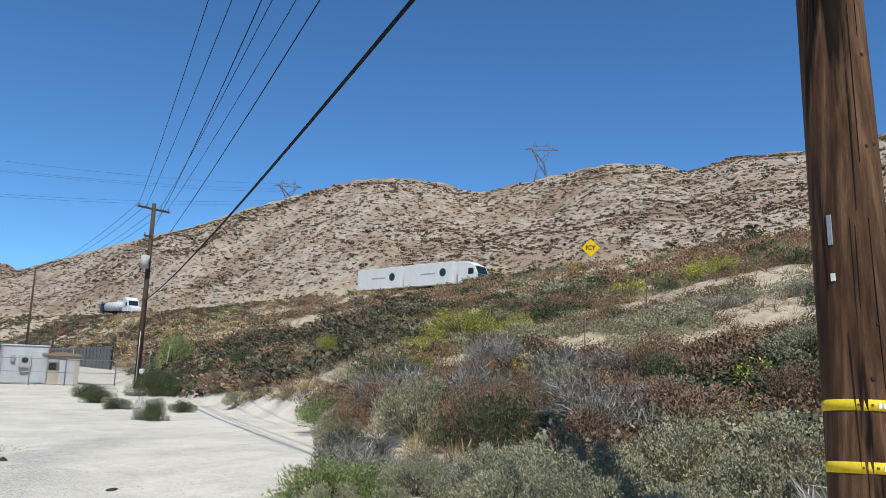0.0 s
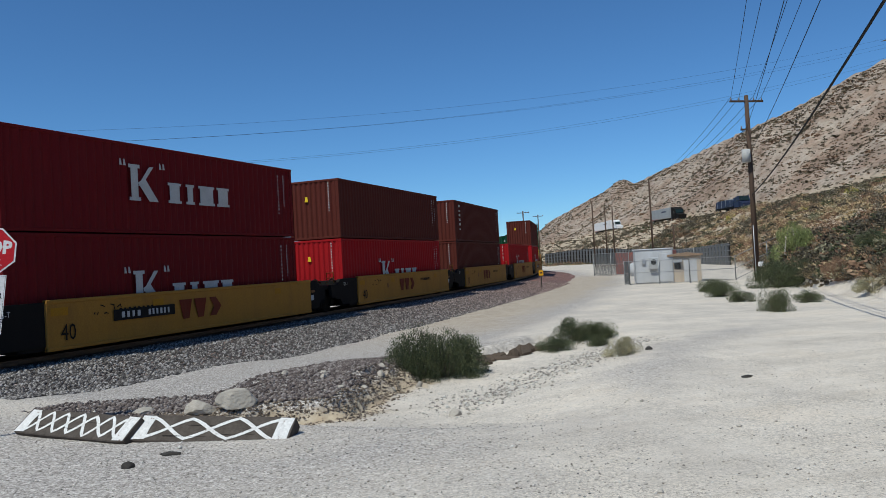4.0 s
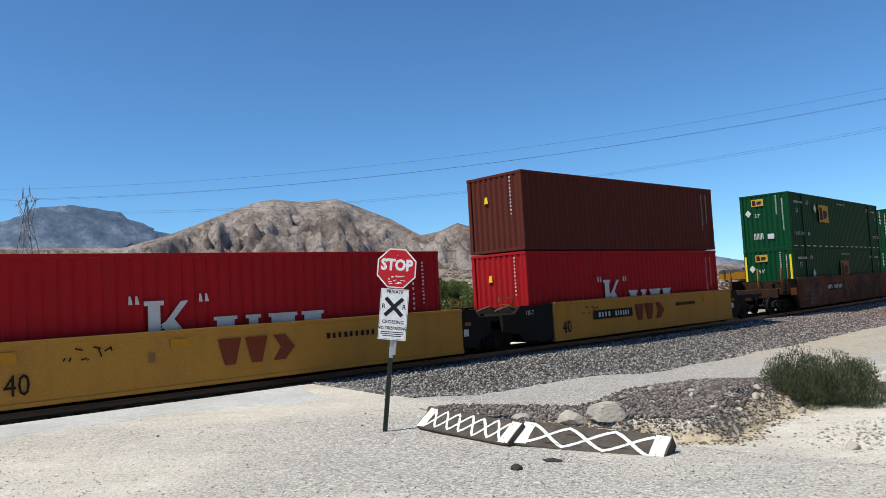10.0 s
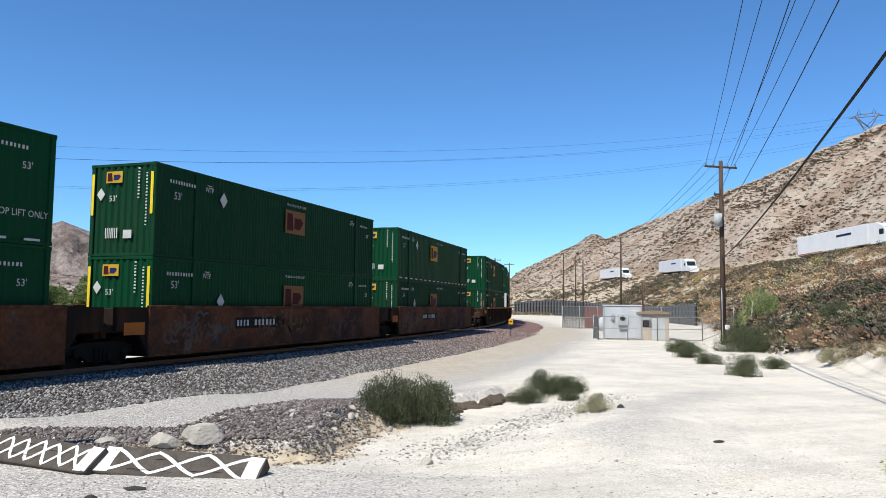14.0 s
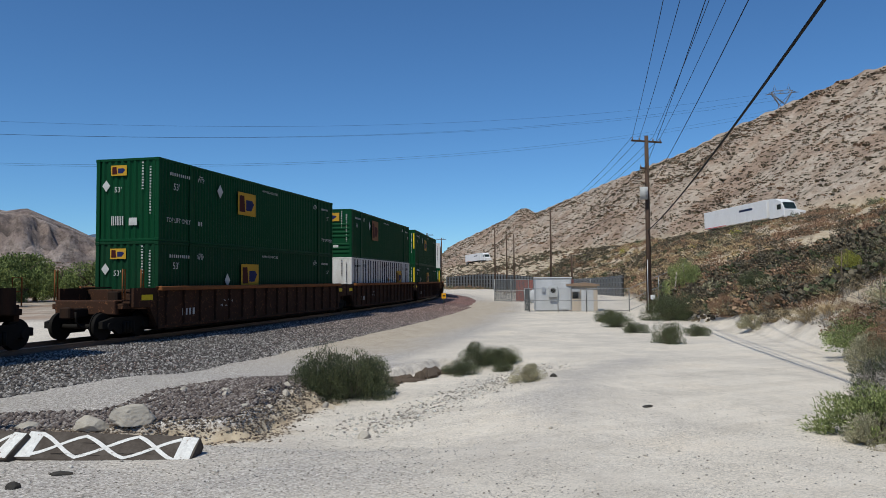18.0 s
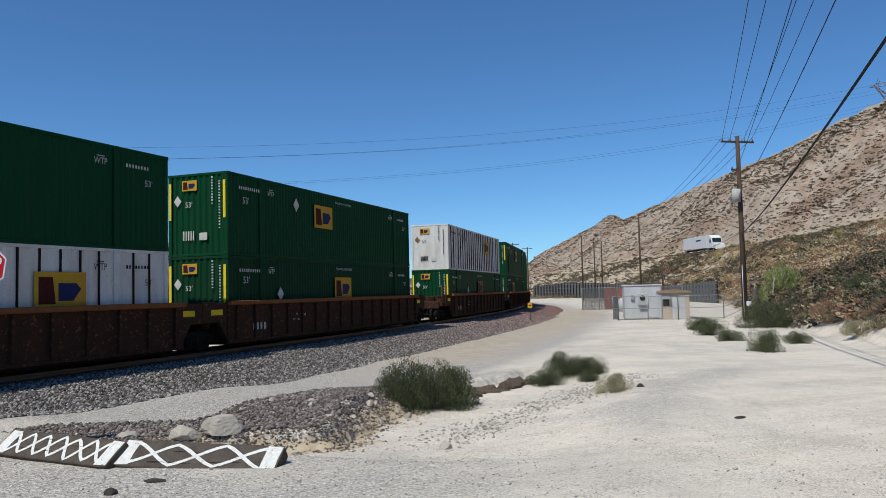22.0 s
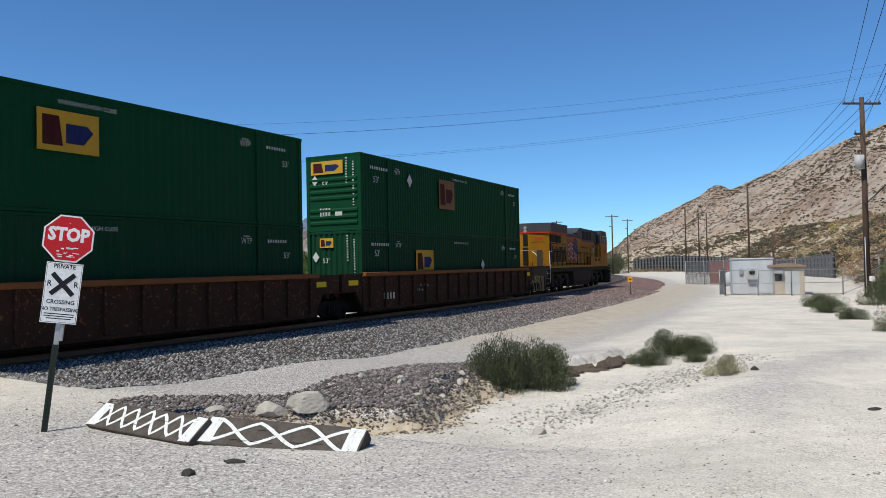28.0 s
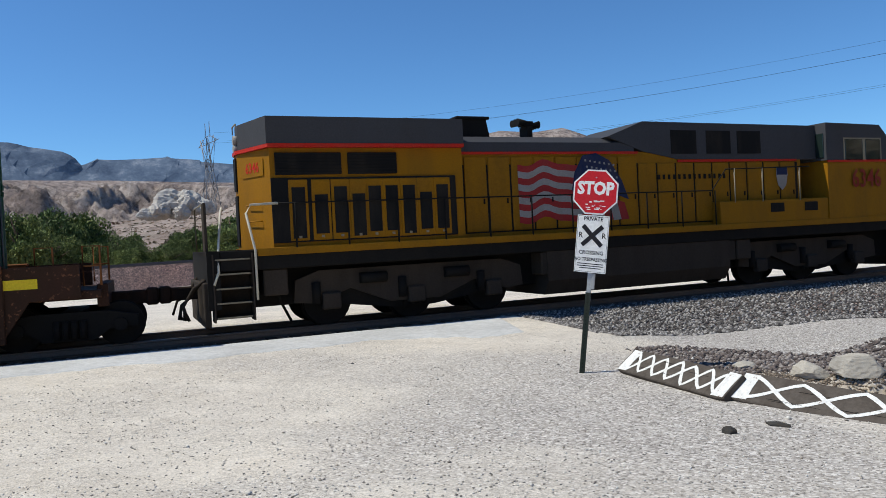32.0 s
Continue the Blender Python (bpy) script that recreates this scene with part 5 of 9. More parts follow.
def emblem(parent, x, y, z, w, h, faded=False, end=False):
    """The line's emblem as plain shapes: a gold panel with a maroon and a blue form."""
    m = pose(x, y, z, 0, 0, -90 if end else 0)
    panel = part("emblem", cached(("embp", w, h, faded), lambda: MB().box(-w / 2, w / 2, -0.007, 0, -h / 2, h / 2).mesh("emblem", BRONZE if faded else GOLD)), None, parent, m=m)

    def red():
        return MB().prism([(-w * 0.42, -h * 0.36), (-w * 0.1, -h * 0.36), (-w * 0.16, h * 0.36), (-w * 0.42, h * 0.36)], 1, -0.011, -0.007).mesh("emblem_form", EMB_RED)

    def blue():
        return MB().prism([(-w * 0.05, -h * 0.28), (w * 0.24, -h * 0.28), (w * 0.4, h * 0.04), (w * 0.3, h * 0.2), (-w * 0.05, h * 0.2)], 1, -0.011, -0.007).mesh("emblem_form", EMB_RED if faded else EMB_BLUE)
    part("emblem_form", cached(("embr", w, h), red), None, panel)
    part("emblem_form", cached(("embb", w, h, faded), blue), None, panel)
    return panel


def container_body(u, length, height, z0, mat, style, label, end_style="ribs"):
    e = empty("container", pose(0, 0, 0), label, "container", "containers on the train")
    W = 1.24
    y = -W
    pitch, depth = {"iso": (0.28, 0.036), "plain": (0.26, 0.014), "fine": (0.2, 0.022), "post": (0.61, 0.03)}[style]
    rail = 0.09
    key = (length, height, style)
    side = cached(("side", *key, mat.name), lambda: corrugated(length - 0.24, height - 2 * rail, pitch, depth, 0.1 if style == "post" else 0.3).mesh("side_wall", mat))
    part("side_wall", side, mat, e, m=pose(0.12, y + 0.05, z0 + rail))
    part("side_wall", side, mat, e, m=pose(length - 0.12, W - 0.05, z0 + rail, 0, 0, 180))
    ew = 2 * W - 0.24
    if end_style == "louvre":
        endm = cached(("end_l", height, mat.name), lambda: MB().box(-ew / 2, ew / 2, -0.01, 0.02, 0, height - 2 * rail).mesh("end_wall", mat))
        panel = part("end_wall", endm, mat, e, m=pose(0.03, 0, z0 + rail, 0, 0, -90))
        slat_ = cached(("louvre", mat.name), lambda: MB().prism([(-0.055, 0), (-0.01, -0.05), (-0.01, 0.12), (-0.055, 0.07)], 0, -ew / 2 + 0.05, ew / 2 - 0.05).mesh("louvre", mat))
        for i in range(8):
            if i != 3:
                part("louvre", slat_, mat, panel, m=pose(0, 0, 0.18 + i * 0.235))
    elif end_style == "smooth":
        endm = cached(("end_s", height, mat.name), lambda: corrugated(ew, height - 2 * rail, 0.56, 0.012, 0.12).mesh("end_wall", mat))
        part("end_wall", endm, mat, e, m=pose(0.03, ew / 2, z0 + rail, 0, 0, -90))
    else:
        endm = cached(("end", height, mat.name), lambda: corrugated(ew, height - 2 * rail, 0.245, 0.045, 0.3).mesh("end_wall", mat))
        part("end_wall", endm, mat, e, m=pose(0.065, ew / 2, z0 + rail, 0, 0, -90))
    door = cached(("door", height, mat.name), lambda: MB().box(0, ew / 2 - 0.01, -0.04, 0.01, 0, height - 2 * rail, 0.01).mesh("door", mat))
    for q in (0, ew / 2 + 0.01):
        part("door", door, mat, e, m=pose(length - 0.05, -ew / 2 + q, z0 + rail, 0, 0, 90))
    bar = cached(("bar", height), lambda: MB().tube([(0, 0, 0.05), (0, 0, height - 0.25)], 0.02, 6).mesh("locking_bar", STEEL))
    for q in (-0.75, -0.3, 0.3, 0.75):
        part("locking_bar", bar, STEEL, e, m=pose(length + 0.005, q, z0 + rail))
    roof = cached(("roof", length, mat.name), lambda: MB().box(0.1, length - 0.1, -W + 0.06, W - 0.06, 0, 0.04, 0.008).mesh("roof", mat))
    part("roof", roof, mat, e, m=pose(0, 0, z0 + height - 0.06))
    floor_ = cached(("floor", length, mat.name), lambda: MB().box(0.1, length - 0.1, -W + 0.06, W - 0.06, 0, 0.1).mesh("underframe", mat))
    part("underframe", floor_, mat, e, m=pose(0, 0, z0 + 0.02))
    cpost = cached(("post", height, mat.name), lambda: MB().box(-0.075, 0.075, -0.075, 0.075, 0.1, height - 0.1, 0.015).mesh("corner_post", mat))
    cast = cached(("cast", mat.name), lambda: MB().box(-0.089, 0.089, -0.081, 0.081, 0, 0.118, 0.012).mesh("corner_casting", mat))
    for px in (0.079, length - 0.079):
        for py in (-W + 0.075, W - 0.075):
            part("corner_post", cpost, mat, e, m=pose(px, py, z0))
            for pz in (0, height - 0.118):
                part("corner_casting", cast, mat, e, m=pose(px, py, z0 + pz))
    lrail = cached(("lrail", length, mat.name), lambda: MB().box(0.15, length - 0.15, -0.045, 0.045, 0, rail, 0.01).mesh("side_rail", mat))
    for py in (-W + 0.05, W - 0.05):
        for pz in (0, height - rail):
            part("side_rail", lrail, mat, e, m=pose(0, py, z0 + pz))
    erail = cached(("erail", mat.name), lambda: MB().box(-0.05, 0.05, -ew / 2, ew / 2, 0, rail, 0.01).mesh("end_rail", mat))
    for px in (0.06, length - 0.06):
        for pz in (0, height - rail):
            part("end_rail", erail, mat, e, m=pose(px, 0, z0 + pz))
    if style == "post":
        dark_rib = cached(("drib", height), lambda: MB().box(-0.022, 0.022, -0.012, 0.03, rail, height - rail).mesh("side_post", BLACK_STEEL))
        for i in range(25):
            part("side_post", dark_rib, None, e, m=pose(0.75 + i * 0.61, y + 0.012, z0))
    if length > 14:
        ipost = cached(("ipost", height, mat.name), lambda: MB().box(-0.1, 0.1, -0.02, 0.06, 0.05, height - 0.05, 0.01).mesh("lift_post", mat))
        icast = cached(("icast", mat.name), lambda: MB().box(-0.1, 0.1, -0.03, 0.06, 0, 0.12, 0.01).mesh("lift_casting", mat))
        for px in (2.0, length - 2.0):
            part("lift_post", ipost, mat, e, m=pose(px, y, z0))
            part("lift_post", ipost, mat, e, m=pose(px, W, z0, 0, 0, 180))
            for pz in (0.0, height - 0.125):
                part("lift_casting", icast, mat, e, m=pose(px, y, z0 + pz))
    rolling(e, u, u + length)
    return e


Y_SIDE = -1.27


def van(u, level, mat, label, style="plain", end_style="ribs", emb=(5.1, 0.55), diam=3.6, white=False, faded=False, tape=False, liftonly=False, dashes=False):
    """A 53-foot domestic container; level 0 lies in the well, 1 on top."""
    z0 = 0.32 if level == 0 else 3.22
    e = container_body(u, 16.15, 2.89, z0, mat, style, label, end_style)
    top = z0 + 2.89
    ink = BLACK_STEEL if white else LETTER
    x = emb[0]
    emblem(e, x, Y_SIDE - 0.012, top - 0.7 - emb[1] * 0.5 if level else top - 1.15, 1.55, 1.3 if end_style == "louvre" else 0.95, faded)
    if end_style == "louvre":
        emblem(e, -0.03, 0.25, top - 0.48, 1.45, 0.5, False, True)
    else:
        emblem(e, -0.012, 0.32, top - 0.42, 0.62, 0.36, False, True)
    diamond(e, diam, Y_SIDE - 0.012, top - 0.75 if level else top - 1.35, 0.27, BRONZE if white else LETTER)
    diamond(e, -0.012, 0.82, top - 0.95, 0.2, BRONZE if white else LETTER, True)
    decal("length_mark", "53'", 1.0, Y_SIDE - 0.014, top - 0.95 if level else top - 0.85, 0.34, ink, e)
    decal("length_mark", "53'", 15.3, Y_SIDE - 0.014, top - 0.95, 0.26, ink, e)
    decal("length_mark", "53'", -0.014, 0.35, top - 1.1, 0.26, ink, e, True)
    bars(e, 1.25, Y_SIDE - 0.012, top - 0.5, 1.3, 0.14, ink, n=10)
    bars(e, 14.9, Y_SIDE - 0.012, top - 0.5, 0.9, 0.12, ink, n=8)
    bars(e, -0.012, -0.92, top - 1.1, 0.08, 1.7, ink, True, n=17, upright=True)
    bars(e, -0.012, -0.62, top - 0.6, 0.09, 1.0, ink, True, n=10, upright=True)
    bars(e, -0.012, 0.35, z0 + 0.72, 0.5, 0.4, ink, True, n=7)
    part("data_plate", cached("plate", lambda: MB().box(-0.16, 0.16, -0.006, 0, -0.13, 0.13).mesh("data_plate", LETTER)), None, e, m=pose(-0.012, -0.25, z0 + 0.68, 0, 0, -90))
    decal("warning", "WARNING HIGH CUBE", 8.4, Y_SIDE - 0.014, top - 0.32, 0.15, ink, e)
    for px in (2.6, 13.55):
        decal("lift_mark", "WTP", px, Y_SIDE - 0.014, top - 0.52, 0.26, ink, e, squeeze=0.8)
        part("mark_bar", cached(("wbar", ink.name), lambda: MB().box(-0.13, 0.13, -0.004, 0, -0.012, 0.012).mesh("mark_bar", ink)), None, e, m=pose(px, Y_SIDE - 0.012, top - 0.37))
    if liftonly:
        for px in (1.15, 15.2):
            decal("lift_note", "TOP LIFT ONLY", px, Y_SIDE - 0.014, z0 + 0.75, 0.24, ink, e, squeeze=0.9)
        bars(e, 2.6, Y_SIDE - 0.012, z0 + 0.75, 0.36, 0.2, ink, n=2)
    if dashes:
        me = cached("dash", lambda: MB().box(-0.23, 0.23, -0.004, 0, -0.03, 0.03).mesh("reflective_strip", LETTER))
        for i in range(17):
            part("reflective_strip", me, None, e, m=pose(0.5 + i * 0.94, Y_SIDE + 0.005, z0 + 0.12))
    if tape:
        me = cached("tape", lambda: MB().box(-0.05, 0.05, -0.004, 0, -0.65, 0.65).mesh("yellow_strip", YELLOW_TAPE))
        for py in (-1.12, 1.14):
            part("yellow_strip", me, None, e, m=pose(-0.016, py, top - 0.95, 0, 0, -90))
    return e


def box40(u, level, mat, label, logo="", maker=False):
    """A 40-foot sea container."""
    z0 = 0.5 if level == 0 else 3.12
    e = container_body(u, 12.19, 2.58, z0, mat, "iso", label)
    top = z0 + 2.58
    if logo:
        lower = logo == "low"
        zc = z0 + (1.02 if lower else 1.45)
        part("emblem_initial", cached("big_form", big_form), None, e, m=pose(4.45, Y_SIDE - 0.014, zc))
        part("emblem_word", cached("word_form", word_form), None, e, m=pose(5.5, Y_SIDE - 0.014, zc - 0.26))
    if maker:
        bars(e, 1.0, Y_SIDE - 0.012, top - 1.0, 0.42, 1.75, LETTER, n=6, upright=True, name="maker_mark")
    bars(e, 11.55, Y_SIDE - 0.012, top - 0.85, 0.07, 1.2, LETTER, n=12, upright=True)
    bars(e, 11.2, Y_SIDE - 0.012, top - 1.0, 0.07, 1.5, LETTER, n=11, upright=True)
    bars(e, -0.012, -0.75, top - 0.75, 0.07, 1.3, LETTER, True, n=11, upright=True)
    part("hazard_mark", cached("hz", lambda: MB().prism([(-0.09, -0.1), (0.09, -0.1), (0.05, 0.12), (-0.05, 0.12)], 1, -0.005, 0).mesh("hazard_mark", YELLOW_TAPE)), None, e, m=pose(-0.012, 0.35, z0 + 1.75, 0, 0, -90))
    return e


def big_form():
    """The large form of the line's emblem: a footed block with two slanted wedges, between small ticks."""
    mb = MB()
    mb.box(-0.42, -0.16, -0.004, 0.0, -0.52, 0.52)
    mb.box(-0.5, -0.08, -0.0045, 0.0, -0.52, -0.42)
    mb.box(-0.5, -0.08, -0.0045, 0.0, 0.42, 0.52)
    mb.prism([(-0.16, 0.0), (0.26, -0.52), (0.62, -0.52), (0.1, 0.16)], 1, -0.004, 0.0)
    mb.prism([(-0.16, -0.08), (0.3, 0.5), (0.46, 0.5), (-0.02, -0.08)], 1, -0.0042, 0.0)
    for x in (-0.82, -0.68, 0.7, 0.84):
        mb.prism([(x, 0.46), (x + 0.09, 0.46), (x + 0.05, 0.64), (x + 0.01, 0.64)], 1, -0.004, 0.0)
    return mb.mesh("emblem_initial", LETTER)


def word_form():
    """The smaller word beside it, as plain footed blocks."""
    mb = MB()
    for x, w in ((0.05, 0.42), (0.82, 0.24), (1.4, 0.62), (2.28, 0.48)):
        mb.box(x, x + w, -0.004, 0.0, -0.26, 0.36)
        mb.box(x - 0.07, x + w + 0.07, -0.0045, 0.0, -0.26, -0.18)
        mb.box(x - 0.07, x + w + 0.07, -0.0045, 0.0, 0.28, 0.36)
    return mb.mesh("emblem_word", LETTER)


def wheel_mesh():
    mb = MB()
    mb.tube([(0, -0.07, 0), (0, 0.055, 0)], 0.42, 24)
    mb.tube([(0, 0.055, 0), (0, 0.085, 0)], 0.45, 24)
    return mb.mesh("wheel", BLACK_STEEL)


def bogie(parent, x, axles=2, base=1.78, radius=0.42):
    """A rail truck: wheels, axles, side frames and springs, under its car."""
    sc = radius / 0.42
    wm = cached("wheel", wheel_mesh)
    ax = cached("axle", lambda: MB().tube([(0, -0.75, 0), (0, 0.75, 0)], 0.08, 10).mesh("axle", BLACK_STEEL))
    L_ = base * (axles - 1)
    for i in range(axles):
        wx = x - L_ / 2 + i * base
        part("axle", ax, None, parent, m=pose(wx, 0, radius))
        part("wheel", wm, None, parent, "steel rail wheel", m=pose(wx, -0.755, radius) @ Matrix.Scale(sc, 4))
        part("wheel", wm, None, parent, "steel rail wheel", m=pose(wx, 0.755, radius, 0, 0, 180) @ Matrix.Scale(sc, 4))

    def frame_mesh():
        h = L_ / 2
        prof = [(-h - 0.32, radius + 0.16), (-h - 0.32, radius - 0.05), (-h + 0.2, radius - 0.08), (-0.45, radius - 0.26), (0.45, radius - 0.26), (h - 0.2, radius - 0.08), (h + 0.32, radius - 0.05), (h + 0.32, radius + 0.16), (h - 0.25, radius + 0.28), (-h + 0.25, radius + 0.28)]
        mb = MB().prism(prof, 1, -0.07, 0.07)
        for i in range(axles):
            mb.tube([(-h + i * base, -0.14, radius), (-h + i * base, 0.05, radius)], 0.13, 10)
        for q in (-0.22, -0.07, 0.08, 0.23):
            mb.tube([(q, -0.1, radius - 0.22), (q, -0.1, radius + 0.12)], 0.06, 8)
        return mb.mesh("side_frame", BLACK_STEEL)
    fm = cached(("sf", axles, base, radius), frame_mesh)
    for sy in (-0.98, 0.98):
        part("side_frame", fm, None, parent, m=pose(x, sy, 0, 0, 0, 0 if sy < 0 else 180))
    part("bolster", cached("bolster", lambda: MB().box(-0.2, 0.2, -1.0, 1.0, -0.12, 0.12, 0.03).mesh("bolster", BLACK_STEEL)), None, parent, m=pose(x, 0, radius + 0.16))


def railing(parent, x, y, mat, h=0.55, w=0.5):
    me = cached(("railing", mat.name, h, w), lambda: MB().tube([(0, 0, 0), (0, 0, h), (w, 0, h), (w, 0, 0)], 0.022, 6).tube([(0, 0, h * 0.5), (w, 0, h * 0.5)], 0.018, 6).mesh("grab_rail", mat))
    part("grab_rail", me, None, parent, m=pose(x, y, 1.2))


def hose(parent, x):
    me = cached("hose", lambda: MB().tube([(0, 0.3, 0.9), (0.05, 0.32, 0.6), (0.25, 0.33, 0.42), (0.55, 0.33, 0.38), (0.8, 0.33, 0.5), (1.0, 0.3, 0.8)], 0.03, 7).mesh("brake_hose", BLACK_STEEL))
    part("brake_hose", me, None, parent, m=pose(x, -0.7, 0))


def coupler(parent, x, way):
    me = cached("coupler", lambda: MB().box(0, 0.75, -0.12, 0.12, -0.14, 0.14, 0.03).box(0.7, 0.95, -0.2, 0.18, -0.18, 0.18, 0.04).mesh("coupler", SOOTY))
    part("coupler", me, None, parent, m=pose(x, 0, 0.86, 0, 0, 0 if way > 0 else 180))


def well_car(u, length, kind, label, first, last, group):
    """One well unit under a container of that length; first and last say where it has a coupler end."""
    e = empty("well_car", pose(0, 0, 0), label, "railcar", group)
    top = {"yellow": 1.4, "smooth": 1.72, "ribbed": 1.66}[kind]
    low = {"yellow": 0.14, "smooth": 0.2, "ribbed": 0.24}[kind]
    main = {"yellow": SILL_YELLOW, "smooth": SILL_SMOOTH, "ribbed": SILL_RUST}[kind]
    a, b = -0.35, length + 0.35
    ends = 1.95
    if kind == "yellow":
        a, b = 0.9, length + 0.55
    sidep = cached(("sill", kind, length), lambda: MB().box(a, b, -0.05, 0.05, low, top, 0.02).mesh("side_sill", main))
    flange = cached(("flange", kind, length), lambda: MB().box(a, b, -0.072, 0.072, -0.05, 0.05, 0.015).mesh("flange", main))
    for sy in (-1.45, 1.45):
        part("side_sill", sidep, None, e, m=pose(0, sy, 0))
        part("flange", flange, None, e, m=pose(0, sy, top - 0.048))
        part("flange", flange, None, e, m=pose(0, sy, low + 0.046))
    if kind == "ribbed":
        rib = cached("rib", lambda: MB().prism([(-1.58, low + 0.12), (-1.5, low + 0.09), (-1.5, top - 0.13), (-1.62, top - 0.13)], 0, -0.04, 0.04).mesh("rib", SILL_RUST))
        n = 16
        for i in range(n):
            part("rib", rib, None, e, m=pose(a + 0.4 + i * (b - a - 0.8) / (n - 1), 0, 0))
        ledge = cached(("ledge", length), lambda: MB().box(a, b, -0.13, 0.1, -0.15, 0.0, 0.02).mesh("top_chord", SILL_TAN))
        part("top_chord", ledge, None, e, "orange-brown rusty top chord", m=pose(0, -1.5, top + 0.005))
        part("top_chord", ledge, None, e, "orange-brown rusty top chord", m=pose(0, 1.5, top + 0.005))
    floor_ = cached(("wellfloor", length), lambda: MB().box(0.2, length - 0.2, -1.38, 1.38, 0.17, 0.26).mesh("well_floor", BLACK_STEEL))
    part("well_floor", floor_, None, e)
    # sloping ends that reach over the trucks
    dark = BLACK_STEEL if kind == "yellow" else SOOTY if kind == "smooth" else SILL_RUST

    def end_mesh():
        xa = a + 0.02
        mb = MB()
        if kind == "yellow":
            mb.prism([(xa, low + 0.12), (xa, top - 0.05), (-0.62, top - 0.05), (-0.9, 1.12), (-1.45, 1.12), (-1.45, 0.62), (-0.7, 0.5), (-0.5, low + 0.12)], 1, -0.07, 0.07)
        else:
            mb.prism([(xa, low + 0.1), (xa, top - 0.05), (-ends + 0.35, top - 0.05), (-ends + 0.35, 1.0), (-0.75, 0.98)], 1, -0.07, 0.07)
        return mb.mesh("end_web", dark)

    def one_end(m):
        for sy in (-1.37, 1.37):
            part("end_web", cached(("endp", kind, length), end_mesh), None, e, m=m @ Matrix.Translation((0, sy, 0)))
        part("end_platform", cached(("endd", kind, length), lambda: MB().box(-ends, min(a + 0.02, -0.1), -1.3, 1.3, 0.95, 1.12, 0.02).mesh("end_platform", dark)), None, e, m=m)
        part("bulkhead", cached(("endb", kind), lambda: MB().box(-0.2, -0.06, -1.36, 1.36, 0.3, top - 0.1, 0.02).mesh("bulkhead", dark)), None, e, m=m)
        part("end_sill", cached(("ends", kind), lambda: MB().box(-ends - 0.1, -ends + 0.1, -1.1, 1.1, 0.78, 1.22, 0.02).mesh("end_sill", dark)), None, e, m=m)
    one_end(Matrix())
    if kind == "yellow":
        xb = b - length
        def right_end():
            mb = MB()
            mb.prism([(b - 0.02, low + 0.12), (b - 0.02, top - 0.05), (length + 1.1, top - 0.05), (length + 1.25, 1.12), (length + 1.7, 1.12), (length + 1.7, 0.62), (length + 1.3, 0.5), (length + 1.15, low + 0.12)], 1, -0.07, 0.07)
            return mb.mesh("end_web", dark)
        for sy in (-1.37, 1.37):
            part("end_web", cached("yellow_right", right_end), None, e, m=pose(0, sy, 0))
        part("end_platform", cached("yellow_deck", lambda: MB().box(length + 0.1, length + ends, -1.3, 1.3, 0.95, 1.12, 0.02).mesh("end_platform", dark)), None, e)
        part("bulkhead", cached("yellow_bulk", lambda: MB().box(length + 0.06, length + 0.2, -1.36, 1.36, 0.3, top - 0.1, 0.02).mesh("bulkhead", dark)), None, e)
    else:
        one_end(pose(length, 0, 0, 0, 0, 180))
    y = -1.53
    half = 1.75 if length < 14 else 1.72
    if first:
        bogie(e, -1.35)
        coupler(e, -ends - 0.05, -1)
        hose(e, -ends - 1.0)
        for q, px in ((-1.25, 0.05), (-1.25, 1.0), (1.25, 0.05)):
            railing(e, -ends + px, q, SILL_YELLOW if kind == "yellow" else SILL_TAN, 1.02, 0.13)
        part("crossover_deck", cached(("xdeck", kind), lambda: MB().box(-ends - 0.02, -ends + 0.42, -1.28, 1.28, 1.2, 1.235, 0.006).mesh("crossover_deck", SILL_RUST)), None, e)
        part("brake_rigging", cached("rigging", lambda: MB().tube([(-1.6, -0.9, 1.5), (-0.5, -0.9, 1.42), (-0.3, -0.9, 1.62)], 0.035, 6).tube([(-1.7, 0.4, 1.62), (-0.25, 0.4, 1.62)], 0.03, 6).box(-1.25, -0.95, -0.6, -0.2, 1.12, 1.5, 0.03).mesh("brake_rigging", SOOTY)), None, e)
    else:
        bogie(e, -1.73 if length > 14 else -1.75)
        for q in (-1.1, 1.1):
            railing(e, -1.2, q, SILL_YELLOW if kind == "yellow" else SILL_TAN, 0.42, 0.6)
    if last:
        bogie(e, length + (2.1 if kind == "yellow" else 1.35))
        coupler(e, length + (3.6 if kind == "yellow" else ends + 0.05), 1)
        if kind == "yellow":
            part("end_deck", MB().box(length + ends, length + 3.85, -1.3, 1.3, 0.95, 1.1, 0.02), BLACK_STEEL, e, "dark end deck")
            for q, px in ((-1.25, 3.7), (1.22, 3.7)):
                railing(e, length + px, q, SILL_YELLOW, 1.02, 0.13)
        else:
            for q, px in ((-1.25, -0.3), (-1.25, -1.1), (1.2, -0.3)):
                railing(e, length + ends + px, q, SILL_TAN, 0.75, 0.3)
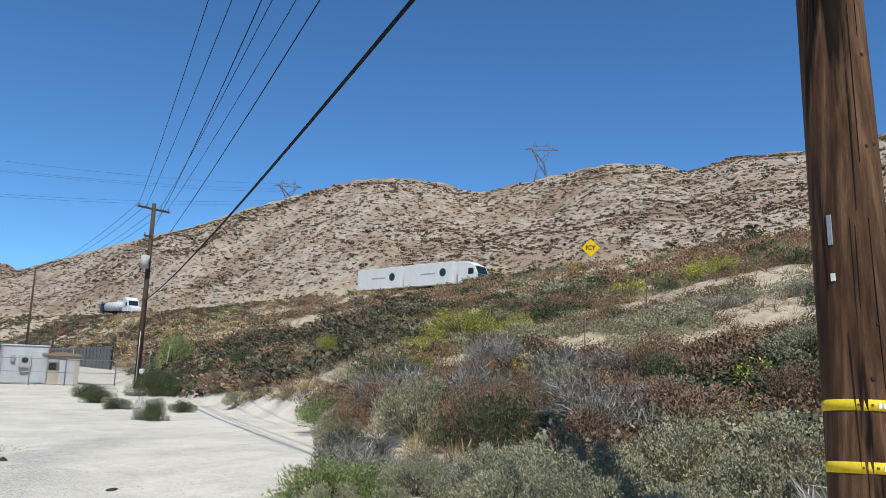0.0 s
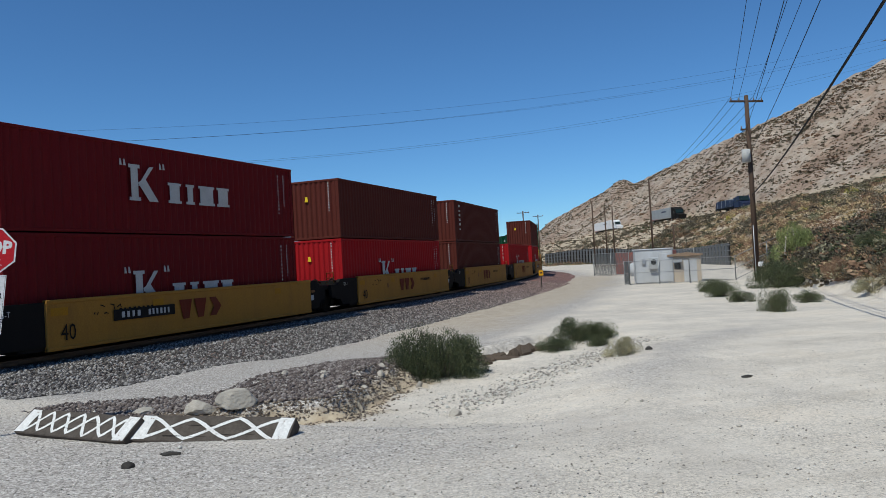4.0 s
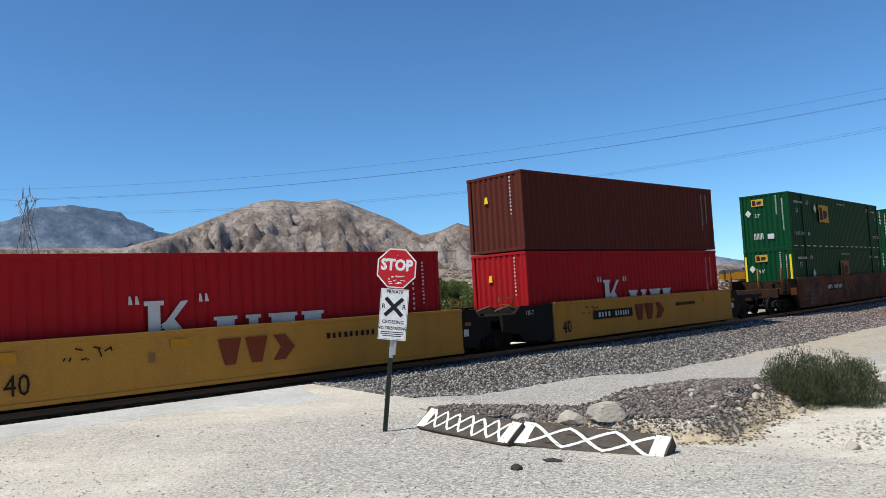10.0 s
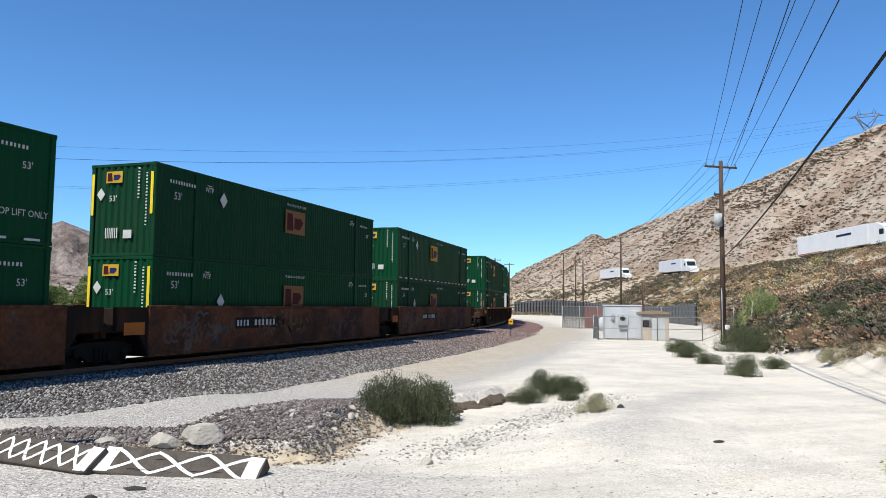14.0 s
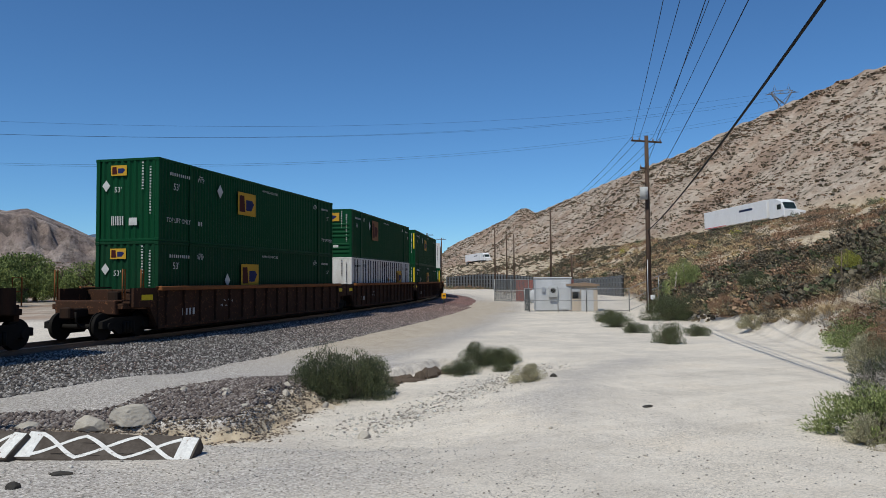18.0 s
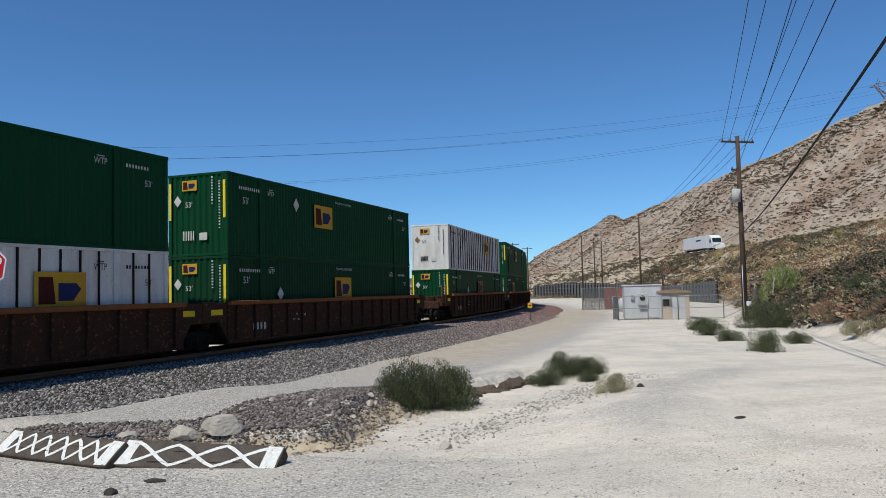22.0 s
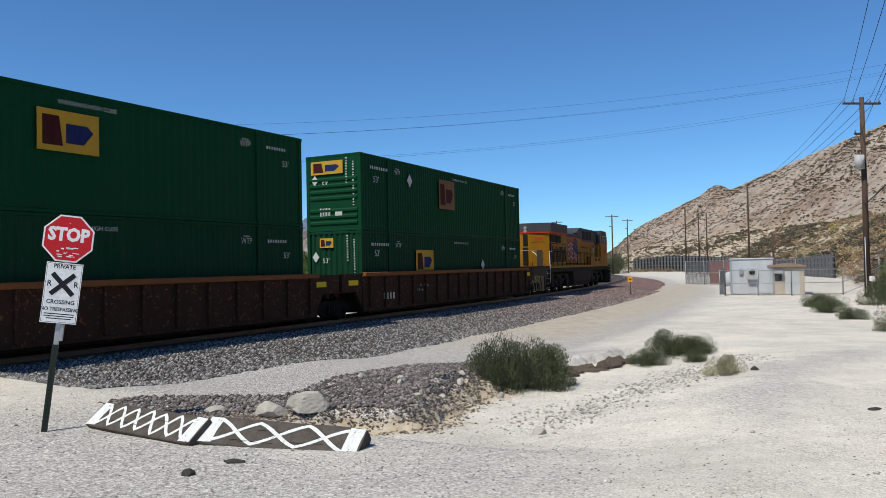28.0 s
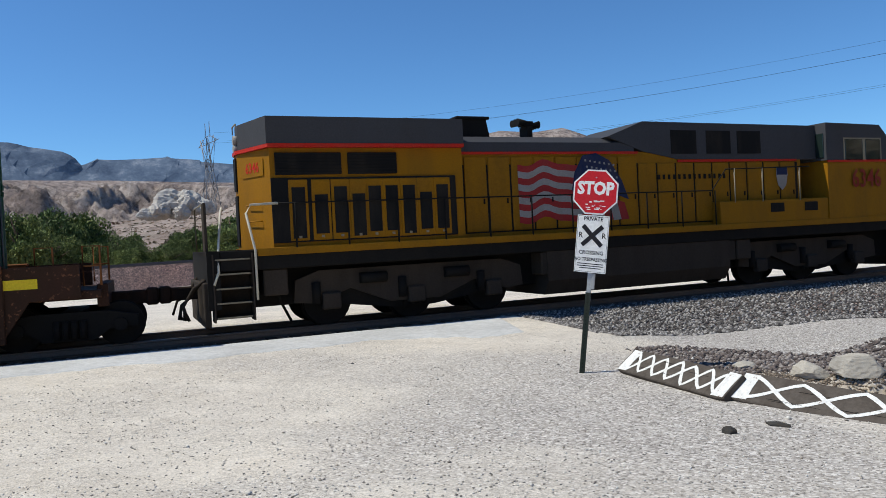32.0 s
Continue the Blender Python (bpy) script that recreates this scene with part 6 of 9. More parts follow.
    if kind == "yellow":
        mk = cached("owner", owner_sign)
        decal("unit_mark", "125-T", -0.2, -1.445, 1.12, 0.2, LETTER, e, squeeze=0.8)
        part("placard_plate", cached("pp", lambda: MB().box(-0.12, 0.12, -0.006, 0, -0.05, 0.05).mesh("placard_plate", BRONZE)), None, e, m=pose(length + 0.8, -1.445, 0.95))
        part("placard_plate", cached("pw", lambda: MB().box(-0.09, 0.09, -0.006, 0, -0.1, 0.1).mesh("placard_plate", LETTER)), None, e, m=pose(length + 0.72, -1.445, 0.7))
        for q in (-0.5, 0.3):
            part("brake_rod", cached("rod", lambda: MB().tube([(-0.5, 0, 0), (0.1, 0, 0.12), (0.5, 0, -0.04)], 0.035, 6).mesh("brake_rod", RUSTY)), None, e, m=pose(-1.0, q - 0.7, 1.25))
        # Added dark box stands in for the shade between the car units.
        part("truck_shroud", cached("shade_box", lambda: MB().box(-1.0, 1.0, -0.85, 0.85, 0.35, 0.95, 0.03).mesh("truck_shroud", BLACK_STEEL)), None, e, m=pose(-1.75, 0, 0))
        part("owner_mark", mk, None, e, m=pose(6.3, y + 0.0, 0.82))
        decal("length_mark", "40", 1.5, y - 0.004, 0.55, 0.58, BLACK_STEEL, e, squeeze=0.8)
        bars(e, 3.9 if group.endswith("head") else 9.0, y - 0.001, 0.98, 1.5, 0.16, BLACK_STEEL, n=9)
        pl = cached("plateline", lambda: MB().box(-0.06, 0.06, -0.004, 0, -0.1, 0.1).mesh("data_plate", BRONZE))
        part("data_plate", pl, None, e, m=pose(4.0, y, 0.85))
        if first or last:
            part("number_panel", MB().box(-1.15, 1.15, -0.004, 0, -0.15, 0.15), GRILLE_B, e, "black panel with white marking", m=pose(4.1, y - 0.002, 0.86))
            bars(e, 3.6, y - 0.007, 0.86, 0.75, 0.2, LETTER, n=4)
            bars(e, 4.65, y - 0.007, 0.86, 0.9, 0.2, LETTER, n=6)
        for q, w in ((0.35, 0.5), (3.7, 0.4), (9.6, 0.35)):
            part("orange_reflector", cached(("ref", w), lambda: MB().box(-w / 2, w / 2, -0.004, 0, -0.1, 0.1).mesh("orange_reflector", ORANGE_R)), None, e, m=pose(q + 0.9, y - 0.001, 1.1))
        scr = cached("scrawl", scrawl)
        part("graffiti", scr, None, e, m=pose(2.8, y - 0.001, 1.02))
    elif kind == "smooth":
        part("number_panel", cached("npanel", lambda: MB().box(-1.5, 1.5, -0.004, 0, -0.2, 0.2).mesh("number_panel", GRILLE_B)), None, e, "black panel with white marking", m=pose(5.5, y + 0.03, 1.12))
        bars(e, 4.5, y + 0.025, 1.12, 0.8, 0.26, LETTER, n=4)
        bars(e, 5.95, y + 0.025, 1.12, 1.5, 0.26, LETTER, n=6)
        part("orange_panel", cached("opanel", lambda: MB().box(-0.42, 0.42, -0.005, 0, -0.18, 0.18).mesh("orange_panel", paint("faded_orange", (0.4, 0.13, 0.03), 0.8, amount=0.5))), None, e, m=pose(-0.9, -1.45, 1.05))
        for i in range(3):
            part("graffiti", cached(("tag", i), lambda: graffiti(i)), None, e, m=pose(2.2 + i * 5.2, y + 0.028 - 0.001 * i, 0.95))["kind"] = "stuff"
    else:
        part("yellow_panel", cached("ypanel", lambda: MB().box(-0.3, 0.3, -0.005, 0, -0.09, 0.09).mesh("yellow_panel", YELLOW_TAPE)), None, e, m=pose(-0.9, -1.45, 1.3))
        part("yellow_panel", MESHES["ypanel"], None, e, m=pose(length + 0.6, -1.45, 1.3))
        bars(e, 1.5, -1.51, 0.75, 0.9, 0.3, LETTER, n=4)
        part("graffiti", cached("scrawl2", lambda: scrawl(LETTER)), None, e, m=pose(4.2, -1.512, 0.95))
    rolling(e, u, u + length)
    return e


def owner_sign():
    mb = MB()
    for x in (-0.85, -0.2):
        mb.prism([(x, 0.29), (x + 0.55, 0.29), (x + 0.4, -0.29), (x + 0.15, -0.29)], 1, -0.006, 0.0)
    mb.prism([(0.5, 0.29), (0.8, 0.29), (1.05, 0.0), (0.8, -0.29), (0.5, -0.29), (0.7, 0.0)], 1, -0.006, 0.0)
    return mb.mesh("owner_mark", paint("owner_mark_red", (0.16, 0.03, 0.015), 0.7, amount=0.3))


def scrawl(mat=None):
    rng = random.Random(4)
    mb = MB()
    x = -0.5
    for i in range(9):
        a = (x, rng.uniform(-0.15, 0.18))
        b = (x + rng.uniform(0.02, 0.18), rng.uniform(-0.15, 0.18))
        dx, dz = b[0] - a[0], b[1] - a[1]
        n = math.hypot(dx, dz) + 1e-6
        ox, oz = -dz / n * 0.014, dx / n * 0.014
        mb.prism([(a[0] - ox, a[1] - oz), (a[0] + ox, a[1] + oz), (b[0] + ox, b[1] + oz), (b[0] - ox, b[1] - oz)], 1, -0.003, 0)
        x += 0.11
    return mb.mesh("graffiti", mat or BLACK_STEEL)


def graffiti(i):
    rng = random.Random(20 + i)
    mat = (paint("spray_grey", (0.085, 0.075, 0.068), 0.8, amount=0.6), paint("spray_tan", (0.12, 0.07, 0.042), 0.8, amount=0.6), paint("spray_violet", (0.08, 0.045, 0.05), 0.8, amount=0.6))[i % 3]
    mb = MB()
    for j in range(40):
        cx, cz, r = rng.uniform(-1.7, 1.7), rng.uniform(-0.3, 0.35), rng.uniform(0.1, 0.3)
        a0, a1 = rng.uniform(0, 6), rng.uniform(1.0, 3.2)
        k = 7
        for q in range(k):
            t0, t1 = a0 + a1 * q / k, a0 + a1 * (q + 1) / k
            mb.quad((cx + r * math.cos(t0), -0.003, cz + r * math.sin(t0)), (cx + r * math.cos(t1), -0.003, cz + r * math.sin(t1)), (cx + (r - 0.085) * math.cos(t1), -0.003, cz + (r - 0.085) * math.sin(t1)), (cx + (r - 0.085) * math.cos(t0), -0.003, cz + (r - 0.085) * math.sin(t0)))
    return mb.mesh("graffiti", mat)


# five-unit yellow car with sea containers
UNITS40 = [-5.1, 10.7, 26.1, 41.8, 57.6]
well_car(UNITS40[0], 12.19, "yellow", "yellow articulated well car with black ends on rails", True, False, "yellow well cars at the head")
for i, u in enumerate(UNITS40[1:]):
    well_car(u, 12.19, "yellow", "yellow articulated well car with black ends on rails", False, i == 3, "yellow well cars")
box40(-5.1, 1, MAROON, "dark red ribbed sea container with white emblem on top", "high")
box40(-5.1, 0, MAROON, "dark red ribbed sea container with white emblem in the well", "low")
box40(10.7, 1, BROWN, "brown ribbed sea container stacked on a red one")
box40(10.7, 0, RED, "red ribbed sea container with white emblem in the well", "low")
box40(26.1, 1, BROWN, "brown ribbed sea container with upright white maker mark", maker=True)
box40(26.1, 0, BROWN, "brown ribbed sea container lying in the well")
box40(41.8, 0, RED, "red ribbed sea container with white emblem, alone in its well", "low")
box40(57.6, 1, BROWN, "brown ribbed sea container stacked on a red one")
box40(57.6, 0, RED, "red ribbed sea container with white emblem in the well", "low")

# rusty brown three-unit car, then the ribbed ones
for u, first, last in ((78.0, True, False), (97.75, False, False), (117.4, False, True)):
    well_car(u, 16.15, "smooth", "rusty brown well car with faded graffiti on rails", first, last, "brown well cars")
for u, first, last in ((141.3, True, False), (160.7, False, False), (179.65, False, True), (202.8, True, False), (222.4, False, False), (241.85, False, True)):
    well_car(u, 16.15, "ribbed", "rusty ribbed well car with orange-brown top chord", first, last, "ribbed well cars")
G = "dark green domestic container with gold emblem"
van(78.0, 1, GREEN, G, "plain", "ribs", (5.15, 0.55), 3.75, liftonly=True, dashes=True)
van(78.0, 0, GREEN, G, "plain", "ribs", (8.15, 0.5), 2.9, faded=True, tape=True)
van(97.75, 1, GREEN_B, G, "fine", "ribs", (8.3, 0.6), 3.4, faded=True, tape=True)
van(97.75, 0, GREEN, G, "fine", "ribs", (8.3, 0.6), 3.4, faded=True, tape=True)
van(117.4, 1, GREEN, G, "plain", "ribs", (7.0, 0.6), 3.4, dashes=True)
van(117.4, 0, GREEN_B, G, "fine", "ribs", (7.0, 0.6), 3.0, faded=True)
van(141.3, 1, GREEN, G, "fine", "ribs", (6.2, 0.7), 4.0, liftonly=True)
van(141.3, 0, GREEN_B, G, "fine", "ribs", (6.5, 0.6), 4.6)
van(160.7, 1, GREEN, G + " and louvred end", "fine", "louvre", (5.3, 0.6), 3.9, faded=True)
van(160.7, 0, WHITE_C, "white domestic container with dark ribs and small emblem", "post", "smooth", (12.3, 0.6), 9.0, white=True)
van(179.65, 1, GREEN, G, "fine", "ribs", (6.6, 0.7), 4.4, tape=True)
van(179.65, 0, GREEN_B, G, "fine", "ribs", (8.3, 0.6), 3.2, tape=True)
van(202.8, 1, WHITE_C, "white ribbed domestic container with rust streaks", "post", "smooth", (11.0, 0.6), 4.2, white=True)
van(202.8, 0, GREEN, G, "plain", "ribs", (8.6, 0.6), 4.8, faded=True, tape=True)
van(222.4, 1, GREEN, G, "plain", "ribs", (7.9, 0.6), 3.7, tape=True)
van(222.4, 0, GREEN_B, G, "fine", "ribs", (4.95, 0.6), 0.35)
van(241.85, 1, GREEN, G + " and louvred end", "fine", "louvre", (7.0, 0.75), 3.6, faded=True)
van(241.85, 0, GREEN_B, G, "fine", "ribs", (4.8, 0.6), 10.85)

# ---- the locomotive ----
LOCO_Y = paint("engine_yellow", (0.29, 0.13, 0.007), 0.55, amount=0.55, dirt=(0.13, 0.065, 0.015), scale=1.3)
LOCO_G = paint("engine_grey", (0.06, 0.06, 0.064), 0.6, amount=0.4, dirt=(0.05, 0.045, 0.04), scale=1.3)
LOCO_R = paint("engine_red_stripe", (0.5, 0.025, 0.015), 0.5, amount=0.3)
GRILLE = paint("grille_black", (0.012, 0.012, 0.012), 0.7, amount=0.2)
STAIR_RAIL = paint("stair_rail_pale", (0.6, 0.56, 0.46), 0.45, amount=0.3)
GRIME = paint("grimy_underframe", (0.05, 0.039, 0.03), 0.85, amount=0.6, dirt=(0.025, 0.02, 0.016), scale=2.2)
HANDRAIL = paint("handrail_grey", (0.26, 0.22, 0.15), 0.4, amount=0.3)
FLAG_W, FLAG_R, FLAG_B = paint("flag_white", (0.3, 0.28, 0.26), 0.6), paint("flag_red", (0.32, 0.03, 0.03), 0.6), paint("flag_blue", (0.02, 0.03, 0.08), 0.6)
GLASS, _, gb = node_mat("cab_glass")
gb.inputs["Base Color"].default_value = (0.015, 0.025, 0.022, 1)
gb.inputs["Roughness"].default_value = 0.05
gb.inputs["Transmission Weight"].default_value = 0.0


def locomotive():
    e = empty("locomotive", pose(0, 0, 0), "yellow and grey diesel locomotive with red stripe and flag", "locomotive")
    Y = -1.52
    deck = 1.72
    P = lambda name, mb, mat, label="", parent=e, m=None: part(name, mb, mat, parent, label, m)
    P("frame", MB().box(0.75, 21.9, -1.48, 1.48, 1.3, deck, 0.02).box(0.5, 0.75, -1.5, 1.5, 0.55, deck).box(21.7, 21.9, -1.5, 1.5, 0.55, deck), BLACK_STEEL)
    P("yellow_edge", MB().box(1.5, 20.6, Y - 0.02, Y + 0.04, deck - 0.14, deck + 0.02, 0.01), LOCO_Y)
    P("yellow_edge", MB().box(1.5, 20.6, -Y - 0.04, -Y + 0.02, deck - 0.14, deck + 0.02, 0.01), LOCO_Y)
    # hood in its lengths: outline across the body, drawn along it
    def hull(x0, x1, half, top, chamfer, name, mat, zlow=deck, cut=0.0):
        prof = [(-half, zlow), (half, zlow), (half, top - chamfer), (half - chamfer * 0.8, top), (-half + chamfer * 0.8, top), (-half, top - chamfer)]
        return P(name, MB().prism(prof, 0, x0, x1), mat)
    # the rear end is a blunt prow: two faces that meet on the centre line
    prow = lambda x, d, half: [(6.2, -half), (6.2, half), (x + d, half), (x, 0.2), (x, -0.2), (x + d, -half)]
    P("radiator_hood", MB().prism(prow(1.38, 0.47, 1.4), 2, deck, 3.78), LOCO_Y)
    hull(6.2, 17.1, 1.15, 3.72, 0.03, "engine_hood", LOCO_Y)
    P("radiator_roof", MB().prism(prow(1.42, 0.36, 1.53), 2, 3.86, 4.42), LOCO_G, "grey overhanging radiator roof")
    P("grab_rail", MB().tube([(1.5, 1.1, 4.4), (1.5, 1.1, 4.58), (1.5, 0.6, 4.58), (1.5, 0.6, 4.4)], 0.016, 6), HANDRAIL)
    P("hood_roof", MB().prism([(-1.18, 3.72), (1.18, 3.72), (1.15, 3.95), (0.85, 4.12), (-0.85, 4.12), (-1.15, 3.95)], 0, 6.3, 11.2), LOCO_G)
    P("equipment_roof", MB().prism([(10.4, 4.1), (11.5, 4.5), (17.7, 4.46), (17.7, 3.48), (12.6, 3.52), (11.5, 3.72)], 1, -1.18, 1.18), LOCO_G)
    P("red_stripe", MB().prism(prow(1.34, 0.46, 1.55), 2, 3.785, 3.86), LOCO_R)
    P("red_stripe", MB().box(6.25, 11.3, -1.2, -1.16, 3.66, 3.72).box(12.6, 16.9, -1.2, -1.16, 3.44, 3.5), LOCO_R)
    for x0, x1 in ((1.95, 3.35), (3.5, 4.6)):
        P("radiator_grille", MB().box(x0, x1, -1.46, -1.4, 3.22, 3.68, 0.01), GRILLE)
        lv = MB()
        for i in range(6):
            lv.box(x0, x1, -1.475, -1.455, 3.26 + i * 0.07, 3.275 + i * 0.07)
        P("grille_slats", lv, BLACK_STEEL)
    # Black sheets behind the doors paint shade into the gaps between them.
    P("hood_seam", MB().box(1.85, 6.0, -1.432, -1.41, 1.82, 3.16), GRILLE)
    P("hood_seam", MB().box(6.3, 16.95, -1.16, -1.14, 1.82, 3.42), GRILLE)
    for i, x in enumerate((2.2, 2.68, 3.1, 3.5, 3.86, 4.25, 4.65, 5.05, 5.45)):
        w = 0.4
        d = P("hood_door", MB().box(x, x + w, -1.455, -1.42, 1.85, 3.12, 0.012), LOCO_Y)
        P("door_grille", MB().box(x + 0.06, x + w - 0.06, -1.466, -1.45, 1.98 if i % 3 else 1.9, 3.0 - (0.2 if i in (1, 3, 7) else 0.04)), GRILLE, parent=d)
        P("door_latch", MB().box(x + 0.17, x + 0.23, -1.475, -1.455, 1.9, 1.95), HANDRAIL, parent=d)
    for i in range(17):
        x = 6.35 + i * 0.62
        if x > 16.6:
            break
        d = P("hood_door", MB().box(x, x + 0.57, -1.185, -1.15, 1.85, 3.6 if x < 11 else 3.42, 0.012), LOCO_Y)
        P("door_latch", MB().box(x + 0.46, x + 0.5, -1.2, -1.185, 2.5, 2.62), BLACK_STEEL, parent=d)
    for x in (12.4, 13.6, 14.7):
        P("intake_grille", MB().box(x, x + 0.85, -1.195, -1.17, 3.66, 4.28), GRILLE)
    # flag painted on the doors, waving
    cols = 14
    wave = lambda x: 0.07 * math.sin(x * 4.6) + 0.03 * math.sin(x * 9 + 1)
    for k in range(9):
        st = MB()
        for c in range(cols):
            xa, xb = 7.75 + c * 0.14, 7.75 + (c + 1) * 0.14
            za, zb = 2.05 + k * 0.155, 2.05 + (k + 1) * 0.155
            st.quad((xa, -1.196, za + wave(xa)), (xb, -1.196, za + wave(xb)), (xb, -1.196, zb + wave(xb)), (xa, -1.196, zb + wave(xa)))
        P("flag_stripe", st, FLAG_R if k % 2 == 0 else FLAG_W)
    P("flag_field", MB().prism([(9.25, 2.75), (9.35, 3.2), (9.6, 3.62), (10.0, 3.68), (10.4, 3.5), (10.75, 3.0), (10.95, 2.5), (10.6, 2.62), (10.1, 2.5), (9.6, 2.75)], 1, -1.205, -1.197), FLAG_B)
    stars = MB()
    for i in range(7):
        for j in range(4):
            x, z = 9.68 + i * 0.14 + j * 0.04, 3.5 - j * 0.16 - i * 0.02
            stars.box(x - 0.025, x + 0.025, -1.21, -1.205, z - 0.025, z + 0.025)
    P("flag_stars", stars, FLAG_W)
    for k in range(5):
        P("flag_stripe", MB().prism([(9.62 + k * 0.24, 2.62 - 0.06 * abs(k - 2)), (9.86 + k * 0.24, 2.6 - 0.06 * abs(k - 1)), (9.98 + k * 0.24, 2.0), (9.74 + k * 0.24, 1.98)], 1, -1.2, -1.1965), FLAG_W if k % 2 else FLAG_R)
    # cab, nose and rear end
    P("cab", MB().prism([(20.45, deck), (20.45, 3.2), (20.2, 4.05), (19.95, 4.28), (17.75, 4.28), (17.75, deck)], 1, -1.52, 1.52), LOCO_Y)
    P("cab_roof", MB().prism([(17.7, 3.42), (20.42, 3.42), (20.25, 4.15), (19.95, 4.46), (17.7, 4.5)], 1, -1.54, 1.54), LOCO_G)
    P("red_stripe", MB().box(17.73, 20.4, -1.56, -1.535, 3.36, 3.42), LOCO_R)
    P("nose", MB().prism([(20.45, deck), (21.6, deck), (21.6, 2.5), (21.35, 3.05), (20.45, 3.3)], 1, -1.1, 1.1), LOCO_Y)
    for x0, x1 in ((18.45, 19.2), (19.3, 19.95)):
        w = P("cab_window", MB().box(x0, x1, -1.556, -1.53, 3.42, 4.02, 0.02), GLASS)
        P("window_frame", MB().box(x0 - 0.05, x1 + 0.05, -1.55, -1.538, 3.37, 3.42).box(x0 - 0.05, x1 + 0.05, -1.55, -1.538, 4.02, 4.07).box(x0 - 0.05, x0, -1.55, -1.538, 3.42, 4.02).box(x1, x1 + 0.05, -1.55, -1.538, 3.42, 4.02), HANDRAIL, parent=w)
    P("cab_window", MB().box(17.67, 17.71, -1.46, -1.2, 3.5, 4.2, 0.01), GLASS)
    P("roof_box", MB().box(18.05, 19.75, -0.9, 0.9, 4.34, 4.48, 0.03), LOCO_G)
    decal("road_number", "6346", 19.3, -1.57, 2.85, 0.74, paint("number_red", (0.25, 0.03, 0.02), 0.6), e, squeeze=0.85, bold=0.012)
    P("end_box", MB().box(0.5, 0.56, -1.3, -0.95, deck, 2.7, 0.01), GRIME)
    holder = P("number_panel", MB().box(-0.42, 0.42, -0.006, 0, -0.18, 0.18), LOCO_Y, m=pose(1.6, -0.8, 3.42, 0, 0, -68.6))
    decal("road_number", "6346", 0, -0.012, 0, 0.3, LOCO_R, holder, squeeze=0.9, bold=0.006)
    P("owner_shield", MB().prism([(-0.2, 0.33), (0.2, 0.33), (0.22, 0.1), (0.15, -0.2), (0, -0.33), (-0.15, -0.2), (-0.22, 0.1)], 1, -0.004, 0), FLAG_W, m=pose(16.3, -1.2, 2.95))
    P("owner_shield", MB().box(-0.2, 0.2, -0.008, -0.004, 0.1, 0.33), FLAG_B, m=pose(16.3, -1.2, 2.95))
    bars(e, 13.1, -1.195, 3.05, 2.4, 0.16, BLACK_STEEL, n=14)
    P("battery_box", MB().box(13.7, 17.74, -1.5, -1.16, deck, 2.35, 0.02), LOCO_Y)
    for x in (15.5, 16.8):
        P("box_vent", MB().box(x, x + 0.5, -1.515, -1.495, 2.0, 2.25), GRILLE)
    P("exhaust_cowl", MB().prism([(6.5, 4.1), (7.45, 4.1), (7.35, 4.6), (6.6, 4.6)], 1, -0.45, 0.45).box(6.52, 7.43, -0.5, 0.5, 4.6, 4.67, 0.015), BLACK_STEEL)
    base = P("horn_bracket", MB().box(8.65, 8.8, -0.2, 0.2, 4.1, 4.5), BLACK_STEEL)
    for q in (-0.15, 0, 0.15):
        P("horn", MB().tube([(8.6, q, 4.54), (8.82, q, 4.54), (9.02, q, 4.54)], [0.03, 0.035, 0.1], 10), BLACK_STEEL, parent=base)
        P("horn", MB().tube([(8.85, q, 4.6), (8.7, q, 4.6), (8.4, q, 4.6)], [0.03, 0.035, 0.1], 10), BLACK_STEEL, parent=base)
    P("rear_slot", MB().box(1.34, 1.4, -0.14, 0.14, 3.0, 3.72, 0.01), GRILLE)
    P("rear_door", MB().box(1.35, 1.4, -0.17, 0.17, 1.8, 2.9, 0.01), GRILLE)
    P("rear_light", MB().tube([(1.34, 0, 4.12), (1.46, 0, 4.12)], 0.1, 14), FLAG_W)
    P("rear_light", MB().tube([(1.34, 0, 3.92), (1.46, 0, 3.92)], 0.1, 14), FLAG_W)
    for i in range(2):
        P("rear_rung", MB().tube([(1.6, -0.6, 2.3 + i * 0.35), (1.46, -0.6, 2.3 + i * 0.35), (1.62, -1.05, 2.3 + i * 0.35), (1.76, -1.05, 2.3 + i * 0.35)], 0.014, 6), LOCO_Y)
    P("rear_platform", MB().box(0.5, 1.6, -1.45, 1.45, 1.62, 1.72, 0.01), GRIME)
    for x, sgn in ((0.62, 1), (20.95, 1)):
        for i in range(5):
            st = P("step", MB().box(x + 0.01, x + 0.75, -1.5, -1.12, 0.36 + i * 0.29, 0.4 + i * 0.29, 0.006), GRIME)
            P("step_edge", MB().box(x + 0.04, x + 0.71, -1.512, -1.498, 0.37 + i * 0.29, 0.4 + i * 0.29), HANDRAIL, parent=st)
        P("step_back", MB().box(x, x + 0.76, -1.12, -1.08, 0.34, 1.66), GRIME)
        for q in (x - 0.02, x + 0.75):
            P("stringer", MB().box(q, q + 0.03, -1.52, -1.12, 0.3, 1.66), GRIME)
    P("stair_rail", MB().tube([(0.95, -0.55, 2.62), (0.9, -0.75, 2.5), (0.72, -1.46, 1.6), (0.72, -1.52, 1.3), (0.62, -1.52, 1.05)], 0.026, 7), STAIR_RAIL, "pale bent stair rail")
    P("stair_rail", MB().tube([(1.45, -1.53, 0.7), (1.45, -1.53, 1.7), (1.3, -1.53, 2.45), (1.4, -1.53, 2.62), (1.95, -1.53, 2.64)], 0.026, 7), STAIR_RAIL, "pale bent stair rail")
